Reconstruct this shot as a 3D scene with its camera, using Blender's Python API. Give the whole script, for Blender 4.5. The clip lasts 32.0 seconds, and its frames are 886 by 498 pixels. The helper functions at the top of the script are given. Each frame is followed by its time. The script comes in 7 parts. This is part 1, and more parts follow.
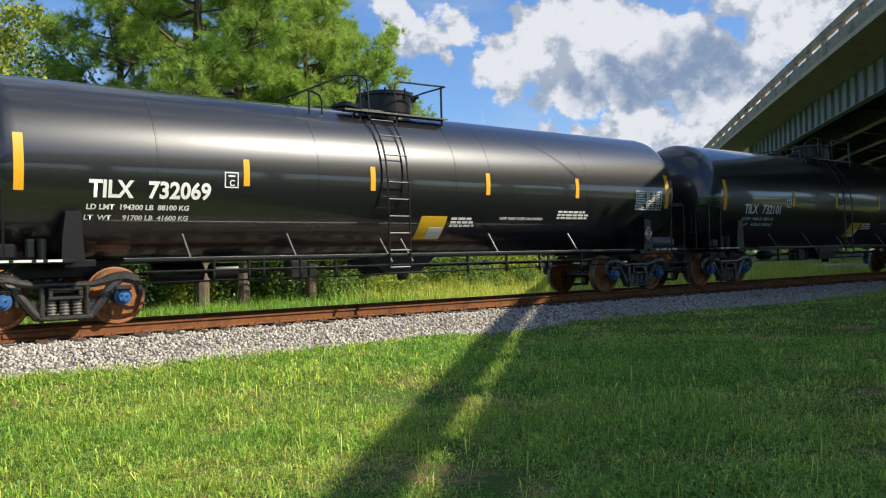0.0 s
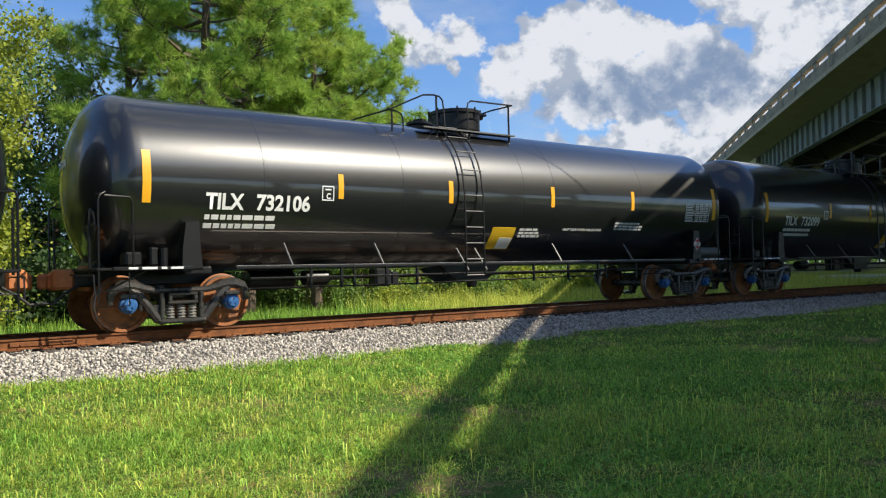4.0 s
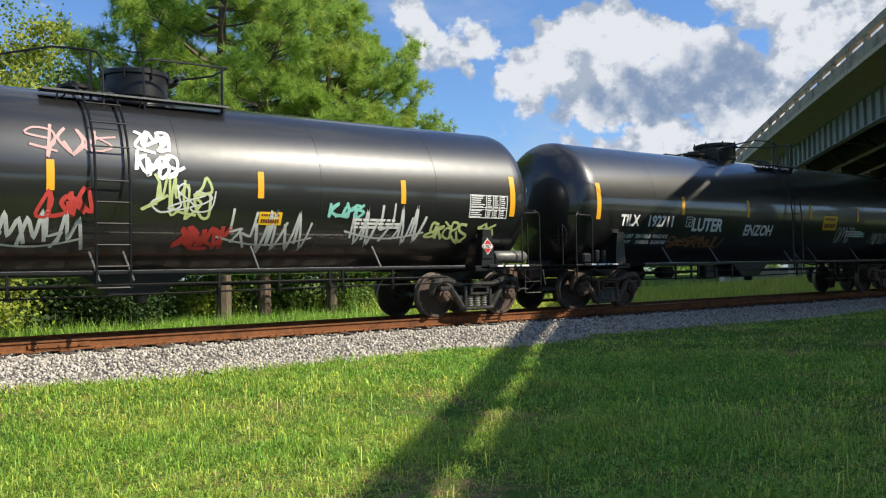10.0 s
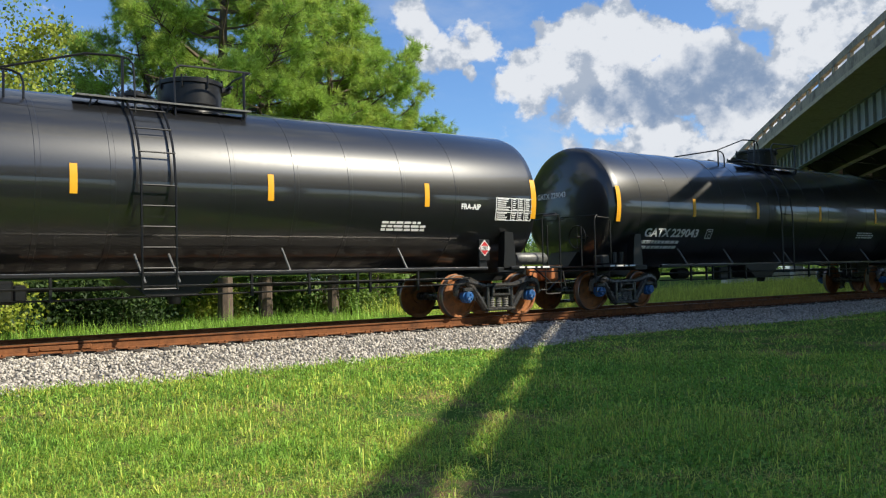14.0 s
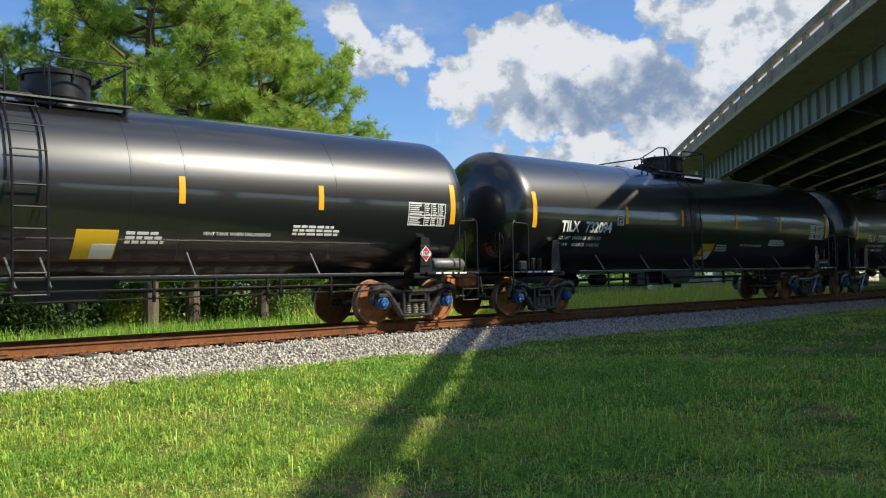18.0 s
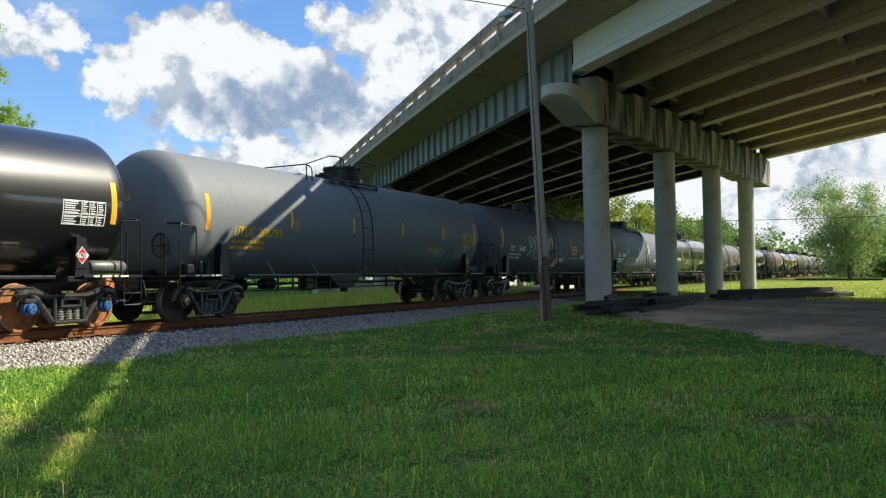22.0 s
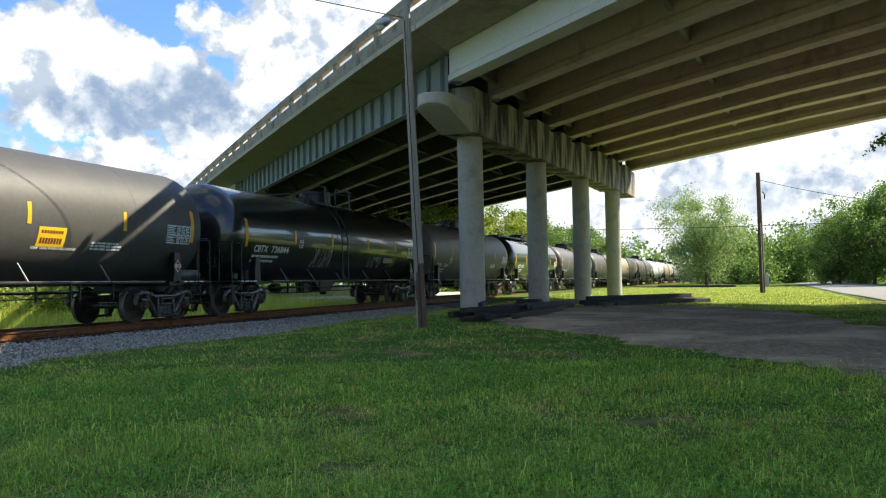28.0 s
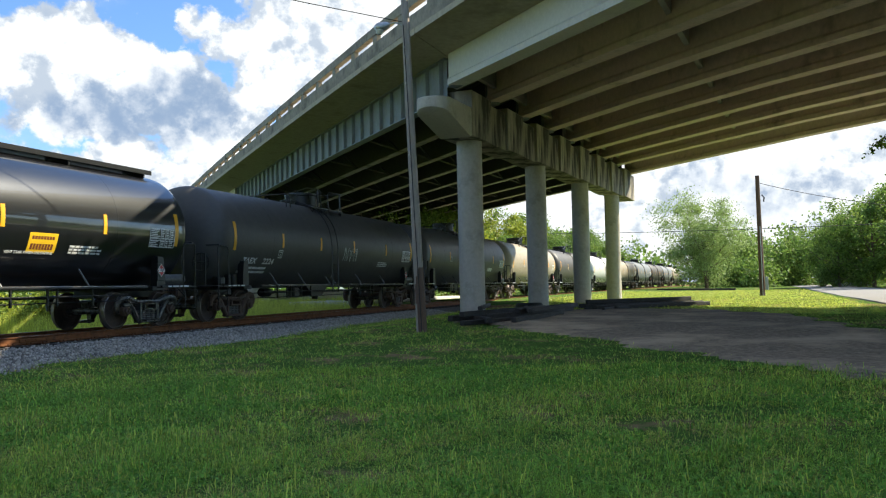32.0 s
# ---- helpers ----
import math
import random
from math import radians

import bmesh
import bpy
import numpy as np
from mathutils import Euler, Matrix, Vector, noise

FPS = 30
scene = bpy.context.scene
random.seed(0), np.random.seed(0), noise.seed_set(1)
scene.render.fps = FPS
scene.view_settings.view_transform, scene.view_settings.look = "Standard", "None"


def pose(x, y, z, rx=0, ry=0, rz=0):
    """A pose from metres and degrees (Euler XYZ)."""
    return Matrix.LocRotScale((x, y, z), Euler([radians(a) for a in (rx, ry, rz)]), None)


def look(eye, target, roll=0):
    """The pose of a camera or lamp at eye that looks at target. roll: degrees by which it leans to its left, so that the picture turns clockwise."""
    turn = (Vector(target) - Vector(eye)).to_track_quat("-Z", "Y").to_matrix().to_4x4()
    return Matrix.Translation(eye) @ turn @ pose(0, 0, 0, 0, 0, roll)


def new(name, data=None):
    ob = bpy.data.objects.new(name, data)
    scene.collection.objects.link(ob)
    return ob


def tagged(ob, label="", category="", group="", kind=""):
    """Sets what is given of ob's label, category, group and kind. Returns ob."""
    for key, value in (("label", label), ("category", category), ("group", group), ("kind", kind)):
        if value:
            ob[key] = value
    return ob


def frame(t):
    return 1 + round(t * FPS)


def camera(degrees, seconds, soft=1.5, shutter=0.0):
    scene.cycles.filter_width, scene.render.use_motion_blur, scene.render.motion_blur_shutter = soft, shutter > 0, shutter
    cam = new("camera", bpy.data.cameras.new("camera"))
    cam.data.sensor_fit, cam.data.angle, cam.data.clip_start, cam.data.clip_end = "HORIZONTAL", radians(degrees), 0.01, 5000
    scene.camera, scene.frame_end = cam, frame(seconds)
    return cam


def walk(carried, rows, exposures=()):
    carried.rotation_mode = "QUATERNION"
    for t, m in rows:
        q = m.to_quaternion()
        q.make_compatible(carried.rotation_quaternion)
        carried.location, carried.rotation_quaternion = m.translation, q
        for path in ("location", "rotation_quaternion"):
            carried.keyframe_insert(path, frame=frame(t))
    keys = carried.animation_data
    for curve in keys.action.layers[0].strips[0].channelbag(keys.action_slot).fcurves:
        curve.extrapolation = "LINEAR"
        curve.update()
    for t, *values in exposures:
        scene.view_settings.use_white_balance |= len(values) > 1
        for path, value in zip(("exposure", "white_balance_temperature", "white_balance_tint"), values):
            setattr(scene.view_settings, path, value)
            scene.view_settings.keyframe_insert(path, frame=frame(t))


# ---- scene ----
cam = camera(54.90, 32.0, soft=1.2)
EYE = (0.0, 0.0, 1.488)
PATH = [
    (0.0, pose(*EYE, 90.83, 1.52, -40.86)), (0.5, pose(*EYE, 90.85, 1.47, -40.75)),
    (1.0, pose(*EYE, 90.84, 1.41, -40.81)), (1.5, pose(*EYE, 90.92, 1.31, -40.81)),
    (2.0, pose(*EYE, 91.26, 1.29, -40.82)), (2.5, pose(*EYE, 91.37, 1.23, -40.81)),
    (3.0, pose(*EYE, 91.43, 1.26, -40.70)), (3.5, pose(*EYE, 91.48, 1.29, -40.61)),
    (5.5, pose(*EYE, 91.52, 1.47, -39.60)), (6.0, pose(*EYE, 91.54, 1.48, -39.30)),
    (6.5, pose(*EYE, 91.60, 1.46, -39.00)), (7.0, pose(*EYE, 91.60, 1.47, -38.69)),
    (7.5, pose(*EYE, 91.64, 1.44, -38.40)), (8.0, pose(*EYE, 91.67, 1.41, -38.45)),
    (8.5, pose(*EYE, 91.69, 1.34, -38.52)), (9.0, pose(*EYE, 91.68, 1.29, -38.39)),
    (9.5, pose(*EYE, 91.70, 1.33, -39.61)), (10.0, pose(*EYE, 91.73, 1.28, -39.46)),
    (10.5, pose(*EYE, 91.76, 1.34, -39.52)), (11.0, pose(*EYE, 91.76, 1.30, -39.86)),
    (11.5, pose(*EYE, 91.77, 1.32, -39.73)), (12.0, pose(*EYE, 91.79, 1.31, -39.61)),
    (12.5, pose(*EYE, 91.80, 1.35, -39.48)), (13.0, pose(*EYE, 91.76, 1.31, -39.39)),
    (13.5, pose(*EYE, 91.79, 1.35, -39.27)), (15.5, pose(*EYE, 92.15, 1.35, -39.98)),
    (16.0, pose(*EYE, 92.20, 1.39, -40.11)), (16.5, pose(*EYE, 92.22, 1.41, -40.99)),
    (17.0, pose(*EYE, 92.17, 1.37, -41.61)), (17.5, pose(*EYE, 92.15, 1.41, -42.56)),
    (18.0, pose(*EYE, 92.12, 1.22, -43.95)), (18.5, pose(*EYE, 92.11, 1.23, -46.14)),
    (19.0, pose(*EYE, 92.16, 1.25, -46.24)), (19.5, pose(*EYE, 92.13, 1.09, -49.09)),
    (20.0, pose(*EYE, 92.16, 0.98, -52.34)), (20.5, pose(*EYE, 92.12, 1.07, -56.73)),
    (21.0, pose(*EYE, 92.06, 1.13, -60.40)), (21.5, pose(*EYE, 92.01, 1.18, -63.24)),
    (22.0, pose(*EYE, 91.96, 1.05, -66.09)), (22.5, pose(*EYE, 91.93, 1.03, -69.85)),
    (23.0, pose(*EYE, 91.97, 1.43, -70.86)), (23.5, pose(*EYE, 91.98, 1.61, -72.00)),
    (24.0, pose(*EYE, 92.06, 1.46, -73.38)), (24.5, pose(*EYE, 92.05, 1.27, -73.59)),
    (25.0, pose(*EYE, 92.00, 1.12, -73.39)), (25.5, pose(*EYE, 91.98, 0.97, -73.29)),
    (27.5, pose(*EYE, 92.28, 1.00, -73.82)), (28.0, pose(*EYE, 92.27, 1.06, -74.41)),
    (28.5, pose(*EYE, 92.31, 1.09, -74.44)), (29.0, pose(*EYE, 92.35, 1.06, -74.44)),
    (29.5, pose(*EYE, 92.37, 1.11, -74.39)), (30.0, pose(*EYE, 92.39, 1.14, -74.35)),
    (30.5, pose(*EYE, 92.43, 1.23, -74.27)), (31.0, pose(*EYE, 92.45, 1.14, -74.33)),
    (31.5, pose(*EYE, 92.45, 1.14, -74.35)), (32.0, pose(*EYE, 92.53, 1.21, -74.43)),
]
EXPOSURES = [(0.0, 0.46, 6080, 11), (10.0, 0.46, 6060, 10), (19.0, 0.45, 6100, 9), (21.5, 0.58, 6200, 8), (23, 0.97, 6250, 7), (32.0, 1.00, 6250, 7)]
walk(cam, PATH, EXPOSURES)

# ---- light ----
SUN_AZ, SUN_EL = -52.5, 40.4      # degrees from +x, and above the horizon
world = bpy.data.worlds.new("world")
scene.world = world
world.use_nodes = True


def sky_nodes(w):
    nt = w.node_tree
    nt.nodes.clear()
    N, L = nt.nodes.new, nt.links.new

    def math_node(op, a, b=None, clamp=False):
        n = N("ShaderNodeMath")
        n.operation, n.use_clamp = op, clamp
        for i, v in enumerate((a, b)):
            if v is None:
                continue
            if isinstance(v, (int, float)):
                n.inputs[i].default_value = v
            else:
                L(v, n.inputs[i])
        return n.outputs[0]

    sky = N("ShaderNodeTexSky")
    sky.sky_type, sky.sun_disc = "NISHITA", False
    sky.sun_elevation = radians(SUN_EL)
    sky.sun_rotation = radians(90 - SUN_AZ)
    sky.air_density, sky.dust_density, sky.ozone_density = 1.0, 0.6, 2.2
    co = N("ShaderNodeTexCoord")
    way = co.outputs["Generated"]

    def noise_tex(scale, detail, rough, stretch, shift=(0, 0, 0)):
        mp = N("ShaderNodeMapping")
        mp.inputs["Location"].default_value = shift
        mp.inputs["Scale"].default_value = (1, 1, stretch)
        L(way, mp.inputs["Vector"])
        n = N("ShaderNodeTexNoise")
        n.inputs["Scale"].default_value, n.inputs["Detail"].default_value, n.inputs["Roughness"].default_value = scale, detail, rough
        L(mp.outputs[0], n.inputs["Vector"])
        return n.outputs["Fac"]

    def blobs(rows):
        """The highest of many rounded heaps; each row is azimuth, elevation, radius in degrees, height."""
        total = None
        for az, el, rad, gain in rows:
            d = N("ShaderNodeVectorMath")
            d.operation = "DOT_PRODUCT"
            a, e = radians(az), radians(el)
            d.inputs[1].default_value = (math.cos(a) * math.cos(e), math.sin(a) * math.cos(e), math.sin(e))
            L(stirred, d.inputs[0])
            m = N("ShaderNodeMapRange")
            m.inputs["From Min"].default_value, m.inputs["From Max"].default_value = math.cos(radians(rad)), 1.0
            m.inputs["To Max"].default_value = gain
            L(d.outputs["Value"], m.inputs["Value"])
            total = m.outputs[0] if total is None else math_node("MAXIMUM", total, m.outputs[0])
        return total

    def remap(v, lo, hi, a=0.0, b=1.0, smooth=True):
        m = N("ShaderNodeMapRange")
        if smooth:
            m.interpolation_type = "SMOOTHSTEP"
        m.inputs["From Min"].default_value, m.inputs["From Max"].default_value = lo, hi
        m.inputs["To Min"].default_value, m.inputs["To Max"].default_value = a, b
        L(v, m.inputs["Value"])
        return m.outputs[0]

    def blend(fac, a, b):
        x = N("ShaderNodeMixRGB")
        L(fac, x.inputs[0])
        for k, v in ((1, a), (2, b)):
            if isinstance(v, tuple):
                x.inputs[k].default_value = (*v, 1)
            else:
                L(v, x.inputs[k])
        return x.outputs[0]

    def signed(v, gain):
        return math_node("MULTIPLY", math_node("SUBTRACT", v, 0.5), gain)

    # the heaps' outlines are stirred a little
    stir = N("ShaderNodeTexNoise")
    stir.inputs["Scale"].default_value, stir.inputs["Detail"].default_value, stir.inputs["Roughness"].default_value = 15.0, 6.0, 0.6
    L(way, stir.inputs["Vector"])
    off = N("ShaderNodeVectorMath")
    off.operation = "MULTIPLY_ADD"
    L(stir.outputs["Color"], off.inputs[0])
    off.inputs[1].default_value, off.inputs[2].default_value = (0.075, 0.075, 0.055), (-0.0375, -0.0375, -0.0275)
    moved = N("ShaderNodeVectorMath")
    moved.operation = "ADD"
    L(way, moved.inputs[0])
    L(off.outputs[0], moved.inputs[1])
    bent = N("ShaderNodeVectorMath")
    bent.operation = "NORMALIZE"
    L(moved.outputs[0], bent.inputs[0])
    stirred = bent.outputs[0]

    field = blobs(CLOUD_SMALL + CLOUD_HEAD + CLOUD_BASE + CLOUD_RIGHT + CLOUD_LOW + CLOUD_ELSEWHERE)
    puffs = noise_tex(46.0, 9.0, 0.60, 1.15)
    lumps = noise_tex(17.0, 5.0, 0.55, 1.3)
    cover = math_node("ADD", field, math_node("ADD", signed(puffs, 1.05), signed(lumps, 0.8)))
    mask = remap(cover, 0.16, 0.52)
    # lit crests and shaded hollows: the height of the heaps against the height a little towards the light
    puffs_lit = noise_tex(46.0, 9.0, 0.60, 1.15, (0.10, -0.05, 0.22))
    lumps_lit = noise_tex(17.0, 5.0, 0.55, 1.3, (0.12, -0.05, 0.28))
    relief = math_node("ADD", math_node("MULTIPLY", math_node("SUBTRACT", puffs_lit, puffs), 1.5), math_node("MULTIPLY", math_node("SUBTRACT", lumps_lit, lumps), 2.4))
    grey = math_node("ADD", math_node("ADD", relief, remap(cover, 0.3, 1.1, 0.26, 0.0)), 0.0)
    body = blend(remap(grey, -0.06, 0.62), (6.4, 6.35, 6.3), (3.4, 3.75, 4.3))
    under = math_node("ADD", blobs(UNDERSIDES), math_node("ADD", signed(lumps, 1.3), math_node("MULTIPLY", relief, 0.45)))
    tint = blend(remap(under, 0.05, 0.95), body, (1.9, 2.5, 3.5))
    clear = N("ShaderNodeMixRGB")
    clear.blend_type = "MULTIPLY"
    clear.inputs[0].default_value, clear.inputs[2].default_value = 1.0, (0.84, 1.03, 1.26, 1)
    L(sky.outputs[0], clear.inputs[1])
    # thin veils of high haze soften the blue
    veil = blend(remap(noise_tex(5.0, 6.0, 0.6, 2.6), 0.45, 0.75, 0.0, 0.35), clear.outputs[0], (4.6, 5.0, 5.5))
    both = blend(mask, veil, tint)
    bg = N("ShaderNodeBackground")
    bg.inputs["Strength"].default_value = 0.092
    L(both, bg.inputs["Color"])
    out = N("ShaderNodeOutputWorld")
    L(bg.outputs[0], out.inputs["Surface"])


# clouds as heaps: azimuth, elevation, radius in degrees, height
CLOUD_SMALL = [(52.1, 16.4, 2.0, 0.85), (51.3, 14.7, 2.0, 0.8), (49.4, 14.9, 1.9, 0.75), (47.7, 15.7, 1.9, 0.8), (46.7, 15.4, 1.3, 0.6), (48.4, 13.4, 1.0, 0.7)]
CLOUD_HEAD = [(41.8, 15.8, 1.9, 1.0), (40.1, 15.9, 1.9, 1.1), (38.5, 15.8, 2.0, 1.1), (37.0, 15.4, 1.9, 1.1), (35.7, 15.1, 1.5, 1.0), (43.4, 15.9, 1.3, 0.8), (39.1, 14.0, 2.7, 1.2),
              (41.5, 14.0, 2.4, 1.1), (44.5, 13.4, 1.9, 0.9), (42.8, 13.2, 2.2, 1.0), (45.6, 12.6, 1.3, 0.7), (40.8, 12.1, 2.6, 1.0), (44.0, 11.8, 1.7, 0.75)]
CLOUD_BASE = [(34.6, 13.7, 2.4, 1.1), (32.8, 13.2, 2.6, 1.1), (31.1, 12.3, 2.4, 1.1), (29.4, 11.8, 1.9, 0.9), (35.3, 11.8, 2.6, 1.2), (32.5, 11.4, 2.6, 1.2), (30.5, 11.0, 2.2, 1.0), (37.5, 11.6, 2.6, 1.1),
              (39.7, 10.9, 2.1, 0.9), (36.5, 10.3, 2.0, 0.9), (42.0, 10.6, 1.5, 0.6)]
CLOUD_RIGHT = [(30.0, 16.0, 2.1, 0.75), (27.7, 15.4, 2.7, 0.9), (25.4, 14.7, 3.1, 1.0), (31.7, 16.8, 1.5, 0.7), (27.1, 13.1, 2.5, 1.0), (28.3, 11.8, 1.8, 1.0), (26.3, 17.5, 3.6, 1.0), (22.3, 17.7, 5.0, 1.1),
               (18.5, 20.2, 5.5, 1.1), (23.0, 12.0, 4.5, 1.0)]
CLOUD_LOW = [(37.2, 8.2, 2.0, 0.9), (35.1, 8.3, 2.2, 0.9), (34.0, 7.7, 1.7, 0.8), (39.4, 8.0, 1.3, 0.7), (31.2, 9.1, 2.8, 0.9), (28.5, 9.9, 2.6, 1.0), (31.3, 7.6, 2.6, 0.9), (41.6, 8.4, 1.4, 0.6),
             (41.3, 7.0, 2.0, 0.7), (38.4, 6.6, 2.4, 0.8), (33.0, 5.5, 4.0, 0.8), (27.0, 7.0, 4.0, 1.0)]
# after the first three: unseen clouds, added to tune the fill light
CLOUD_ELSEWHERE = [(5.0, 8.0, 13.0, 1.5), (-6.0, 7.0, 14.0, 1.5), (-16.0, 8.0, 13.0, 1.2), (120.0, 12.0, 10.0, 0.6), (150.0, 22.0, 14.0, 0.55), (195.0, 18.0, 15.0, 0.55), (75.0, 48.0, 18.0, 0.7), (110.0, 62.0, 20.0, 0.75),
                   (20.0, 70.0, 17.0, 0.7), (180.0, 55.0, 18.0, 0.7), (250.0, 24.0, 12.0, 0.5), (300.0, 62.0, 12.0, 0.5), (50.0, 33.0, 7.0, 0.6)]
# the last four grey the unseen overhead clouds for a bluer fill
UNDERSIDES = [(34.0, 13.2, 1.9, 0.8), (32.5, 12.1, 2.5, 0.9), (30.8, 11.6, 2.2, 0.8), (35.0, 11.9, 2.5, 0.85), (37.9, 11.9, 1.9, 0.62), (39.3, 10.9, 2.0, 0.75), (36.4, 10.5, 1.9, 0.75), (29.5, 11.4, 1.3, 0.5),
              (33.0, 10.6, 2.2, 0.7), (42.0, 10.7, 1.6, 0.5), (-1.0, 6.4, 1.7, 0.55), (-2.7, 5.8, 1.7, 0.55), (-4.7, 5.0, 1.9, 0.6), (-6.0, 4.7, 1.3, 0.5), (-7.4, 6.7, 1.7, 0.4), (-8.7, 5.8, 1.7, 0.4),
              (75.0, 46.0, 15.0, 0.8), (110.0, 60.0, 17.0, 0.8), (20.0, 68.0, 14.0, 0.8), (180.0, 52.0, 15.0, 0.8)]
sky_nodes(world)

sun = new("sun", bpy.data.lights.new("sun", "SUN"))
sun.data.energy, sun.data.angle, sun.data.color = 5.6, radians(0.53), (1.0, 0.885, 0.67)
_a, _e = radians(SUN_AZ), radians(SUN_EL)
sun.matrix_world = look((math.cos(_a) * math.cos(_e) * 60, math.sin(_a) * math.cos(_e) * 60, math.sin(_e) * 60), (0, 0, 0))


# ---- materials ----
def material(name, base, rough=0.6, metal=0.0, dark=None, grain=12.0, amount=0.5, stain=None, stain_scale=1.2, stain_at=(0.55, 0.75),
             bump=0.0, bump_scale=40.0, coat=0.0, coat_rough=0.1, vary=0.0, spec=0.5, island=False, rough_vary=0.1, stretch=(1, 1, 1), trans=0.0):
    """Grain between base and dark, stains of a second colour at a larger scale, fine relief."""
    m = bpy.data.materials.new(name)
    m.use_nodes = True
    nt = m.node_tree
    N, L = nt.nodes.new, nt.links.new
    bsdf = nt.nodes["Principled BSDF"]
    co = N("ShaderNodeTexCoord")
    mp = N("ShaderNodeMapping")
    mp.inputs["Scale"].default_value = stretch
    L(co.outputs["Object"], mp.inputs["Vector"])

    def noise_tex(scale, detail=5.0, rough_=0.6):
        n = N("ShaderNodeTexNoise")
        n.inputs["Scale"].default_value, n.inputs["Detail"].default_value, n.inputs["Roughness"].default_value = scale, detail, rough_
        L(mp.outputs[0], n.inputs["Vector"])
        return n.outputs["Fac"]

    def ramp(fac, lo, hi):
        r = N("ShaderNodeMapRange")
        r.inputs["From Min"].default_value, r.inputs["From Max"].default_value = lo, hi
        L(fac, r.inputs["Value"])
        return r.outputs[0]

    def mix(fac, a, b):
        x = N("ShaderNodeMixRGB")
        if isinstance(fac, float):
            x.inputs[0].default_value = fac
        else:
            L(fac, x.inputs[0])
        for i, v in ((1, a), (2, b)):
            if isinstance(v, tuple):
                x.inputs[i].default_value = (*v, 1)
            else:
                L(v, x.inputs[i])
        return x.outputs[0]

    dark = dark or tuple(c * 0.7 for c in base)
    fine = noise_tex(grain)
    col = mix(ramp(fine, 0.5 - amount / 2, 0.5 + amount / 2), dark, base)
    if stain:
        col = mix(ramp(noise_tex(stain_scale, 6.0, 0.65), *stain_at), col, stain)
    if vary or island:
        info = N("ShaderNodeNewGeometry").outputs["Random Per Island"] if island else N("ShaderNodeObjectInfo").outputs["Random"]
        hs = N("ShaderNodeHueSaturation")
        L(ramp_out(nt, info, 1 - vary, 1 + vary), hs.inputs["Value"])
        L(col, hs.inputs["Color"])
        col = hs.outputs[0]
    L(col, bsdf.inputs["Base Color"])
    rr = N("ShaderNodeMapRange")
    rr.inputs["To Min"].default_value, rr.inputs["To Max"].default_value = max(0.02, rough - rough_vary), min(1.0, rough + rough_vary)
    L(noise_tex(grain * 0.35), rr.inputs["Value"])
    L(rr.outputs[0], bsdf.inputs["Roughness"])
    bsdf.inputs["Metallic"].default_value = metal
    bsdf.inputs["Specular IOR Level"].default_value = spec
    bsdf.inputs["Coat Weight"].default_value, bsdf.inputs["Coat Roughness"].default_value = coat, coat_rough
    if bump:
        b = N("ShaderNodeBump")
        b.inputs["Strength"].default_value, b.inputs["Distance"].default_value = bump, 0.02
        L(noise_tex(bump_scale, 6.0, 0.65), b.inputs["Height"])
        L(b.outputs[0], bsdf.inputs["Normal"])
    if trans:
        t = N("ShaderNodeBsdfTranslucent")
        L(col, t.inputs["Color"])
        mx = N("ShaderNodeMixShader")
        mx.inputs[0].default_value = trans
        L(bsdf.outputs[0], mx.inputs[1])
        L(t.outputs[0], mx.inputs[2])
        L(mx.outputs[0], nt.nodes["Material Output"].inputs["Surface"])
    return m


def ramp_out(nt, fac, lo, hi):
    r = nt.nodes.new("ShaderNodeMapRange")
    r.inputs["To Min"].default_value, r.inputs["To Max"].default_value = lo, hi
    nt.links.new(fac, r.inputs["Value"])
    return r.outputs[0]


M = {}
M["black"] = material("black tank paint", (0.0068, 0.0072, 0.0084), 0.37, grain=30, dark=(0.0056, 0.0060, 0.0070), stain=(0.010, 0.0092, 0.0088), stain_scale=0.8, stain_at=(0.5, 0.95), rough_vary=0.03, coat=1.0, coat_rough=0.06, spec=0.5)
M["black_gloss"] = material("high-gloss black tank paint", (0.0060, 0.0066, 0.0080), 0.34, grain=30, dark=(0.0050, 0.0055, 0.0068), stain=(0.009, 0.009, 0.009), stain_scale=0.8, stain_at=(0.5, 0.95), rough_vary=0.03, coat=1.0, coat_rough=0.03, spec=0.4)
M["black_worn"] = material("weathered black tank paint", (0.0092, 0.0092, 0.0098), 0.40, grain=14, dark=(0.0070, 0.0070, 0.0076), stain=(0.017, 0.0155, 0.014), stain_scale=1.0, stain_at=(0.5, 0.95), rough_vary=0.05, coat=0.9, coat_rough=0.08, spec=0.5)
M["blueblack"] = material("matt blue-grey tank paint", (0.132, 0.144, 0.168), 0.62, grain=10, dark=(0.114, 0.124, 0.146), stain=(0.155, 0.158, 0.170), stain_scale=0.9, stain_at=(0.5, 0.95), spec=0.15)
M["grey"] = material("light grey tank paint", (0.185, 0.20, 0.215), 0.55, grain=9, dark=(0.158, 0.170, 0.184), stain=(0.125, 0.12, 0.112), stain_scale=1.1, stain_at=(0.56, 0.9), spec=0.2)
M["tan"] = material("dusty tan tank paint", (0.33, 0.28, 0.21), 0.55, grain=9, dark=(0.26, 0.22, 0.165), stain=(0.14, 0.11, 0.085), stain_scale=1.1, stain_at=(0.55, 0.9))
M["darkgrey"] = material("dusty dark grey tank paint", (0.082, 0.077, 0.072), 0.5, grain=9, dark=(0.064, 0.060, 0.056), stain=(0.092, 0.085, 0.078), stain_scale=1.0, stain_at=(0.5, 0.9), spec=0.35)
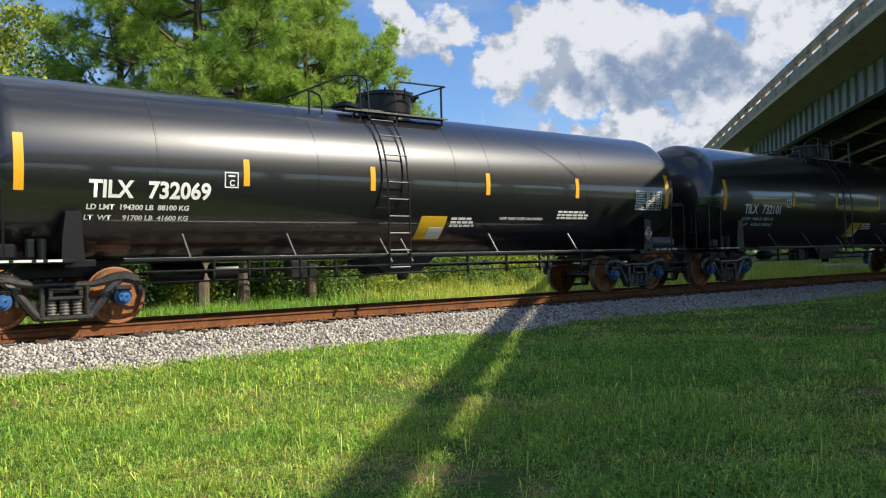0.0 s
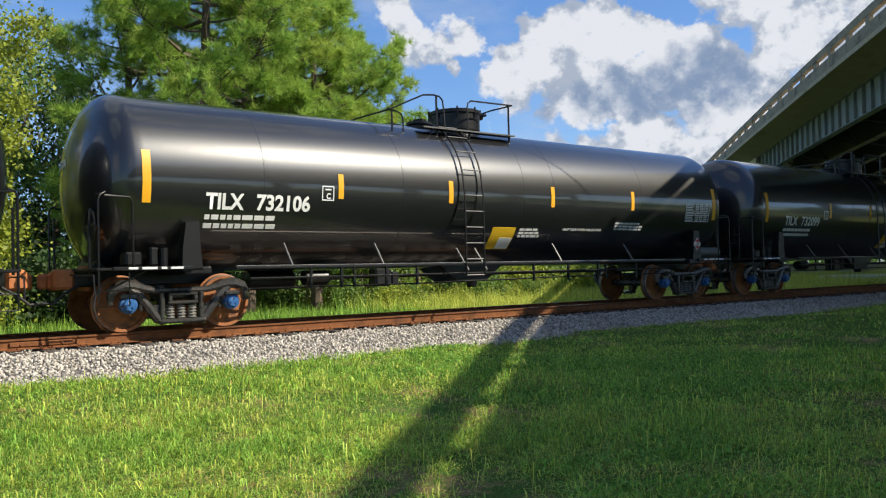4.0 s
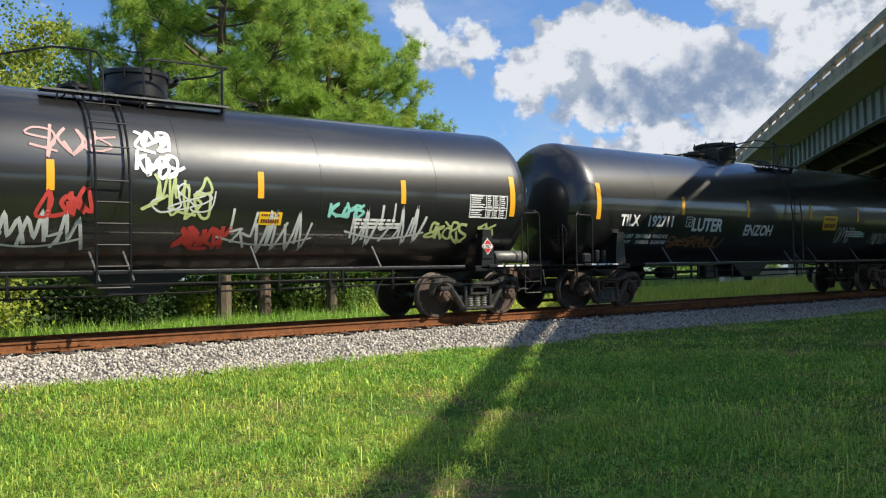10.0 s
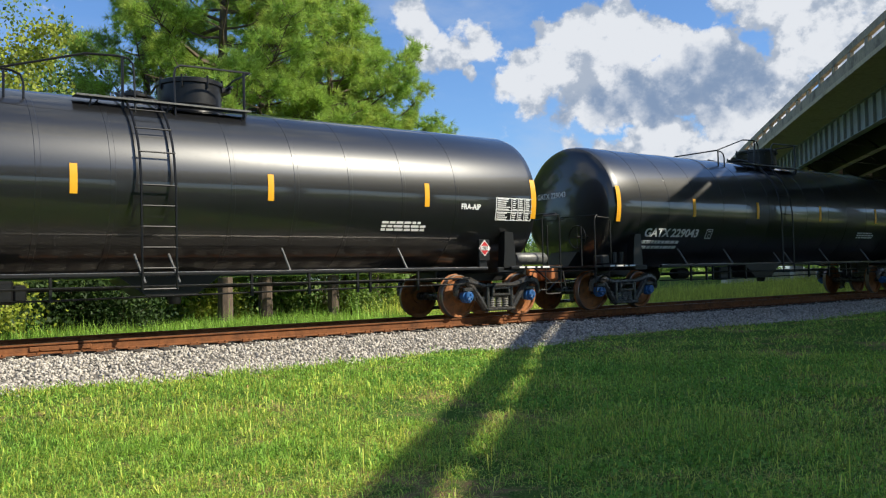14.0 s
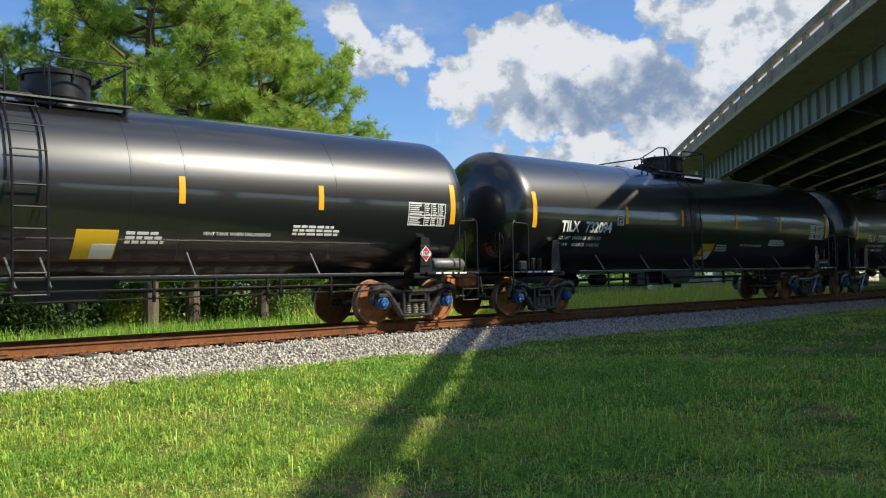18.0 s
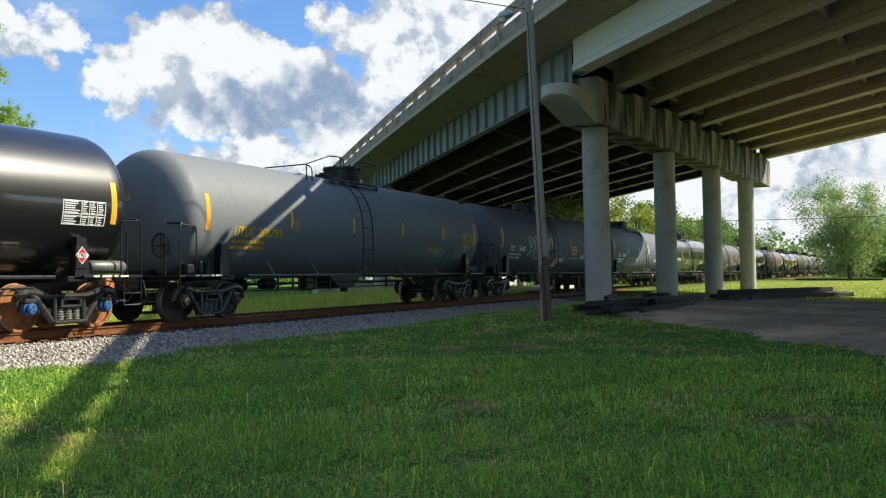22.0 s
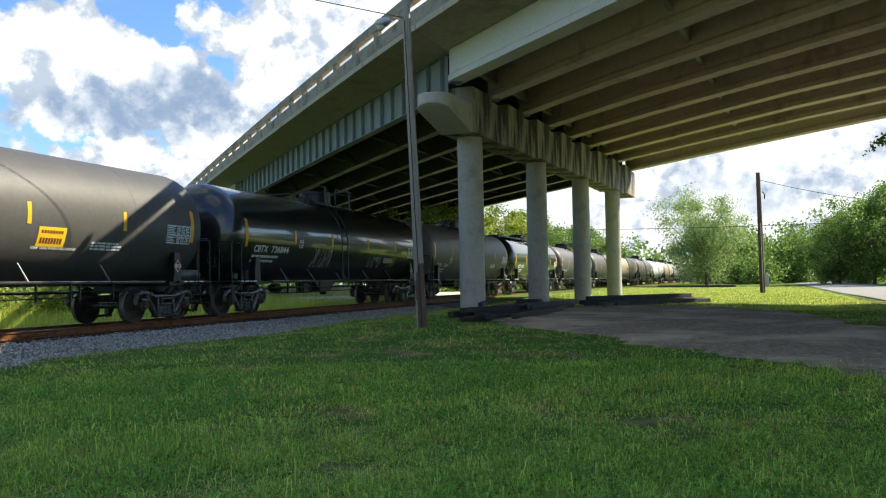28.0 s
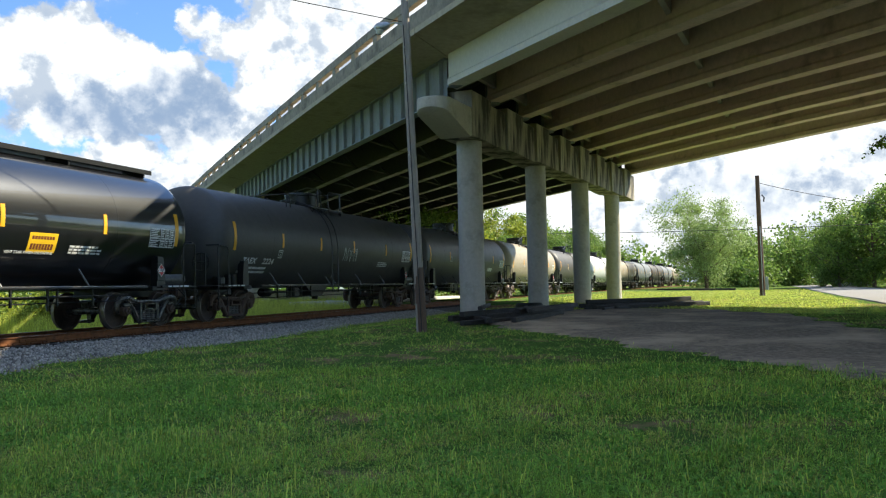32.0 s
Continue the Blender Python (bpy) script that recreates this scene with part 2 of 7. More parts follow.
M["white_tank"] = material("dull white tank paint", (0.62, 0.62, 0.60), 0.5, grain=9, dark=(0.54, 0.54, 0.52), stain=(0.32, 0.29, 0.25), stain_scale=1.1, stain_at=(0.56, 0.95))
M["fitting"] = material("black fitting paint", (0.007, 0.007, 0.008), 0.40, grain=40, dark=(0.005, 0.005, 0.005), stain=(0.020, 0.016, 0.013), stain_scale=4.0, stain_at=(0.6, 0.9), spec=0.4)
M["steel"] = material("bare worn steel", (0.42, 0.40, 0.38), 0.36, 1.0, grain=30, stain=(0.22, 0.14, 0.09), stain_scale=6)
M["worn"] = material("worn grey-black paint", (0.16, 0.16, 0.155), 0.45, 0.2, grain=20, dark=(0.06, 0.06, 0.06))
M["cast"] = material("dark cast steel", (0.085, 0.081, 0.076), 0.28, 0.5, grain=26, dark=(0.040, 0.038, 0.036), stain=(0.12, 0.095, 0.076), stain_scale=6, stain_at=(0.52, 0.85), bump=0.12, bump_scale=60)
M["cast_rust"] = material("rusty cast steel", (0.10, 0.06, 0.04), 0.7, 0.1, grain=22, dark=(0.06, 0.035, 0.025), stain=(0.16, 0.12, 0.09), stain_scale=5, bump=0.3, bump_scale=60)
M["wheel_rust"] = material("orange wheel rust", (0.38, 0.135, 0.030), 0.68, 0.0, grain=9, dark=(0.19, 0.066, 0.018), stain=(0.065, 0.033, 0.020), stain_scale=3.4, stain_at=(0.5, 0.68), bump=0.2, bump_scale=50)
M["wheel_dark"] = material("old brown wheel steel", (0.085, 0.055, 0.04), 0.65, 0.2, grain=9, dark=(0.05, 0.034, 0.026), stain=(0.03, 0.025, 0.022), stain_scale=3.0, bump=0.2, bump_scale=50)
M["tread"] = material("worn wheel tread", (0.34, 0.29, 0.25), 0.36, 0.7, grain=30, stain=(0.20, 0.125, 0.08), stain_scale=5)
M["cap_blue"] = material("blue bearing cap", (0.035, 0.14, 0.38), 0.40, 0.0, grain=60, dark=(0.014, 0.06, 0.18), stain=(0.28, 0.28, 0.28), stain_scale=16, stain_at=(0.58, 0.70))
M["spring"] = material("grey coil spring", (0.32, 0.31, 0.29), 0.42, 0.6, grain=40)
M["coupler_rust"] = material("orange coupler rust", (0.52, 0.18, 0.05), 0.7, 0.0, grain=12, dark=(0.30, 0.10, 0.035), bump=0.3, bump_scale=40)
M["yellow"] = material("reflective yellow strip", (0.80, 0.40, 0.012), 0.4, grain=60, dark=(0.72, 0.34, 0.01), stain=(0.5, 0.3, 0.06), stain_scale=8, stain_at=(0.6, 0.9))
M["placard_yellow"] = material("yellow vinyl placard", (0.80, 0.50, 0.015), 0.45, grain=30, dark=(0.72, 0.44, 0.012))
M["white"] = material("white stencil paint", (0.78, 0.78, 0.77), 0.5, grain=40, dark=(0.68, 0.68, 0.67))
M["stencil_yellow"] = material("yellow stencil paint", (0.66, 0.40, 0.03), 0.5, grain=40, dark=(0.56, 0.33, 0.02))
M["red"] = material("red placard vinyl", (0.55, 0.02, 0.025), 0.45, grain=30)
M["paint_teal"] = material("teal spray paint", (0.25, 0.62, 0.55), 0.6, grain=12)
M["paint_white"] = material("chalky white spray paint", (0.62, 0.64, 0.64), 0.65, grain=8, dark=(0.42, 0.44, 0.44))
M["paint_bright"] = material("fresh white spray paint", (0.80, 0.81, 0.81), 0.6, grain=10, dark=(0.70, 0.71, 0.71))
M["paint_lime"] = material("pale lime spray paint", (0.50, 0.58, 0.24), 0.65, grain=9)
M["paint_red"] = material("red spray paint", (0.55, 0.05, 0.04), 0.65, grain=9)
M["paint_pink"] = material("pale pink spray paint", (0.55, 0.34, 0.33), 0.65, grain=9)
M["paint_yellow"] = material("yellow spray paint", (0.55, 0.42, 0.04), 0.65, grain=9)
M["paint_brown"] = material("rust-brown spray paint", (0.34, 0.15, 0.055), 0.7, grain=9)
M["rail_rust"] = material("rusty rail steel", (0.25, 0.096, 0.034), 0.75, 0.0, grain=7, dark=(0.12, 0.048, 0.020), stain=(0.050, 0.026, 0.016), stain_scale=2.4, stain_at=(0.52, 0.75), bump=0.3, bump_scale=50, spec=0.2)
M["rail_head"] = material("worn rail head", (0.060, 0.045, 0.038), 0.42, 0.4, grain=9, stain=(0.035, 0.024, 0.019), stain_scale=2)
M["stone"] = material("granite ballast stone", (0.47, 0.43, 0.375), 0.85, grain=25, dark=(0.32, 0.29, 0.25), stain=(0.22, 0.17, 0.13), stain_scale=9, stain_at=(0.58, 0.8), vary=0.48, island=True, bump=0.3, bump_scale=60)
M["ballast"] = material("packed ballast", (0.17, 0.155, 0.135), 0.9, grain=26, dark=(0.06, 0.054, 0.047), amount=0.3, stain=(0.12, 0.095, 0.072), stain_scale=0.9, bump=0.9, bump_scale=26)
M["tie"] = material("weathered creosoted timber", (0.065, 0.053, 0.045), 0.88, grain=18, dark=(0.026, 0.021, 0.018), stain=(0.11, 0.094, 0.078), stain_scale=2.2, bump=0.5, bump_scale=30, stretch=(1, 0.25, 1), vary=0.3)
M["concrete"] = material("weathered bridge concrete", (0.52, 0.475, 0.40), 0.88, grain=8, dark=(0.42, 0.38, 0.32), stain=(0.20, 0.175, 0.14), stain_scale=0.7, stain_at=(0.52, 0.76), bump=0.25, bump_scale=18)
M["concrete_white"] = material("pale painted concrete", (0.72, 0.68, 0.60), 0.8, grain=8, dark=(0.62, 0.58, 0.51), stain=(0.42, 0.37, 0.30), stain_scale=0.6, stain_at=(0.56, 0.85), bump=0.15, bump_scale=18)
M["concrete_dark"] = material("soot-streaked concrete", (0.40, 0.35, 0.275), 0.9, grain=3.2, dark=(0.22, 0.19, 0.15), amount=0.3, stain=(0.035, 0.031, 0.027), stain_scale=1.1, stain_at=(0.50, 0.60), bump=0.3, bump_scale=18, stretch=(0.9, 0.9, 0.22))
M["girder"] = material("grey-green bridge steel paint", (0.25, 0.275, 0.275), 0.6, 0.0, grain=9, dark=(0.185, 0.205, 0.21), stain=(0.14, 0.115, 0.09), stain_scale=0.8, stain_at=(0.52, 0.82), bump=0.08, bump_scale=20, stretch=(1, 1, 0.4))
# inner girders: the shade under the deck is put into the paint
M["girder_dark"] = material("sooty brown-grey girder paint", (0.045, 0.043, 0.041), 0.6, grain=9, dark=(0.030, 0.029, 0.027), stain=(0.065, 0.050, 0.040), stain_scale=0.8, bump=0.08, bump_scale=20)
M["wood_pole"] = material("grey weathered pole", (0.40, 0.345, 0.29), 0.85, grain=24, dark=(0.24, 0.20, 0.165), stain=(0.15, 0.10, 0.07), stain_scale=1.5, stain_at=(0.55, 0.8), bump=0.6, bump_scale=30, stretch=(1, 1, 0.12))
M["wood_pole_dark"] = material("dark creosoted pole", (0.18, 0.108, 0.072), 0.85, grain=24, dark=(0.085, 0.055, 0.04), bump=0.5, bump_scale=30, stretch=(1, 1, 0.12))
M["wire"] = material("black cable sheath", (0.02, 0.02, 0.02), 0.6)
M["glass"] = material("milky lamp glass", (0.62, 0.60, 0.50), 0.25, grain=9, coat=0.4)
M["alu"] = material("dull aluminium", (0.52, 0.53, 0.54), 0.45, 0.7, grain=20)
M["asphalt"] = material("old sandy asphalt", (0.33, 0.262, 0.19), 0.95, grain=9, dark=(0.16, 0.130, 0.10), amount=0.35, stain=(0.47, 0.365, 0.255), stain_scale=0.45, stain_at=(0.48, 0.64), bump=0.7, bump_scale=30, spec=0.05)
M["road"] = material("sun-bleached road", (0.30, 0.285, 0.265), 0.9, grain=30, dark=(0.22, 0.21, 0.20), bump=0.2, bump_scale=60, spec=0.15)
M["bark"] = material("pine bark", (0.16, 0.115, 0.085), 0.9, grain=12, dark=(0.07, 0.05, 0.04), bump=0.8, bump_scale=16, stretch=(1, 1, 0.3))
M["needle"] = material("pine needles", (0.40, 0.54, 0.095), 0.5, grain=1.6, dark=(0.215, 0.36, 0.064), stain=(0.52, 0.55, 0.11), stain_scale=0.5, stain_at=(0.5, 0.8), vary=0.4, island=True, trans=0.46, spec=0.25)
M["leaf"] = material("broad leaves", (0.20, 0.30, 0.060), 0.5, grain=2.0, dark=(0.105, 0.185, 0.038), stain=(0.32, 0.37, 0.07), stain_scale=0.4, stain_at=(0.52, 0.78), vary=0.5, island=True, trans=0.45, spec=0.3)
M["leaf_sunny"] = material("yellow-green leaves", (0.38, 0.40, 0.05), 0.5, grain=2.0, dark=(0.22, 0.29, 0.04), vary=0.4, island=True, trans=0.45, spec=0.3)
# darkened leaf copy for bushes in shade and backlit trees
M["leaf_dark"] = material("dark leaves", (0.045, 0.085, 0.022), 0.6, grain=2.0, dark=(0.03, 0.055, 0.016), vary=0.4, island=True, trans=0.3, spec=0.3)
M["shed"] = material("pale shed siding", (0.62, 0.62, 0.60), 0.7, grain=5)
M["leaf_pale"] = material("pale green leaves", (0.34, 0.43, 0.150), 0.5, grain=2.0, dark=(0.20, 0.29, 0.090), vary=0.4, island=True, trans=0.48, spec=0.25)
M["concrete_old"] = material("dark weathered concrete", (0.36, 0.31, 0.235), 0.9, grain=6, dark=(0.22, 0.19, 0.145), stain=(0.070, 0.060, 0.050), stain_scale=0.9, stain_at=(0.50, 0.74), bump=0.3, bump_scale=18)
# lower flanges: light from the ground is put into the paint
M["flange_lit"] = material("chalky girder flange paint", (0.50, 0.46, 0.40), 0.6, grain=5, dark=(0.20, 0.185, 0.16), stain=(0.10, 0.085, 0.07), stain_scale=1.6, stain_at=(0.52, 0.64))
M["timber"] = material("black creosoted timber", (0.050, 0.042, 0.036), 0.85, grain=18, dark=(0.020, 0.017, 0.015), stain=(0.10, 0.088, 0.075), stain_scale=2.2, stain_at=(0.56, 0.8), bump=0.5, bump_scale=30, stretch=(0.25, 1, 1))
M["scrap_wood"] = material("weathered orange-brown board", (0.36, 0.20, 0.10), 0.85, grain=18, dark=(0.18, 0.10, 0.055), bump=0.4, bump_scale=30, stretch=(0.25, 1, 1))
M["stencil_red"] = material("dark red stencil ink", (0.16, 0.03, 0.02), 0.5)
# brightened and warmed to stand for sunlight thrown up onto the beams
M["concrete_warm"] = material("tan bridge beam concrete", (0.76, 0.595, 0.505), 0.88, grain=6, dark=(0.60, 0.465, 0.395), stain=(0.26, 0.20, 0.165), stain_scale=0.8, stain_at=(0.56, 0.80), bump=0.25, bump_scale=18)
# beam spans: brown darkened for the shade between the beams
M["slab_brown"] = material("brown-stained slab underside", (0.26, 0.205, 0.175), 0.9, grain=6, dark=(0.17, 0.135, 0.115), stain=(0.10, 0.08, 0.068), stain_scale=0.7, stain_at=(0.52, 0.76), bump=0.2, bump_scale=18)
# lightened and tanned to stand for light thrown up by the grass
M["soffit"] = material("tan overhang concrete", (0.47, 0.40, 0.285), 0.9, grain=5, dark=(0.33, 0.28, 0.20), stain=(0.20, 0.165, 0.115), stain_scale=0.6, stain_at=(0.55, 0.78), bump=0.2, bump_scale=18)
# steel span: darkened for the shade between the girders
M["slab_shaded"] = material("sooty slab underside", (0.15, 0.135, 0.112), 0.9, grain=6, dark=(0.085, 0.078, 0.066), stain=(0.20, 0.18, 0.15), stain_scale=0.9, bump=0.2, bump_scale=18)
M["taupe"] = material("dusty taupe tank paint", (0.138, 0.118, 0.104), 0.5, grain=9, dark=(0.110, 0.094, 0.084), stain=(0.150, 0.132, 0.116), stain_scale=1.0, stain_at=(0.5, 0.9), spec=0.3)


# ---- shapes ----
class Shape:
    """Vertices and faces of one mesh, with a material slot for each face."""

    def __init__(self):
        self.v, self.f, self.m, self.slot = [], [], [], 0

    def add(self, verts, faces):
        n = len(self.v)
        self.v.extend([tuple(p) for p in verts])
        self.f.extend([tuple(i + n for i in q) for q in faces])
        self.m.extend([self.slot] * len(faces))
        return self

    def box(self, c, s, bevel=0.0, m=None):
        """A box of size s round c, with chamfered edges."""
        hx, hy, hz = s[0] / 2, s[1] / 2, s[2] / 2
        b = min(bevel, hx * 0.9, hy * 0.9, hz * 0.9)
        if b <= 0:
            vs = [(x * hx, y * hy, z * hz) for x in (-1, 1) for y in (-1, 1) for z in (-1, 1)]
            fs = [(0, 1, 3, 2), (4, 6, 7, 5), (0, 4, 5, 1), (2, 3, 7, 6), (0, 2, 6, 4), (1, 5, 7, 3)]
        else:
            vs, idx = [], {}
            for x in (-1, 1):
                for y in (-1, 1):
                    for z in (-1, 1):
                        for k, p in enumerate(((hx, hy - b, hz - b), (hx - b, hy, hz - b), (hx - b, hy - b, hz))):
                            idx[x, y, z, k] = len(vs)
                            vs.append((x * p[0], y * p[1], z * p[2]))
            fs = []
            for k in range(3):
                o = [i for i in range(3) if i != k]
                for sgn in (-1, 1):
                    q = []
                    for a, c2 in ((-1, -1), (1, -1), (1, 1), (-1, 1)):
                        key = [0, 0, 0]
                        key[k], key[o[0]], key[o[1]] = sgn, a, c2
                        q.append(idx[(*key, k)])
                    if (sgn > 0) != (k != 1):
                        q = q[::-1]
                    fs.append(tuple(q))
            for k in range(3):
                o = [i for i in range(3) if i != k]
                for a in (-1, 1):
                    for c2 in (-1, 1):
                        lo, hi = [0, 0, 0], [0, 0, 0]
                        lo[k], hi[k] = -1, 1
                        lo[o[0]] = hi[o[0]] = a
                        lo[o[1]] = hi[o[1]] = c2
                        q = [idx[(*lo, o[0])], idx[(*hi, o[0])], idx[(*hi, o[1])], idx[(*lo, o[1])]]
                        if (a * c2 > 0) == (k != 1):
                            q = q[::-1]
                        fs.append(tuple(q))
            for x in (-1, 1):
                for y in (-1, 1):
                    for z in (-1, 1):
                        q = [idx[x, y, z, 0], idx[x, y, z, 1], idx[x, y, z, 2]]
                        fs.append(tuple(q if x * y * z > 0 else q[::-1]))
        mm = m or Matrix.Identity(4)
        return self.add([(mm @ Vector((p[0] + (0 if m else c[0]), p[1] + (0 if m else c[1]), p[2] + (0 if m else c[2])))) if not m
                         else (Vector(c) + mm.to_3x3() @ Vector(p)) for p in vs], fs)

    def tube(self, pts, r, n=8, closed=False, caps=True):
        """A round bar along a line of points; r a number or one for each point."""
        pts = [Vector(p) for p in pts]
        rs = r if isinstance(r, (list, tuple)) else [r] * len(pts)
        rings, last = [], None
        for i, p in enumerate(pts):
            a = pts[i - 1] if i else (pts[-1] if closed else p)
            b = pts[i + 1] if i + 1 < len(pts) else (pts[0] if closed else p)
            d = (b - a).normalized()
            if last is None:
                u = d.orthogonal().normalized()
            else:
                u = (last - d * last.dot(d)).normalized()
            last, w = u, d.cross(u)
            rings.append([p + (u * math.cos(2 * math.pi * k / n) + w * math.sin(2 * math.pi * k / n)) * rs[i] for k in range(n)])
        vs = [q for ring in rings for q in ring]
        fs = []
        m = len(rings)
        for i in range(m if closed else m - 1):
            j = (i + 1) % m
            for k in range(n):
                fs.append((i * n + k, i * n + (k + 1) % n, j * n + (k + 1) % n, j * n + k))
        if caps and not closed:
            fs.append(tuple(range(n))[::-1])
            fs.append(tuple((m - 1) * n + k for k in range(n)))
        return self.add(vs, fs)

    def lathe(self, prof, n=32, axis="z", c=(0, 0, 0), slots=None):
        """A turned form: prof is (radius, height along the axis)."""
        vs = []
        for r, h in prof:
            for k in range(n):
                a = 2 * math.pi * k / n
                p = (r * math.cos(a), r * math.sin(a), h)
                p = {"z": p, "x": (p[2], p[0], p[1]), "y": (p[1], p[2], p[0])}[axis]
                vs.append((p[0] + c[0], p[1] + c[1], p[2] + c[2]))
        keep = self.slot
        base = len(self.v)
        self.v.extend(vs)
        for i in range(len(prof) - 1):
            s = slots[i] if slots else keep
            for k in range(n):
                self.f.append((base + i * n + k, base + i * n + (k + 1) % n, base + (i + 1) * n + (k + 1) % n, base + (i + 1) * n + k))
                self.m.append(s)
        return self

    def prism(self, poly, y0, y1, axis="y"):
        """A flat outline (x, z) given thickness along y."""
        n = len(poly)
        put = {"y": lambda a, b, t: (a, t, b), "x": lambda a, b, t: (t, a, b), "z": lambda a, b, t: (a, b, t)}[axis]
        vs = [put(a, b, y0) for a, b in poly] + [put(a, b, y1) for a, b in poly]
        fs = [tuple(range(n)), tuple(range(n, 2 * n))[::-1]] + [(i, i + n, (i + 1) % n + n, (i + 1) % n) for i in range(n)]
        return self.add(vs, fs)

    def sweep(self, prof, path, closed=True):
        """An outline of (across, up) carried along (x, y, z, heading) rows."""
        n = len(prof)
        vs = []
        for x, y, z, h in path:
            for a, b in prof:
                vs.append((x - math.sin(h) * a, y + math.cos(h) * a, z + b))
        fs = []
        for i in range(len(path) - 1):
            for k in range(n if closed else n - 1):
                fs.append((i * n + k, i * n + (k + 1) % n, (i + 1) * n + (k + 1) % n, (i + 1) * n + k))
        return self.add(vs, fs)

    def mesh(self, name, mats, smooth=35):
        me = bpy.data.meshes.new(name)
        me.from_pydata(self.v, [], self.f)
        for m in mats if isinstance(mats, (list, tuple)) else (mats,):
            me.materials.append(m)
        if any(self.m):
            me.polygons.foreach_set("material_index", self.m)
        bm = bmesh.new()
        bm.from_mesh(me)
        bmesh.ops.recalc_face_normals(bm, faces=bm.faces)
        bm.to_mesh(me)
        bm.free()
        if smooth:
            me.shade_smooth()
            me.set_sharp_from_angle(angle=radians(smooth))
        return me


def bulk(name, verts, faces_n, loops, mats, smooth=False):
    """A large mesh straight from arrays; faces_n corners to each face."""
    me = bpy.data.meshes.new(name)
    verts = np.asarray(verts, np.float32)
    loops = np.asarray(loops, np.int32).ravel()
    me.vertices.add(len(verts))
    me.vertices.foreach_set("co", verts.ravel())
    me.loops.add(len(loops))
    me.loops.foreach_set("vertex_index", loops)
    n = len(loops) // faces_n
    me.polygons.add(n)
    me.polygons.foreach_set("loop_start", np.arange(n, dtype=np.int32) * faces_n)
    me.polygons.foreach_set("loop_total", np.full(n, faces_n, np.int32))
    me.update(calc_edges=True)
    me.materials.append(mats)
    if smooth:
        me.shade_smooth()
    return me


def thing(name, label, category, group="", kind="", at=None):
    ob = new(name)
    ob.empty_display_size = 0.2
    if at is not None:
        ob.matrix_world = at
    return tagged(ob, label, category, group, kind)


def part(name, shape, mat, parent, label="", smooth=35):
    """One mesh under a thing or a part; shape may be a Shape or a ready mesh."""
    me = shape if isinstance(shape, bpy.types.Mesh) else shape.mesh(name, mat, smooth)
    ob = new(name, me)
    ob.parent = parent
    return tagged(ob, label)


SHARED = {}


def shared(key, make, mat, smooth=35):
    """The mesh kept under key, made at the first call."""
    if key not in SHARED:
        SHARED[key] = make().mesh(key if isinstance(key, str) else "_".join(str(k) for k in key), mat, smooth)
    return SHARED[key]


def smoothstep(a, b, x):
    t = np.clip((np.asarray(x, float) - a) / (b - a), 0, 1)
    return t * t * (3 - 2 * t)


# ---- plan ----
RAIL_Z = 0.60                    # top of rail
YC = 14.76                       # middle of the track
BEND_A, BEND_B, BEND_R = 62.0, 98.0, 830.0
TRACK_TURN = radians(-2.4)       # heading of the straight, through (10, YC)


def track(s):
    """Place and heading on the middle of the track, s metres along it."""
    x, y, h = plain_track(s)
    c, n = math.cos(TRACK_TURN), math.sin(TRACK_TURN)
    return 10.0 + (x - 10.0) * c - (y - YC) * n, YC + (x - 10.0) * n + (y - YC) * c, h + TRACK_TURN


def track_y(x):
    """The middle of the straight at x."""
    return YC + np.tan(TRACK_TURN) * (np.asarray(x, float) - 10.0)


def plain_track(s):
    if s < BEND_A:
        return s, YC, 0.0
    if s < BEND_B:
        a = (s - BEND_A) / BEND_R
        return BEND_A + BEND_R * math.sin(a), YC - BEND_R * (1 - math.cos(a)), -a
    a = (BEND_B - BEND_A) / BEND_R
    x, y = BEND_A + BEND_R * math.sin(a), YC - BEND_R * (1 - math.cos(a))
    return x + (s - BEND_B) * math.cos(a), y - (s - BEND_B) * math.sin(a), -a


def ground_z(x, y):
    x, y = np.asarray(x, float), np.asarray(y, float)
    off = y - track_y(np.minimum(x, 60.0))
    z = 0.16 * smoothstep(3.0 - YC, 11.5 - YC, off) + 0.38 * smoothstep(9.0, 29.0, x) * (1 - 0.85 * smoothstep(-6.4, -3.5, off) * (1 - smoothstep(40.0, 60.0, x)))
    return z + 0.02 * np.sin(x * 1.7 + y * 0.6) * np.cos(y * 1.3) * (np.hypot(x, y) < 60)


def gravel_edge(x):
    """Where the lawn meets the stones, across from the middle of the track."""
    x = np.asarray(x, float)
    return -3.30 - 0.12 * np.sin(x * 1.3) - 0.07 * np.sin(x * 3.1 + 1) + 0.75 * np.exp(-((x - 15.3) / 2.0) ** 2) + 0.5 * smoothstep(23.0, 27.0, x)


U_ANG = radians(40.0)            # the bridge's line
BU = Vector((math.cos(U_ANG), math.sin(U_ANG), 0))
BN = Vector((-math.sin(U_ANG), math.cos(U_ANG), 0))


def bridge_at(u, n, z):
    p = BU * u + BN * n
    return Vector((p.x, p.y, z))


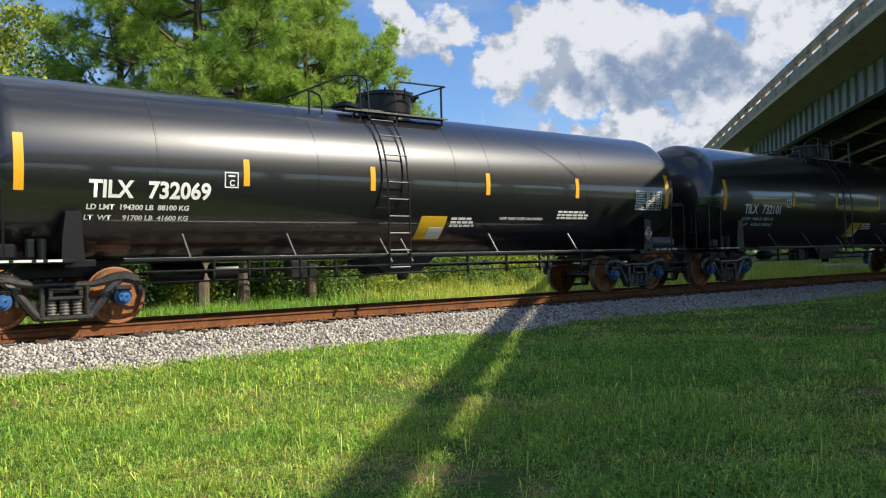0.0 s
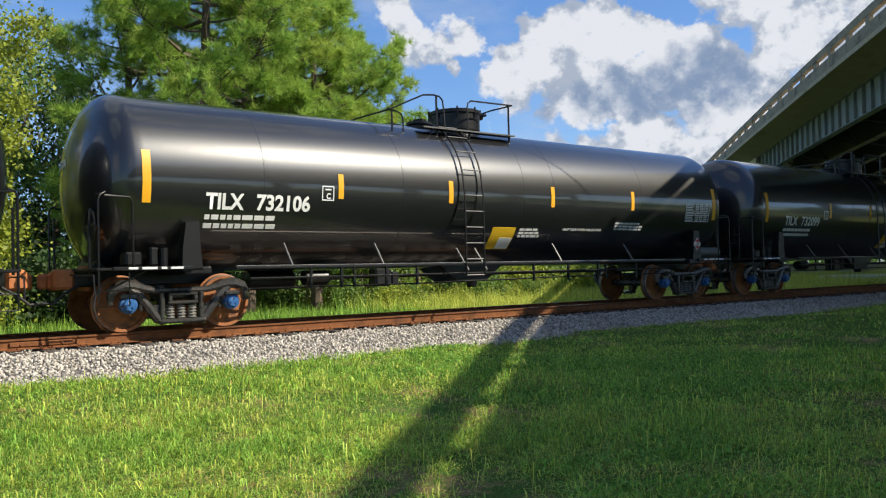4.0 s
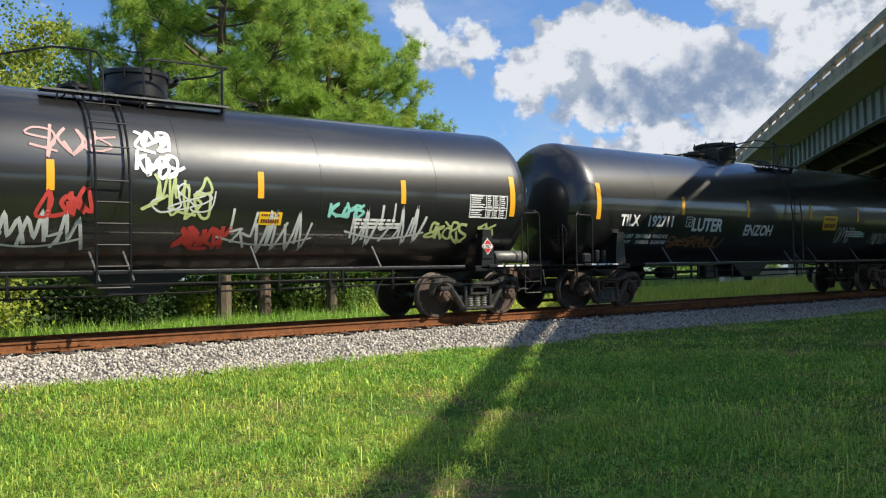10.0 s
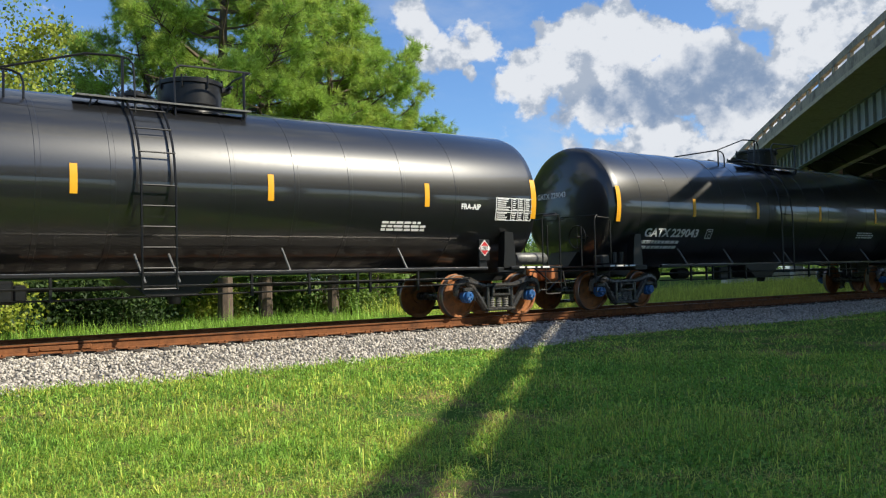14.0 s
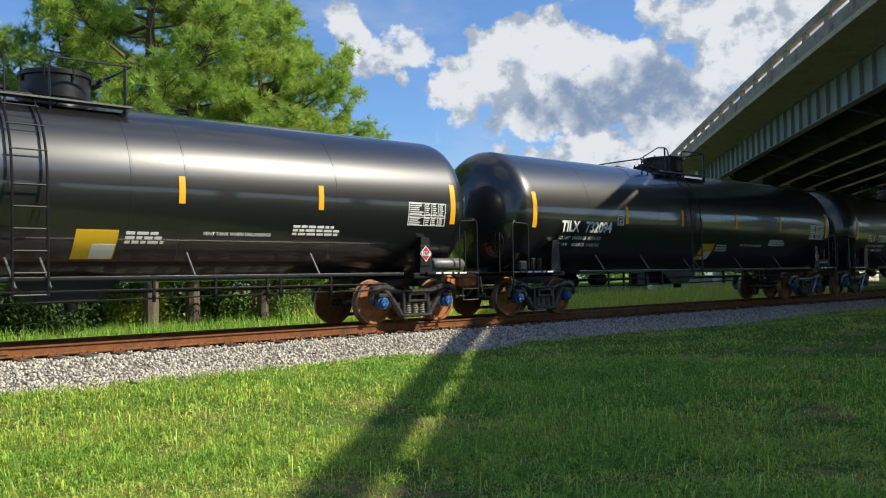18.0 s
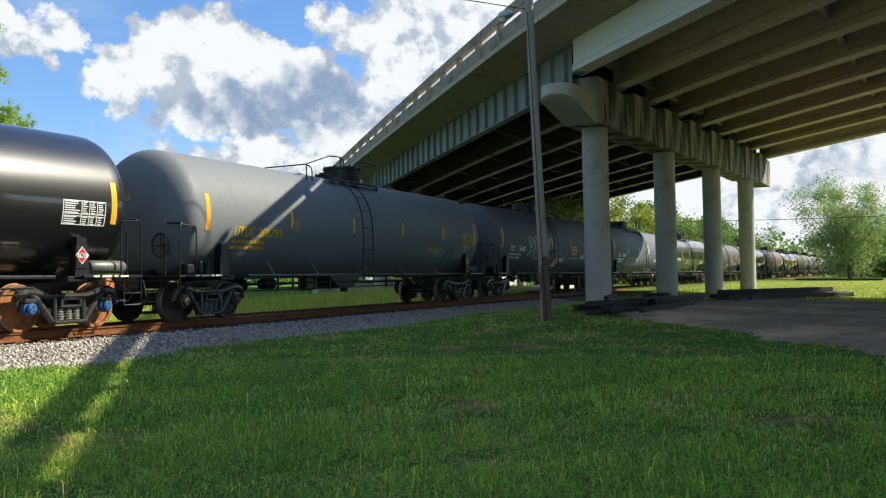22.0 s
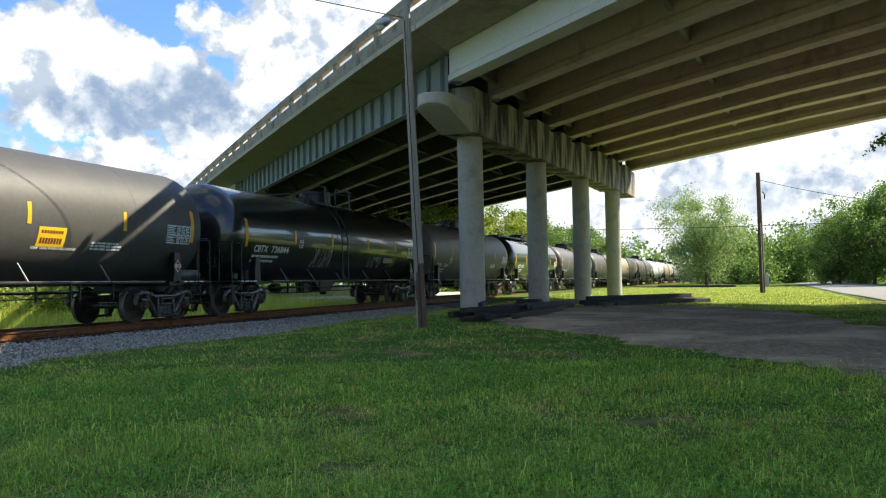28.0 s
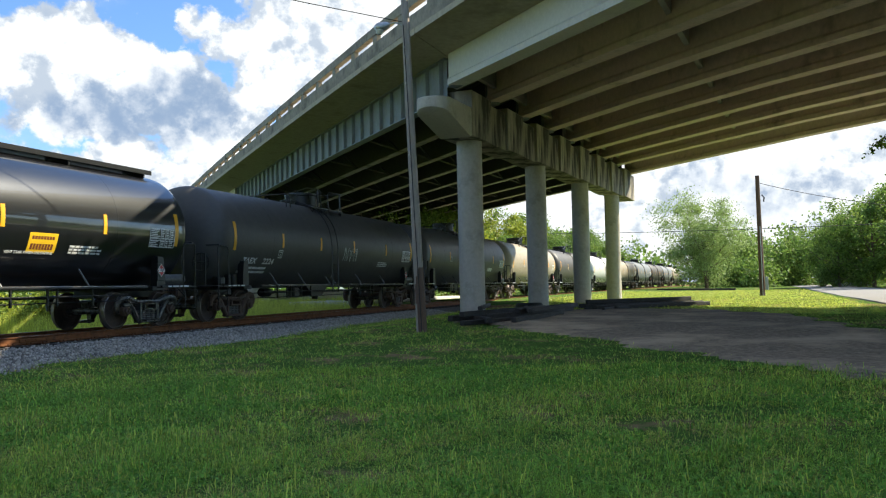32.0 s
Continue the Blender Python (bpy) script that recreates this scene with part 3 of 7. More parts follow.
# ---- ground ----
def build_ground():
    def spread(lo, hi, n):
        t = np.linspace(-1, 1, n)
        return np.sinh(t * 5.2) / math.sinh(5.2) * (hi - lo) / 2 + (hi + lo) / 2
    xs = np.unique(np.concatenate([spread(-3000, 3030, 150), np.arange(-4, 62, 0.75)]))
    ys = np.unique(np.concatenate([spread(-3000, 3012, 150), np.arange(-8, 30, 0.6)]))
    X, Y = np.meshgrid(xs, ys)
    Z = ground_z(X, Y)
    nx, ny = len(xs), len(ys)
    i = (np.arange(ny - 1)[:, None] * nx + np.arange(nx - 1)[None, :]).ravel()
    me = bulk("ground", np.stack([X.ravel(), Y.ravel(), Z.ravel()], 1), 4, np.stack([i, i + 1, i + nx + 1, i + nx], 1), M["turf"], True)
    tagged(new("ground", me), "mown green lawn with dry straw-coloured patches", "ground", kind="structure")


def turf_material():
    m = bpy.data.materials.new("turf")
    m.use_nodes = True
    nt = m.node_tree
    N, L = nt.nodes.new, nt.links.new
    bsdf = nt.nodes["Principled BSDF"]
    co = N("ShaderNodeTexCoord").outputs["Object"]

    def noise_tex(scale, detail=6.0, rough=0.6):
        n = N("ShaderNodeTexNoise")
        n.inputs["Scale"].default_value, n.inputs["Detail"].default_value, n.inputs["Roughness"].default_value = scale, detail, rough
        L(co, n.inputs["Vector"])
        return n.outputs["Fac"]

    def stop(fac, lo, hi, a, b):
        r = N("ShaderNodeMapRange")
        r.inputs["From Min"].default_value, r.inputs["From Max"].default_value = lo, hi
        L(fac, r.inputs["Value"])
        x = N("ShaderNodeMixRGB")
        L(r.outputs[0], x.inputs[0])
        for k, v in ((1, a), (2, b)):
            if isinstance(v, tuple):
                x.inputs[k].default_value = (*v, 1)
            else:
                L(v, x.inputs[k])
        return x.outputs[0]

    thatch = stop(noise_tex(60, 8, 0.75), 0.40, 0.62, (0.040, 0.072, 0.020), (0.135, 0.235, 0.052))
    blade = stop(noise_tex(140, 4, 0.7), 0.55, 0.72, thatch, (0.22, 0.38, 0.065))
    dry = stop(noise_tex(0.9, 7, 0.72), 0.52, 0.64, blade, (0.30, 0.195, 0.115))
    L(dry, bsdf.inputs["Base Color"])
    bsdf.inputs["Roughness"].default_value = 0.95
    bsdf.inputs["Specular IOR Level"].default_value = 0.0
    b = N("ShaderNodeBump")
    b.inputs["Strength"].default_value, b.inputs["Distance"].default_value = 0.8, 0.05
    L(noise_tex(45), b.inputs["Height"])
    L(b.outputs[0], bsdf.inputs["Normal"])
    return m


M["turf"] = turf_material()
build_ground()


# ---- track ----
def along(a, b, step, z=0.0):
    out = []
    n = int((b - a) / step)
    for i in range(n + 1):
        x, y, h = track(a + (b - a) * i / n)
        out.append((x, y, z, h))
    return out


def build_track():
    pieces = [(-470.0, 60.0, 26.0), (60.0, 100.0, 2.0), (100.0, 720.0, 40.0)]

    def line(z):
        rows = []
        for a, b, st in pieces:
            rows += along(a, b, st, z)[(1 if rows else 0):]
        return rows
    bed = Shape().sweep([(-4.9, -0.75), (-3.0, -0.06), (-1.65, 0.17), (1.75, 0.19), (2.5, 0.0), (4.6, -0.75)], line(0.20), closed=False)
    ob = new("ballast_bed", bed.mesh("ballast_bed", M["ballast"], 0))
    tagged(ob, "grey crushed stone bed under the track", "track bed", kind="structure")
    head = [(-0.037, 0.0), (-0.037, -0.028), (-0.010, -0.042), (-0.010, -0.135), (-0.072, -0.152), (-0.072, -0.165),
            (0.072, -0.165), (0.072, -0.152), (0.010, -0.135), (0.010, -0.042), (0.037, -0.028), (0.037, 0.0)]
    tr = thing("railway_track", "rust-brown steel rails on timber ties", "railway track", kind="structure")
    for side in (-1, 1):
        s = Shape()
        s.sweep([(a + side * 0.7525, b) for a, b in head], line(RAIL_Z))
        k = len(head)
        s.m = [1 if i % k == k - 1 else 0 for i in range(len(s.f))]
        part("rail", s, [M["rail_rust"], M["rail_head"]], tr, "rusty steel rail with a worn head")
    # joint bars and anchors on the near rail
    bar = shared("joint_bar", lambda: Shape().box((0, 0, 0), (0.92, 0.03, 0.075), 0.008).tube([(-0.3, -0.03, 0), (-0.3, 0.02, 0)], 0.018, 6)
                 .tube([(0.0, -0.03, 0), (0.0, 0.02, 0)], 0.018, 6).tube([(0.3, -0.03, 0), (0.3, 0.02, 0)], 0.018, 6), M["rail_rust"])
    for x in (3.9, 15.8, 27.7, 39.6):
        o = part("joint_bar", bar, None, tr)
        xx, yy, h = track(x)
        o.matrix_world = pose(xx + math.sin(h) * 0.779, yy - math.cos(h) * 0.779, RAIL_Z - 0.088, 0, 0, math.degrees(h))
    plate = shared("tie_plate", lambda: Shape().box((0, 0, 0), (0.19, 0.34, 0.02), 0.005).box((0.06, -0.11, 0.02), (0.025, 0.03, 0.04), 0.006).box((-0.06, -0.11, 0.02), (0.025, 0.03, 0.04), 0.006), M["rail_rust"])
    tie = shared("tie", lambda: Shape().box((0, 0, 0), (0.22, 2.6, 0.17), 0.012), M["tie"])
    random.seed(5)
    for i in range(150):
        x = -4.0 + i * 0.50 + random.uniform(-0.03, 0.03)
        xx, yy, h = track(x)
        t = part("tie", tie, None, tr)
        t.matrix_world = pose(xx, yy, RAIL_Z - 0.165 - 0.105 + random.uniform(-0.01, 0.006), 0, 0, math.degrees(h) + random.uniform(-1.2, 1.2))
        if i < 90:
            p = part("tie_plate", plate, None, tr)
            p.matrix_world = pose(xx + math.sin(h) * 0.7525, yy - math.cos(h) * 0.7525, RAIL_Z - 0.165 - 0.008, 0, 0, math.degrees(h))
    # stones
    rng = np.random.default_rng(3)
    base = np.array([(1, 0.1, 0), (-1, 0, 0.1), (0.1, 1, 0), (0, -1, 0.1), (0, 0.1, 0.8), (0.1, 0, -0.8)])
    tri = np.array([(0, 2, 4), (2, 1, 4), (1, 3, 4), (3, 0, 4), (2, 0, 5), (1, 2, 5), (3, 1, 5), (0, 3, 5)])
    n = 68000
    x = rng.uniform(0, 1, n) ** 1.35 * 42 - 1.5
    a = rng.uniform(-3.95, -0.86, n)
    far = rng.uniform(0, 1, n) < 0.12
    a = np.where(far, rng.uniform(-0.6, 2.3, n), a)
    edge = gravel_edge(x)
    keep = a > edge - np.abs(rng.normal(0, 0.22, n))
    x, a = x[keep], a[keep]
    n = len(x)
    z = np.interp(a, [-4.9, -3.0, -1.65, 1.75, 2.5, 4.6], [-0.55, 0.14, 0.37, 0.39, 0.20, -0.55])
    z = np.maximum(z, ground_z(x, track_y(x) + a) + 0.005) + rng.uniform(-0.012, 0.022, n)
    size = rng.uniform(0.014, 0.038, n)
    rot = rng.normal(size=(n, 3, 3))
    q, _ = np.linalg.qr(rot)
    stretch = rng.uniform(0.6, 1.4, (n, 6, 1)) * size[:, None, None]
    v = np.einsum("nij,kj->nki", q, base) * stretch + np.stack([x, track_y(x) + a, z], 1)[:, None, :]
    f = tri[None] + (np.arange(n) * 6)[:, None, None]
    ob = new("ballast_stones", bulk("ballast_stones", v.reshape(-1, 3), 3, f.reshape(-1, 3), M["stone"]))
    tagged(ob, "loose pale grey crushed granite beside the rails", "gravel", kind="stuff")


build_track()


# ---- overpass ----
EDGE_N, GIRD_N, FAR_N = -10.40, -12.48, -35.2     # outer edge, first girder, last girder
JOINT_U, END_U = 26.6, 64.2                       # joints of the steel span on the outer girder
BENT = Vector((24.57, -3.22, 0)).normalized()
SKEW = BENT.dot(BU) / BENT.dot(-BN)               # metres along the bridge for each metre across


def deck_z(u, n):
    """Underside of the slab."""
    z = 9.45 + 0.027 * (GIRD_N - n)
    z -= 0.024 * max(0.0, 26.0 - u) + 0.00022 * max(0.0, u - 30.0) ** 2
    return z


def slab(s, prof, u0, u1, du, skew0=None, skew1=None):
    """An outline of (n, dz) above the slab's underside, carried along the bridge between skewed ends."""
    k = max(1, int(abs(u1 - u0) / du))
    vs, m = [], len(prof)
    for i in range(k + 1):
        for n, dz in prof:
            a = u0 + (SKEW * (GIRD_N - n) if skew0 else 0)
            b = u1 + (SKEW * (GIRD_N - n) if skew1 else 0)
            u = a + (b - a) * i / k
            vs.append(bridge_at(u, n, deck_z(u, n) + dz))
    fs = [(i * m + j, i * m + (j + 1) % m, (i + 1) * m + (j + 1) % m, (i + 1) * m + j) for i in range(k) for j in range(m)]
    fs += [tuple(range(m))[::-1], tuple(k * m + j for j in range(m))]
    return s.add(vs, fs)


def build_bridge():
    br = thing("overpass", "long concrete and steel road overpass with stained piers", "bridge", kind="structure")
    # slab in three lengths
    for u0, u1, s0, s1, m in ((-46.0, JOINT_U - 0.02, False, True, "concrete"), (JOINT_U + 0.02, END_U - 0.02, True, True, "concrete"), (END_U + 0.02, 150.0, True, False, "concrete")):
        # slab colours hold the shade, the overhang colour the bounce light
        part("deck_slab", slab(Shape(), [(GIRD_N - 0.003, 0.36), (FAR_N - 2.1, 0.36), (FAR_N - 2.1, 0.10), (FAR_N, 0.0), (GIRD_N - 0.003, 0.0)], u0, u1, 4.0, s0, s1), M["slab_shaded" if s0 and s1 else "slab_brown"], br, "stained concrete deck slab")
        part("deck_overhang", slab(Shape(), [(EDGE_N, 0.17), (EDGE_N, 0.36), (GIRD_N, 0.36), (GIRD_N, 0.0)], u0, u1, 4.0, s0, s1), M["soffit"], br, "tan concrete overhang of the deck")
    for n0, n1 in ((EDGE_N - 0.20, EDGE_N), (FAR_N - 2.1, FAR_N - 1.90)):
        u_lo, u_hi = -46.0, 150.0
        part("kerb", slab(Shape(), [(n0, 0.362), (n1, 0.362), (n1, 0.84), (n0, 0.84)], u_lo, u_hi, 4.0), M["concrete_old"], br, "weathered concrete parapet base")
        part("top_rail", slab(Shape(), [(n0 - 0.01, 1.12), (n1 + 0.01, 1.12), (n1 + 0.01, 1.43), (n0 - 0.01, 1.43)], u_lo, u_hi, 4.0), M["concrete_old"], br, "weathered concrete parapet rail")
        nm = (n0 + n1) / 2
        u = u_lo + 0.6
        while u < u_hi:
            z = deck_z(u, nm)
            o = part("post", shared("parapet_post", lambda: Shape().box((0, 0, 0), (0.42, 0.17, 0.28), 0.012), M["concrete_old"]), None, br)
            o.matrix_world = Matrix.Translation(bridge_at(u, nm, z + 0.98)) @ pose(0, 0, 0, 0, 0, 40)
            u += 2.46
    gap = (GIRD_N - FAR_N) / 8
    # concrete beams of the near and the farther span
    for u0, u1, s0, s1 in ((-46.0, JOINT_U - 0.25, False, True), (END_U + 0.3, 150.0, True, False)):
        for i in range(9):
            n = GIRD_N - gap * i
            w, d = (0.42, 1.22 if i == 8 else 1.02) if i else (0.46, 1.10)
            outline = [(n - w / 2, -0.002), (n - w / 2, -d + 0.28), (n - w / 2 - 0.09, -d + 0.18), (n - w / 2 - 0.09, -d), (n + w / 2 + 0.09, -d), (n + w / 2 + 0.09, -d + 0.18), (n + w / 2, -d + 0.28), (n + w / 2, -0.002)]
            part("concrete_beam", slab(Shape(), outline, u0, u1, 6.0, s0, s1), M["concrete_white" if i == 0 else "concrete_warm"], br,
                 "pale painted edge beam" if i == 0 else "")
    # cross walls between beams
    for d in (-1.0, -11.0, -21.0, -31.0):
        for i in range(8):
            n0, n1 = GIRD_N - gap * i - 0.22, GIRD_N - gap * (i + 1) + 0.22
            s = Shape()
            vs = []
            for n in (n0, n1):
                u = JOINT_U + d + SKEW * (GIRD_N - n)
                for du, dz in ((0, -0.003), (0, -0.62), (0.22, -0.62), (0.22, -0.003)):
                    vs.append(bridge_at(u + du, n, deck_z(u, n) + dz))
            s.add(vs, [(0, 1, 2, 3), (7, 6, 5, 4)] + [(k, k + 4, (k + 1) % 4 + 4, (k + 1) % 4) for k in range(4)])
            part("diaphragm", s, M["concrete"], br)
    # steel girders over the track
    depth = 1.45
    for i in range(9):
        n = GIRD_N - gap * i
        for w, z0, z1, nm in ((0.02, -depth + 0.03, -0.04, "web"), (0.42, -depth, -depth + 0.035, "flange"), (0.36, -0.042, -0.004, "flange")):
            # inner webs are coloured as shaded, their lower flanges as lit
            part("girder_" + nm, slab(Shape(), [(n - w / 2, z0), (n + w / 2, z0), (n + w / 2, z1), (n - w / 2, z1)], JOINT_U + 0.15, END_U - 0.15, 5.0, True, True), M["girder" if i == 0 else ("flange_lit" if nm == "flange" and z0 < -1 else "girder_dark")], br)
        if i == 0:
            u = JOINT_U + 0.5
            st = shared("stiffener", lambda: Shape().box((0, 0, 0), (0.05, 0.15, depth - 0.09), 0.004), M["girder"])
            while u < END_U - 0.3:
                o = part("stiffener", st, None, br)
                o.matrix_world = Matrix.Translation(bridge_at(u, n + 0.085, deck_z(u, n) - depth / 2)) @ pose(0, 0, 0, 0, 0, 40)
                u += 1.22
        if i < 8:
            for k in range(6):
                u = JOINT_U + 3 + k * 6.2
                a = bridge_at(u + SKEW * (GIRD_N - n), n - 0.05, deck_z(u, n) - depth + 0.15)
                b = bridge_at(u + SKEW * (GIRD_N - n + gap), n - gap + 0.05, deck_z(u, n - gap) - 0.25)
                a2, b2 = Vector((a.x, a.y, b.z)), Vector((b.x, b.y, a.z))
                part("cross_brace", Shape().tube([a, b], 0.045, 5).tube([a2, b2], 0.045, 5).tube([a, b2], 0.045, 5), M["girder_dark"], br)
    # bents
    spans = [((30.0, 7.26), 6.72, 31.5, True)]
    off = bridge_at(END_U, GIRD_N, 0) - bridge_at(JOINT_U, GIRD_N, 0)
    spans.append(((30.0 + off.x, 7.26 + off.y), 6.4, 31.5, False))
    back = bridge_at(1.0, GIRD_N, 0) - bridge_at(JOINT_U, GIRD_N, 0)
    spans.append(((30.0 + back.x, 7.26 + back.y), 6.1, 31.5, False))
    across = Vector((-BENT.y, BENT.x, 0))
    turn = Matrix((BENT, across, (0, 0, 1))).transposed().to_4x4()
    for (cx, cy), zb, length, near in spans:
        o = Vector((cx, cy, 0))
        for k in range(4):
            p = o + BENT * (8.26 * k)
            zt = zb + 0.012 * 8.26 * k
            zg = float(ground_z(p.x, p.y)) - 0.4
            prof = [(0.0, zg), (0.46, zg), (0.46, zt - 0.02), (0.47, zt), (0.0, zt)]
            col = Shape().lathe(prof[1:4], 36)
            c = part("column", col, M["concrete"], br, "round concrete column with faint board marks")
            c.location = (p.x, p.y, 0)
        w = 0.62
        # rounded low end of the cap, then the stepped beam
        zt = 7.70 - 6.72 + zb
        s = Shape()
        ring = [(-3.08 + 0.60 * math.cos(radians(a)), 0.60 * math.sin(radians(a))) for a in range(90, 271, 15)]
        ring += [(-1.25, -0.60), (-1.25, 0.60)]
        m = len(ring)
        vs = []
        for level in range(4):
            for a, b in ring:
                foot = zb - 0.04 + 0.62 * (-a - 1.25) / 2.45
                z = (foot, foot + 0.05, zt - 0.04, zt)[level]
                k = (0.95, 1.0, 1.0, 0.97)[level]
                vs.append(o + BENT * (-2.4 + (a + 2.4) * k) + across * (b * k) + Vector((0, 0, z)))
        fs = [(r * m + j, r * m + (j + 1) % m, (r + 1) * m + (j + 1) % m, (r + 1) * m + j) for r in range(3) for j in range(m)]
        s.add(vs, fs + [tuple(range(m))[::-1], tuple(3 * m + j for j in range(m))])
        part("cap_end", s, M["concrete"], br, "rounded end of the pier cap")
        # blocks between the girder seats
        k, a = 0, -1.24
        while a < 29.6:
            step = 2.0 if k % 2 == 0 else 1.9
            b = min(a + step, 30.7)
            mid = (a + b) / 2
            lift = 0.020 * mid
            zb2 = zb + 0.012 * max(0.0, mid)
            top = zb + (1.62 if k % 2 == 0 else 1.46) + lift
            s = Shape().box((0, 0, 0), (b - a - 0.012, 2 * w - (0.0 if k % 2 == 0 else 0.22), top - zb2 - 0.002), 0.02)
            q = part("cap_block", s, M["concrete_dark"], br, "stained pier cap block with vertical streaks")
            q.matrix_world = Matrix.Translation(o + BENT * mid + Vector((0, 0, (top + zb2) / 2))) @ turn
            a, k = b, k + 1
    # low pale wall of the slope paving at the far bent
    far = Vector((30.0 + off.x, 7.26 + off.y, 0)) + BENT * 13.0 + across * 3.2
    wall = part("slope_wall", Shape().box((0, 0, 0), (34.0, 0.5, 1.7), 0.03), M["concrete_white"], br, "low pale concrete wall of the slope paving")
    wall.matrix_world = Matrix.Translation(far + Vector((0, 0, 0.62))) @ turn
    pad = part("slope_paving", Shape().box((0, 0, 0), (20.0, 5.0, 0.5), 0.04).box((-2.0, 1.2, 0.55), (1.6, 1.6, 0.7), 0.05), M["concrete_white"], br, "pale sunlit concrete paving beyond the track")
    pad.matrix_world = Matrix.Translation(Vector((60.0, 20.6, 0.46))) @ turn
    # bearings under the near ends of the beams
    for i in range(9):
        n = GIRD_N - gap * i
        u = JOINT_U + SKEW * (GIRD_N - n)
        for du in (-0.45, 0.5):
            z = deck_z(u + du, n) - (1.02 if du < 0 else depth)
            o = part("bearing", shared("bearing", lambda: Shape().box((0, 0, -0.05), (0.4, 0.4, 0.1), 0.01), M["girder"]), None, br)
            o.matrix_world = Matrix.Translation(bridge_at(u + du, n, z)) @ pose(0, 0, 0, 0, 0, 40)


build_bridge()


# ---- tank cars ----
TANK_R, TANK_Z, HALF, HEAD = 1.55, 2.52, 8.38, 0.74
TRUCK = 6.95
CAR_FIT = 0.9332                  # lengths along the car below are drawn long and brought to true length by this
FITTED = set()


def tank_shape(rings, rise=0.003, wide=0.012, r=TANK_R, half=HALF, head=HEAD):
    half -= 0.17 if head < 0.6 else 0.0
    prof = []
    flat = head < 0.6                 # jacketed cars have flatter ends with a crisp rim
    for i in range(11):
        a = radians(90 * i / 10)
        prof.append((max(0.002, r * math.sin(a) * (0.985 if flat else 1)), -half - head * math.cos(a)))
    prof.append((r, -half + 0.15))
    for x in rings:
        prof += [(r, x - wide - 0.1), (r, x - wide - 0.006), (r + rise, x - wide), (r + rise, x + wide), (r, x + wide + 0.006), (r, x + wide + 0.1)]
    prof.append((r, half - 0.15))
    for i in range(11):
        a = radians(90 - 90 * i / 10)
        prof.append((max(0.002, r * math.sin(a) * (0.985 if flat else 1)), half + head * math.cos(a)))
    return Shape().lathe(prof, 72, "x", (0, 0, TANK_Z))


def on_tank(x, v, lift=0.008):
    """A point of the near side: x along the car, v metres round the shell above its middle."""
    a = v / TANK_R
    return (x, -(TANK_R + lift) * math.cos(a), TANK_Z + (TANK_R + lift) * math.sin(a))


def patch(x0, x1, v0, v1, lift=0.008, lean=0.0, n=5):
    """A thin sheet stuck on the near side of the shell."""
    s = Shape()
    vs = []
    for l in (lift, lift - 0.006):
        for i in range(n + 1):
            v = v0 + (v1 - v0) * i / n
            k = lean * (v - v0)
            vs += [on_tank(x0 + k, v, l), on_tank(x1 + k, v, l)]
    m = 2 * (n + 1)
    fs = [(2 * i, 2 * i + 1, 2 * i + 3, 2 * i + 2) for i in range(n)]
    fs += [(2 * i + m, 2 * i + 2 + m, 2 * i + 3 + m, 2 * i + 1 + m) for i in range(n)]
    fs += [(2 * i, 2 * i + 2, 2 * i + 2 + m, 2 * i + m) for i in range(n)] + [(2 * i + 1, 2 * i + 1 + m, 2 * i + 3 + m, 2 * i + 3) for i in range(n)]
    fs += [(0, m, m + 1, 1), (2 * n, 2 * n + 1, 2 * n + 1 + m, 2 * n + m)]
    return s.add(vs, fs)


def lettering(text, size, mat, place, wide=1.0):
    """Raised flat letters, each point sent through place(x, y)."""
    cu = bpy.data.curves.new("lettering", "FONT")
    cu.body, cu.size = text, size
    cu.resolution_u = 3
    cu.offset = size * 0.032
    ob = bpy.data.objects.new("lettering", cu)
    me = bpy.data.meshes.new_from_object(ob)
    bpy.data.objects.remove(ob)
    for v in me.vertices:
        v.co = place(v.co.x * wide, v.co.y)
    me.materials.clear()
    me.materials.append(mat)
    return me


def side_text(car, text, x, z, height, mat, wide=1.05, bold=True):
    """Letters on the near side, from x on, the foot of the line at height z."""
    v0 = math.asin((z - TANK_Z) / TANK_R) * TANK_R
    key = ("text", text, round(x, 2), round(z, 2), mat)
    if key not in SHARED:
        SHARED[key] = lettering(text, height / 0.70, M[mat], lambda a, b: on_tank(x + a, v0 + b, 0.009), wide)
    return tagged(part("lettering", SHARED[key], None, car), kind="stuff")


def bars(rows, x0, x1, v, h, gap, seed):
    """Rows of short bars in place of small writing."""
    rnd = random.Random(seed)
    s = Shape()
    for i in range(rows):
        x = x0
        end = x0 + (x1 - x0) * rnd.uniform(0.75, 1.0)
        while x < end - 0.05:
            w = rnd.uniform(0.08, 0.22)
            b = min(x + w, end)
            p = patch(x, b, v - i * gap - h, v - i * gap, 0.009, n=1)
            s.add(p.v, p.f)
            x = b + 0.035
    return s


def ribbon(pts, w, lift=0.010):
    """A painted stroke on the near side along (x, v) points."""
    vs, n = [], len(pts)
    for i, (x, v) in enumerate(pts):
        ax, av = pts[max(0, i - 1)]
        bx, bv = pts[min(n - 1, i + 1)]
        d = math.hypot(bx - ax, bv - av) or 1
        px, pv = -(bv - av) / d * w / 2, (bx - ax) / d * w / 2
        vs += [on_tank(x + px, v + pv, lift), on_tank(x - px, v - pv, lift)]
    return vs, [(2 * i, 2 * i + 1, 2 * i + 3, 2 * i + 2) for i in range(n - 1)]


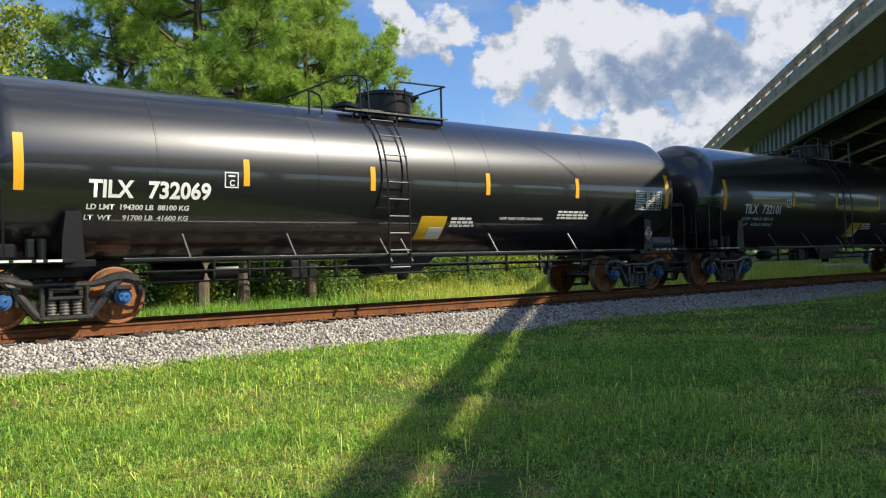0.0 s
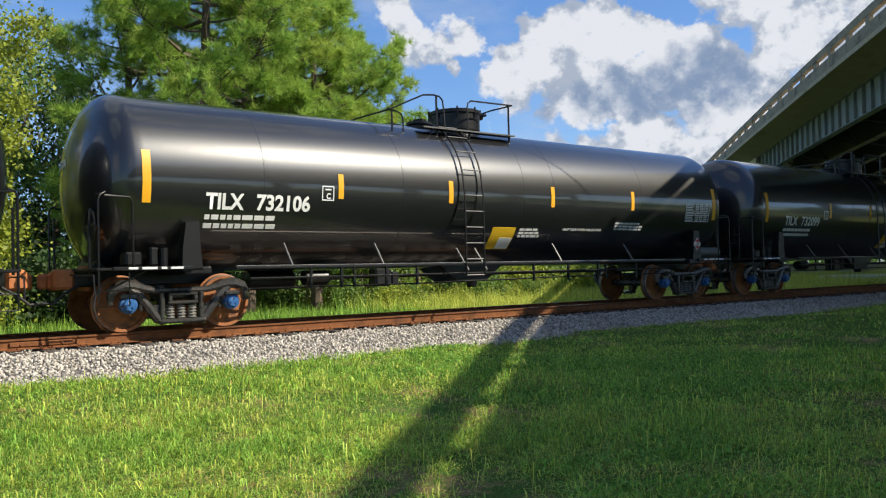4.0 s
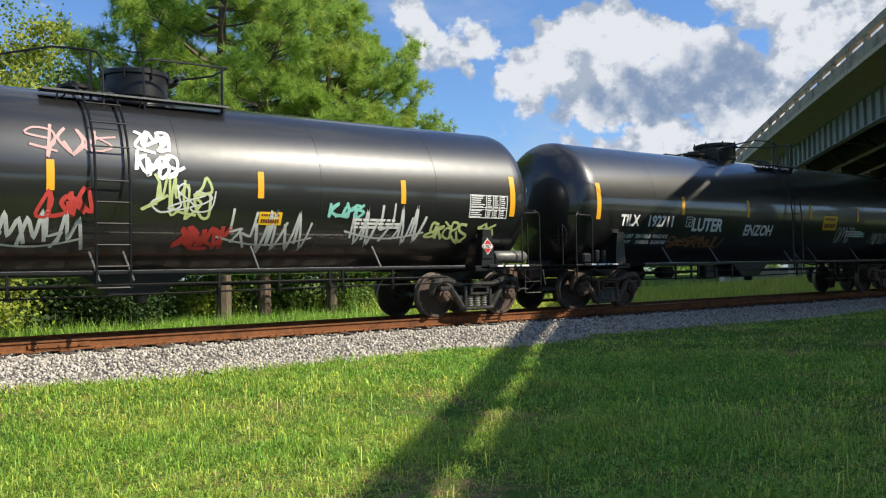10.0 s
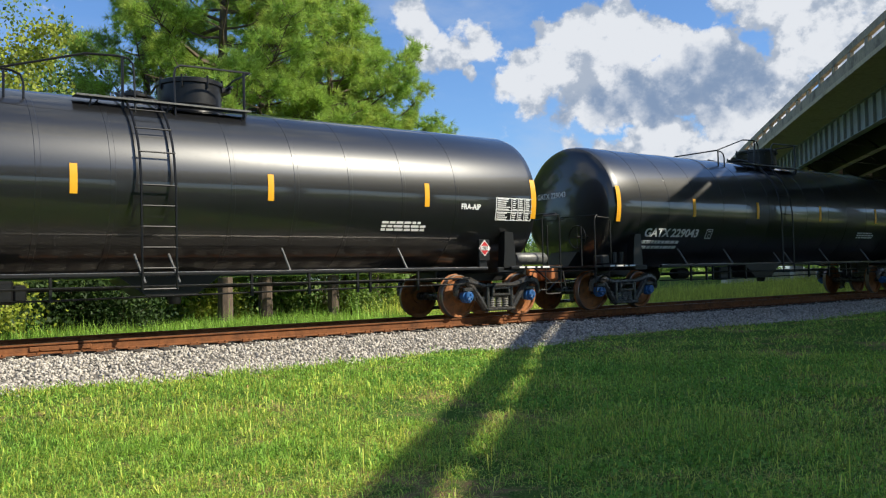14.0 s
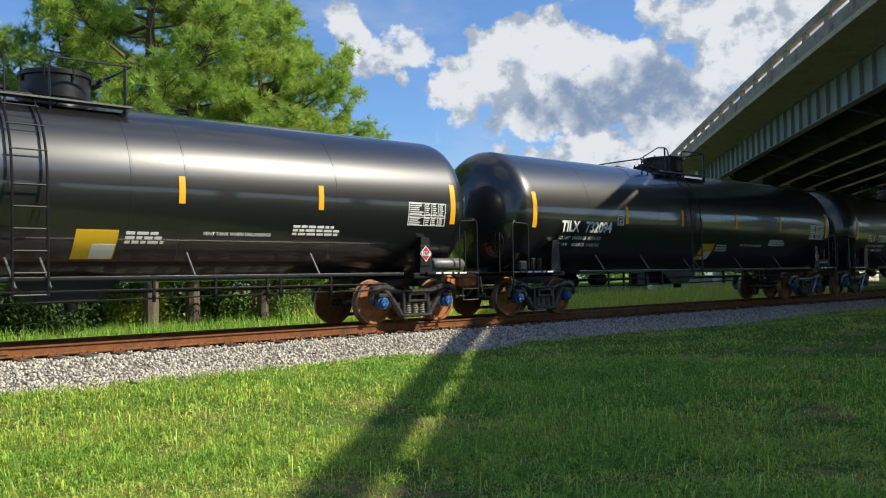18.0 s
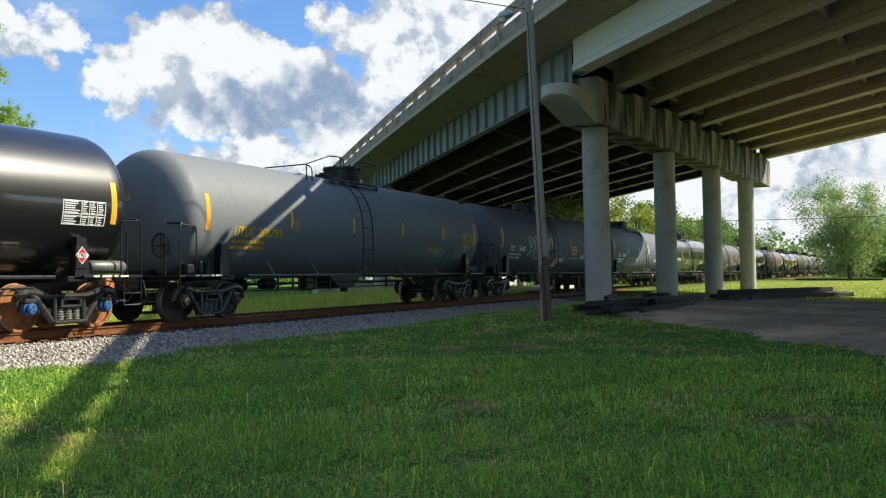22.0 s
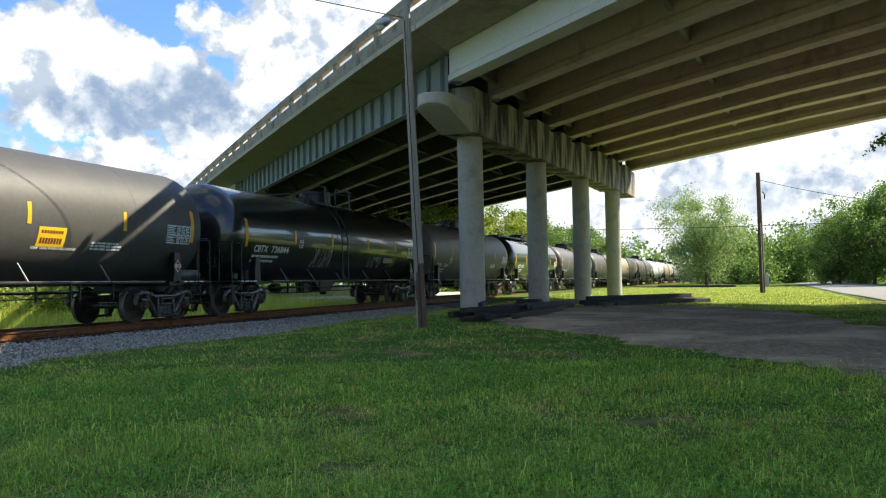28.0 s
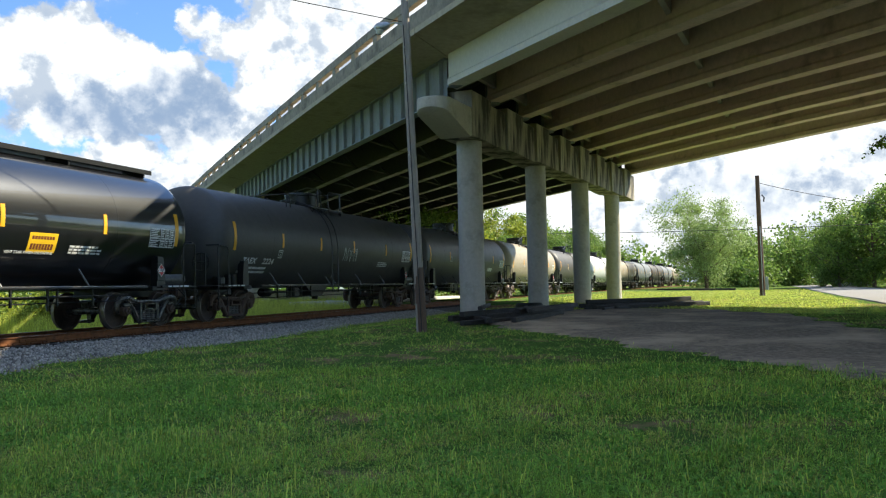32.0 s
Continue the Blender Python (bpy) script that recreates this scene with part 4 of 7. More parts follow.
def scrawl(x0, x1, v, h, seed, w=0.045, loops=6):
    """A looping painted scrawl between x0 and x1."""
    rnd = random.Random(seed)
    s = Shape()
    n = loops * 2
    for k in range(n):
        cx = x0 + (x1 - x0) * (k + 0.5) / n
        wd = (x1 - x0) / n * 0.62
        ph, tw = rnd.uniform(0, 6.3), rnd.choice((1, 2, 2, 3))
        sp = rnd.uniform(0.6, 1.0)
        pts = []
        for i in range(26):
            t = i / 25
            pts.append((cx + wd * math.cos(ph + t * 5.2 * sp) * (1 - 0.25 * t) + (t - 0.5) * wd * 0.6,
                        v + h / 2 * math.sin(ph * 1.7 + t * 2.4 * tw) * rnd.uniform(0.97, 1.03)))
        s.add(*ribbon(pts, w * rnd.uniform(0.45, 0.85)))
    return s


def hand_tag(x0, x1, v, h, seed, w, count, spikes=False):
    """Bent letter-like strokes side by side; with spikes, long thin points up and down and a sweep below."""
    rnd = random.Random(seed + 5)
    forms = [[(0.9, 0.85), (0.45, 1.0), (0.1, 0.72), (0.5, 0.5), (0.9, 0.25), (0.45, 0.0), (0.0, 0.15)], [(0.15, 1.0), (0.1, 0.5), (0.05, 0.05), (0.5, 0.0), (0.95, 0.12)],
             [(0.5, 0.7), (0.1, 0.45), (0.3, 0.05), (0.8, 0.2), (0.75, 0.65), (0.4, 0.72)], [(0.0, 0.0), (0.1, 0.95), (0.45, 0.35), (0.8, 1.0), (0.95, 0.0)],
             [(0.05, 0.5), (0.85, 0.55), (0.7, 0.95), (0.2, 0.85), (0.1, 0.3), (0.5, 0.0), (0.95, 0.15)], [(0.1, 1.0), (0.12, 0.0), (0.14, 0.5), (0.8, 0.95), (0.3, 0.5), (0.9, 0.0)],
             [(0.1, 0.0), (0.1, 1.0), (0.75, 0.9), (0.7, 0.55), (0.15, 0.5), (0.9, -0.1)]]
    thorns = [[(0.0, 0.1), (0.25, 1.1), (0.4, 0.2), (0.75, 0.9), (1.0, -0.1)], [(0.3, 1.25), (0.35, 0.3), (0.9, 0.45), (0.5, -0.2)], [(0.1, 0.8), (0.5, -0.3), (0.8, 1.2), (0.85, 0.0)]]
    s = Shape()
    step = (x1 - x0) / count
    for i in range(count):
        form = rnd.choice(thorns if spikes else forms)
        if rnd.random() < 0.5:
            form = [(1.0 - p, q) for p, q in form]
        if not spikes:
            form = [(p + rnd.uniform(-0.22, 0.22), q + rnd.uniform(-0.16, 0.16)) for p, q in form] + [(rnd.uniform(0, 1.6), rnd.uniform(-0.2, 1.1))]
        lean, tall, drop = rnd.uniform(-0.1, 0.2), rnd.uniform(0.8, 1.15), rnd.uniform(-0.12, 0.12)
        knots = [Vector((x0 + step * (i + p * 1.35 + lean * q), v + h * ((q - 0.5) * tall + drop))) for p, q in form]
        pts = []
        for j in range(len(knots) - 1):
            a, b, c, d = knots[max(j - 1, 0)], knots[j], knots[j + 1], knots[min(j + 2, len(knots) - 1)]
            m = 0.12 if spikes else 0.5
            for t in (0.0, 0.25, 0.5, 0.75):
                pts.append((b * (2 * t ** 3 - 3 * t * t + 1) + (c - a) * m * (t ** 3 - 2 * t * t + t) + c * (3 * t * t - 2 * t ** 3) + (d - b) * m * (t ** 3 - t * t))[:])
        pts.append(knots[-1][:])
        s.add(*ribbon(pts, w * rnd.uniform(0.75, 1.1)))
    if spikes:
        s.add(*ribbon([(x0 - 0.1 + (x1 - x0 + 0.2) * i / 14, v - h * (0.25 + 0.3 * math.sin(math.pi * i / 14))) for i in range(15)], w * 0.7))
    return s


def block_tag(x0, x1, v, h, seed, w, count):
    """Bold strokes like block letters stacked down a slope from (x0, v + h/2) to (x1, v - h/2)."""
    forms = [[(0, 0), (0.1, 1), (0.45, 0.4), (0.8, 1), (0.9, 0)], [(0.85, 0.9), (0.4, 1), (0.1, 0.6), (0.15, 0.2), (0.5, 0), (0.9, 0.15)],
             [(0.9, 1), (0.1, 0.95), (0.1, 0.5), (0.75, 0.52), (0.1, 0.5), (0.1, 0.05), (0.9, 0)], [(0.1, 0), (0.15, 1), (0.8, 0.05), (0.85, 1)]]
    s = Shape()
    n = -count
    dx, dv = (x1 - x0) / n, -h / n
    ln = math.hypot(dx, dv)
    ux, uv = dx / ln, dv / ln
    for i in range(n):
        for (a, b), (c, d) in zip(forms[i % 4][:-1], forms[i % 4][1:]):
            pts = [(x0 + dx * i + (p * ux - q * uv * 1.3 * 0.7) * ln * 0.9, v + h / 2 + dv * i + (p * uv + q * ux * 1.3 * 0.7) * ln * 0.9) for p, q in ((a, b), (c, d))]
            s.add(*ribbon(pts, w, 0.010 + 0.0004 * (i % 3)))
    return s


def side_frame_shape():
    """Cast frame: hooded ends over the bearings, sloping ribs down to the spring seat, open windows between."""
    s = Shape()
    y = -1.05

    def rib(pts, r):
        s.tube([(x, y, z) for x, z in pts], r, 8)
    top = [(-1.17, 0.47), (-1.165, 0.62), (-1.10, 0.725), (-0.96, 0.775), (-0.80, 0.77), (-0.62, 0.72), (-0.42, 0.675), (-0.2, 0.68)]
    rr = [0.05, 0.072, 0.092, 0.10, 0.094, 0.072, 0.055, 0.05]
    rib(top + [(-x, z) for x, z in top[::-1]], rr + rr[::-1])
    for g in (-1, 1):
        rib([(g * 0.86, 0.735), (g * 0.70, 0.60), (g * 0.55, 0.40), (g * 0.40, 0.20), (g * 0.30, 0.15)], [0.07, 0.082, 0.078, 0.075, 0.06])
        rib([(g * 0.68, 0.66), (g * 0.68, 0.36)], [0.05, 0.035])
        s.box((g * 0.335, y, 0.42), (0.075, 0.17, 0.46), 0.02)
        s.box((g * 0.889, y, 0.60), (0.27, 0.2, 0.09), 0.02)
        s.prism([(g * 0.42, 0.24), (g * 0.56, 0.44), (g * 0.37, 0.44), (g * 0.37, 0.24)], y - 0.02, y + 0.02)
    s.box((0, y, 0.165), (0.80, 0.26, 0.075), 0.025)
    s.box((0, y, 0.475), (0.52, 0.25, 0.055), 0.015)
    s.box((0, y, 0.615), (0.50, 0.27, 0.05), 0.015)
    for x in (-0.22, 0.22):
        s.box((x, y, 0.545), (0.06, 0.25, 0.10), 0.01)
    return s


def spring_shape():
    prof = []
    for i in range(21):
        t = i / 20
        prof.append((0.072 + 0.016 * math.sin(t * 2 * math.pi * 5.0), 0.205 + t * 0.25))
    return Shape().lathe(prof, 8, "z")


def wheel_shape():
    prof = [(0.06, -0.10), (0.135, -0.10), (0.145, -0.045), (0.30, 0.0), (0.385, -0.015), (0.395, -0.062), (0.445, -0.066), (0.457, -0.055), (0.462, 0.045), (0.488, 0.06), (0.485, 0.075), (0.40, 0.075), (0.39, 0.02), (0.16, 0.04), (0.15, 0.09), (0.06, 0.09)]
    sl = [0, 0, 0, 0, 0, 0, 1, 1, 0, 0, 0, 0, 0, 0, 0]
    return Shape().lathe(prof, 32, "y", slots=sl)


def cap_shape():
    s = Shape().lathe([(0.0, -0.19), (0.085, -0.19), (0.10, -0.175), (0.104, -0.12), (0.138, -0.115), (0.142, 0.0), (0.11, 0.03)], 20, "y")
    for k in range(3):
        a = radians(120 * k + 20)
        s.lathe([(0.0, -0.21), (0.017, -0.21), (0.017, -0.18)], 6, "y", (0.05 * math.cos(a), 0, 0.05 * math.sin(a)))
    return s


NEW_STYLE = dict(wheel="wheel_rust", cap="cap_blue", frame="cast", coupler="coupler_rust")
OLD_STYLE = dict(wheel="wheel_dark", cap="cast_rust", frame="cast", coupler="cast_rust")
RUST_STYLE = dict(wheel="wheel_dark", cap="cast_rust", frame="cast_rust", coupler="cast_rust")
AXLES = []


def trucks(car, style):
    wheel = shared(("wheel", style["wheel"]), wheel_shape, [M[style["wheel"]], M["tread"]])
    cap = shared(("bearing_cap", style["cap"]), cap_shape, M[style["cap"]])
    frame_me = shared(("side_frame", style["frame"]), side_frame_shape, M[style["frame"]])
    coil = shared("coil_spring", spring_shape, M["spring"])
    bolster = shared(("bolster", style["frame"]), lambda: Shape().box((0, 0, 0.60), (0.42, 1.9, 0.16), 0.03).lathe([(0.0, 0.78), (0.2, 0.78), (0.2, 0.66)], 16, "z"), M[style["frame"]])
    shaft = shared("axle", lambda: Shape().lathe([(0.02, -1.02), (0.075, -1.02), (0.085, -0.8), (0.09, -0.6), (0.08, 0), (0.09, 0.6), (0.085, 0.8), (0.075, 1.02), (0.02, 1.02)], 16, "y"), M["cast"])
    for tx in (-TRUCK, TRUCK):
        for side in (0, 180):
            f = part("side_frame", frame_me, None, car, "cast steel truck side frame")
            f.matrix_basis = pose(tx, 0, 0, 0, 0, side)
            for dx in (-0.19, 0.0, 0.19) if side == 0 else ():
                c = part("coil_spring", coil, None, f)
                c.location = (dx, -1.045, 0)
        b = part("bolster", bolster, None, car)
        b.location = (tx, 0, 0)
        for dx in (-0.889, 0.889):
            ax = part("axle", shaft, None, car)
            ax.location = (tx + dx, 0, 0.457)
            for side in (0, 180):
                w = part("wheel", wheel, None, ax, "rust-orange steel wheel with a polished rim" if style["wheel"] == "wheel_rust" else "dull brown steel wheel with a polished rim")
                w.matrix_basis = pose(0, -0.745 if side == 0 else 0.745, 0, 0, 0, side)
                k = part("bearing_cap", cap, None, ax, "blue bearing cap" if style["cap"] == "cap_blue" else "")
                k.matrix_basis = pose(0, -1.0 if side == 0 else 1.0, 0, 0, 0, side)
            AXLES.append((car, ax, tx + dx))


def rail_loop(pts, r=0.019):
    return Shape().tube(pts, r, 6)


def ladder_stringer(x):
    pts = [(x, -1.66, 0.78), (x, -1.66, 2.45)]
    for i in range(9):
        a = radians(180 - 4 - i * 9.4)
        pts.append((x, 1.64 * math.cos(a), TANK_Z + 1.66 * math.sin(a)))
    return Shape().tube(pts, 0.021, 6)


def fittings(car, kind, style):
    """All the ironwork of a car but the shell: sill, rails, ladder, platforms, manway."""
    F = M["fitting"]

    def put(name, key, make, mat=F, label=""):
        return part(name, shared((name, key), make, mat), None, car, label)
    put("side_rail", "near", lambda: Shape().box((0, -1.60, 1.03), (13.3, 0.07, 0.045), 0.01), F, "long black side rail with a bright worn top")
    put("side_rail", "far", lambda: Shape().box((0, 1.60, 1.03), (13.3, 0.07, 0.045), 0.01))
    put("rail_cap", "near", lambda: Shape().box((0, -1.605, 1.062), (13.3, 0.045, 0.014), 0.004), M["steel"], "bright worn steel strip")
    for i, x in enumerate((-5.48, -3.39, 1.83, 4.50)):
        for sg in (-1, 1):
            o = put("bracket", sg, lambda: Shape().tube([(-0.02, sg * 1.30, 1.46), (0.01, sg * 1.58, 1.04)], 0.022, 6), M["worn"] if sg < 0 else F)
            o.location = (x, 0, 0)
    # pipes and hangers below
    put("brake_pipe", 0, lambda: Shape().tube([(-6.2, -1.28, 0.84), (6.4, -1.28, 0.84)], 0.02, 6))
    put("brake_pipe", 1, lambda: Shape().tube([(-6.2, -1.22, 0.66), (-2.0, -1.22, 0.66), (2.0, -1.22, 0.70), (6.3, -1.22, 0.72)], 0.016, 6))
    put("brake_pipe", 2, lambda: Shape().tube([(-6.0, 0.6, 0.80), (6.0, 0.6, 0.80)], 0.022, 6))
    for x in (-4.9, -4.2, -3.9, -3.1, -2.3, 1.2, 2.4, 3.5, 3.8, 5.0):
        o = put("hanger", 0, lambda: Shape().box((0, -1.27, 0.84), (0.05, 0.05, 0.42), 0.006))
        o.location = (x, 0, 0)
    put("brake_cylinder", 0, lambda: Shape().lathe([(0.02, -0.32), (0.14, -0.32), (0.15, -0.28), (0.15, 0.2), (0.05, 0.24), (0.05, 0.6), (0.01, 0.6)], 14, "x", (-4.3, -0.5, 0.82)))
    put("air_reservoir", 0, lambda: Shape().lathe([(0.02, -0.55), (0.16, -0.52), (0.2, -0.45), (0.2, 0.45), (0.16, 0.52), (0.02, 0.55)], 14, "x", (-5.0, 0.2, 0.80)))
    put("end_reservoir", 0, lambda: Shape().lathe([(0.02, -0.50), (0.10, -0.48), (0.135, -0.42), (0.135, 0.42), (0.10, 0.48), (0.02, 0.50)], 16, "x", (8.25, -1.28, 1.24)), M["worn"], "grey cylindrical air tank on the end platform")
    put("control_valve", 0, lambda: Shape().box((-3.0, -0.9, 0.80), (0.42, 0.3, 0.36), 0.04).box((-2.7, -0.95, 0.78), (0.2, 0.2, 0.26), 0.03))
    put("outlet_skid", 0, lambda: Shape().prism([(-1.0, 1.04), (1.0, 1.04), (0.45, 0.66), (-0.45, 0.66)], -0.45, 0.45).lathe([(0.02, 0.52), (0.11, 0.52), (0.13, 0.60), (0.13, 0.7)], 12, "z", (0.1, -0.3, 0)), F, "bottom outlet skid")
    # ends: stub sill, saddle, platform, coupler, rails
    for g in (-1, 1):
        put("stub_sill", g, lambda: Shape().box((g * 7.75, 0, 0.92), (3.0, 0.62, 0.30), 0.02).prism([(g * 6.3, 1.02), (g * 8.9, 1.02), (g * 8.5, 1.42), (g * 6.5, 1.42)], -0.45, 0.45))
        for sg in (-1, 1):
            put("saddle_plate", (g, sg), lambda: Shape().prism([(g * 7.22, 1.0), (g * 7.60, 1.0), (g * 7.58, 1.40), (g * 7.52, 1.80), (g * 7.28, 1.82), (g * 7.26, 1.40)], sg * 1.30, sg * 1.50).box((g * 7.3, sg * 0.9, 1.0), (0.5, 1.2, 0.12), 0.02), F, "black bolster plate" if sg < 0 else "")
        put("end_platform", g, lambda: Shape().box((g * 8.75, 0, 1.04), (0.62, 3.05, 0.045), 0.01).box((g * 8.1, -1.52, 1.045), (1.4, 0.07, 0.06), 0.01).box((g * 8.1, 1.52, 1.045), (1.4, 0.07, 0.06), 0.01), F, "end platform grating")
        put("platform_stencil", g, lambda: bar_row(g * 8.1 - 0.45, g * 8.1 + 0.45, -1.558, 1.05, 0.035), M["white"])
        put("coupler", (g, style["coupler"]), lambda: Shape().box((g * 9.02, 0, 0.86), (0.66, 0.17, 0.20), 0.03).box((g * 9.25, -0.22, 0.90), (0.34, 0.30, 0.34), 0.05).box((g * 9.30, 0.0, 0.87), (0.30, 0.26, 0.30), 0.05).box((g * 9.48, 0.09, 0.87), (0.22, 0.11, 0.26), 0.04).box((g * 8.82, 0, 0.9), (0.12, 0.5, 0.42), 0.03), M[style["coupler"]], "rusty orange coupler" if style["coupler"] == "coupler_rust" else "rusty brown coupler")
        put("air_hose", g, lambda: Shape().tube([(g * 9.0, -0.32, 0.80), (g * 9.25, -0.34, 0.66), (g * 9.45, -0.33, 0.50), (g * 9.62, -0.30, 0.52)], 0.025, 6), M["wire"])
        put("uncoupling_lever", g, lambda: Shape().tube([(g * 9.25, 0.0, 1.02), (g * 9.12, -0.5, 0.95), (g * 9.10, -1.5, 0.95), (g * 9.10, -1.56, 0.62)], 0.014, 5))
        for sg in (-1, 1):
            y = sg * 1.50
            put("handrail", (g, sg, 0), lambda: rail_loop([(g * 9.02, y, 0.62), (g * 9.02, y, 2.12), (g * 8.99, y, 2.20), (g * 8.90, y * 0.99, 2.24), (g * 8.90, y * 0.2, 2.26)], 0.021))
            put("handrail", (g, sg, 1), lambda: rail_loop([(g * 8.45, y, 1.06), (g * 8.45, y, 2.10), (g * 8.50, y, 2.18), (g * 8.92, y, 2.20)], 0.019))
            put("grab_post", (g, sg), lambda: rail_loop([(g * 9.04, y * 0.72, 0.98), (g * 9.04, y * 0.72, 2.0)], 0.024))
            for k in range(2):
                put("sill_step", (g, sg, k), lambda: Shape().tube([(g * 8.52, y, 1.02), (g * 8.52, y, 0.46 + 0.24 * k), (g * 9.02, y, 0.46 + 0.24 * k), (g * 9.02, y, 1.02)], 0.013, 5), F)
            put("diagonal_brace", (g, sg), lambda: Shape().tube([(g * 8.2, y * 0.98, 1.02), (g * 8.85, y * 0.9, 0.70)], 0.02, 5))
        if g < 0:
            put("brake_gear", 0, lambda: Shape().box((-8.35, -1.1, 1.20), (0.30, 0.32, 0.24), 0.04).box((-8.0, -1.2, 1.24), (0.16, 0.18, 0.30), 0.03).lathe([(0.0, -0.1), (0.07, -0.1), (0.08, 0.2), (0.0, 0.2)], 10, "z", (-7.85, -1.3, 1.18)), F, "hand brake gear")
            put("brake_wheel", 0, lambda: Shape().tube([(-8.98, -0.9 + 0.27 * math.cos(radians(a)), 1.75 + 0.27 * math.sin(radians(a))) for a in range(0, 360, 24)], 0.018, 6, closed=True)
                .tube([(-8.98, -1.17, 1.75), (-8.98, -0.63, 1.75)], 0.014, 5).tube([(-8.98, -0.9, 1.48), (-8.98, -0.9, 2.02)], 0.014, 5).tube([(-8.98, -0.9, 1.75), (-8.6, -0.9, 1.75)], 0.03, 6))
    # ladder
    lx = {"gatx": (-0.95, -0.36), "cbtx": (-1.05, -0.50), "old": (0.34, 0.86)}.get(kind, (-1.25, -0.72))
    put("ladder_stringer", (lx[0],), lambda: ladder_stringer(lx[0]))
    put("ladder_stringer", (lx[1],), lambda: ladder_stringer(lx[1]))
    for i in range(10):
        if i < 6:
            y, z = -1.66, 0.80 + 0.33 * i
        else:
            a = radians(180 - 16 - (i - 6) * 15)
            y, z = 1.66 * math.cos(a), TANK_Z + 1.68 * math.sin(a)
        put("rung", (i, lx[0]), lambda: Shape().tube([(lx[0] - 0.02, y, z), (lx[1] + 0.02, y, z)], 0.013, 5), F)
    for x in lx:
        put("ladder_stay", (x,), lambda: Shape().tube([(x - 0.04, -1.38, 1.36), (x + 0.04, -1.68, 0.90)], 0.022, 6), M["worn"])
    manway(car, kind, put)


def bar_row(x0, x1, y, z, h):
    s = Shape()
    x, i = x0, 0
    while x < x1:
        w = (0.16, 0.26, 0.10, 0.22)[i % 4]
        s.box((x + w / 2, y, z), (w, 0.004, h))
        x, i = x + w + 0.07, i + 1
    return s


# along the car: left end of the railing, its bend by the ladder, the second bend, right end, middle of the housing
MANWAY = {"tilx": (-2.67, -1.16, -0.45, 0.98, -0.05), "gatx": (-2.97, -0.80, -0.08, 1.40, 0.57), "cbtx": (-2.90, -0.70, 0.0, 1.60, 0.15), "old": (-2.30, 0.90, 1.55, 1.85, -1.0),
          "smooth": (-3.40, -0.80, -0.10, 0.65, -0.75), "taex": (-3.50, -0.60, 0.10, 1.40, -0.40)}


def manway(car, kind, put):
    F = M["fitting"]
    top = TANK_Z + TANK_R
    left, bend, second, right, mx = MANWAY[kind]
    put("manway_housing", kind, lambda: Shape().lathe([(0.57, top - 0.16), (0.57, top - 0.02), (0.60, top), (0.60, top + 0.36), (0.63, top + 0.38), (0.63, top + 0.45), (0.58, top + 0.47), (0.02, top + 0.50)], 28, "z", (mx, 0, 0)), F, "round black manway housing with a lid")
    put("hinge", kind, lambda: Shape().box((mx + 0.66, 0, top + 0.38), (0.24, 0.36, 0.10), 0.02).tube([(mx + 0.74, -0.3, top + 0.42), (mx + 0.74, 0.3, top + 0.42)], 0.035, 6).tube([(mx + 0.60, -0.12, top + 0.50), (mx + 0.60, 0.12, top + 0.50)], 0.03, 6))
    for k in range(8):
        a = radians(45 * k + 10)
        put("lid_bolt", (kind, k), lambda: Shape().tube([(mx + 0.62 * math.cos(a), 0.62 * math.sin(a), top + 0.28), (mx + 0.62 * math.cos(a), 0.62 * math.sin(a), top + 0.50)], 0.022, 5))
    vx = mx - 1.08
    put("relief_valve", kind, lambda: Shape().lathe([(0.24, top - 0.08), (0.24, top + 0.06), (0.31, top + 0.08), (0.31, top + 0.13), (0.16, top + 0.15), (0.16, top + 0.20), (0.02, top + 0.21)], 18, "z", (vx, 0, 0)))
    for k in range(6):
        a = radians(60 * k)
        put("valve_bolt", (kind, k), lambda: Shape().tube([(vx + 0.27 * math.cos(a), 0.27 * math.sin(a), top + 0.06), (vx + 0.27 * math.cos(a), 0.27 * math.sin(a), top + 0.19)], 0.02, 5))
    shell = TANK_Z + math.sqrt(TANK_R ** 2 - 0.92 ** 2)
    p0, p1 = max(left + 0.85, bend - 1.0), right - 0.02
    for sg in (-1, 1):
        y = sg * 0.86
        s = lambda: Shape().box(((p0 + p1) / 2, y, shell + 0.16), (p1 - p0, 0.26, 0.02), 0.005)
        put("platform", (kind, sg), s, F, "narrow grating platform")
        put("platform_edge", (kind, sg), lambda: Shape().box(((p0 + p1) / 2, y + sg * 0.14, shell + 0.155), (p1 - p0, 0.018, 0.035), 0.004), M["worn"], "worn grey edge of the platform" if sg < 0 else "")
        for q, x in enumerate((p0 + 0.25, (p0 + p1) / 2, p1 - 0.15)):
            put("platform_bracket", (kind, sg, q), lambda: Shape().tube([(x, sg * 0.98, shell + 0.13), (x - 0.04, sg * 0.95, shell - 0.06), (x + 0.16, sg * 0.78, shell + 0.13)], 0.016, 5))
    h, low = top + 0.57, top + 0.13
    y, foot = -0.90, shell - 0.02
    # railing: a cane at the left, a long rising rail that bends down by the ladder, then a loop to the right end
    put("platform_rail", (kind, 0), lambda: rail_loop([(left, y, low + 0.02), (left + 0.20, y, low), (left + 0.32, y, low - 0.05), (left + 0.37, y, low - 0.16), (left + 0.37, y, foot)]))
    put("rail_post", (kind, 0), lambda: rail_loop([(left + 0.07, y, low), (left + 0.07, y, foot)], 0.022))
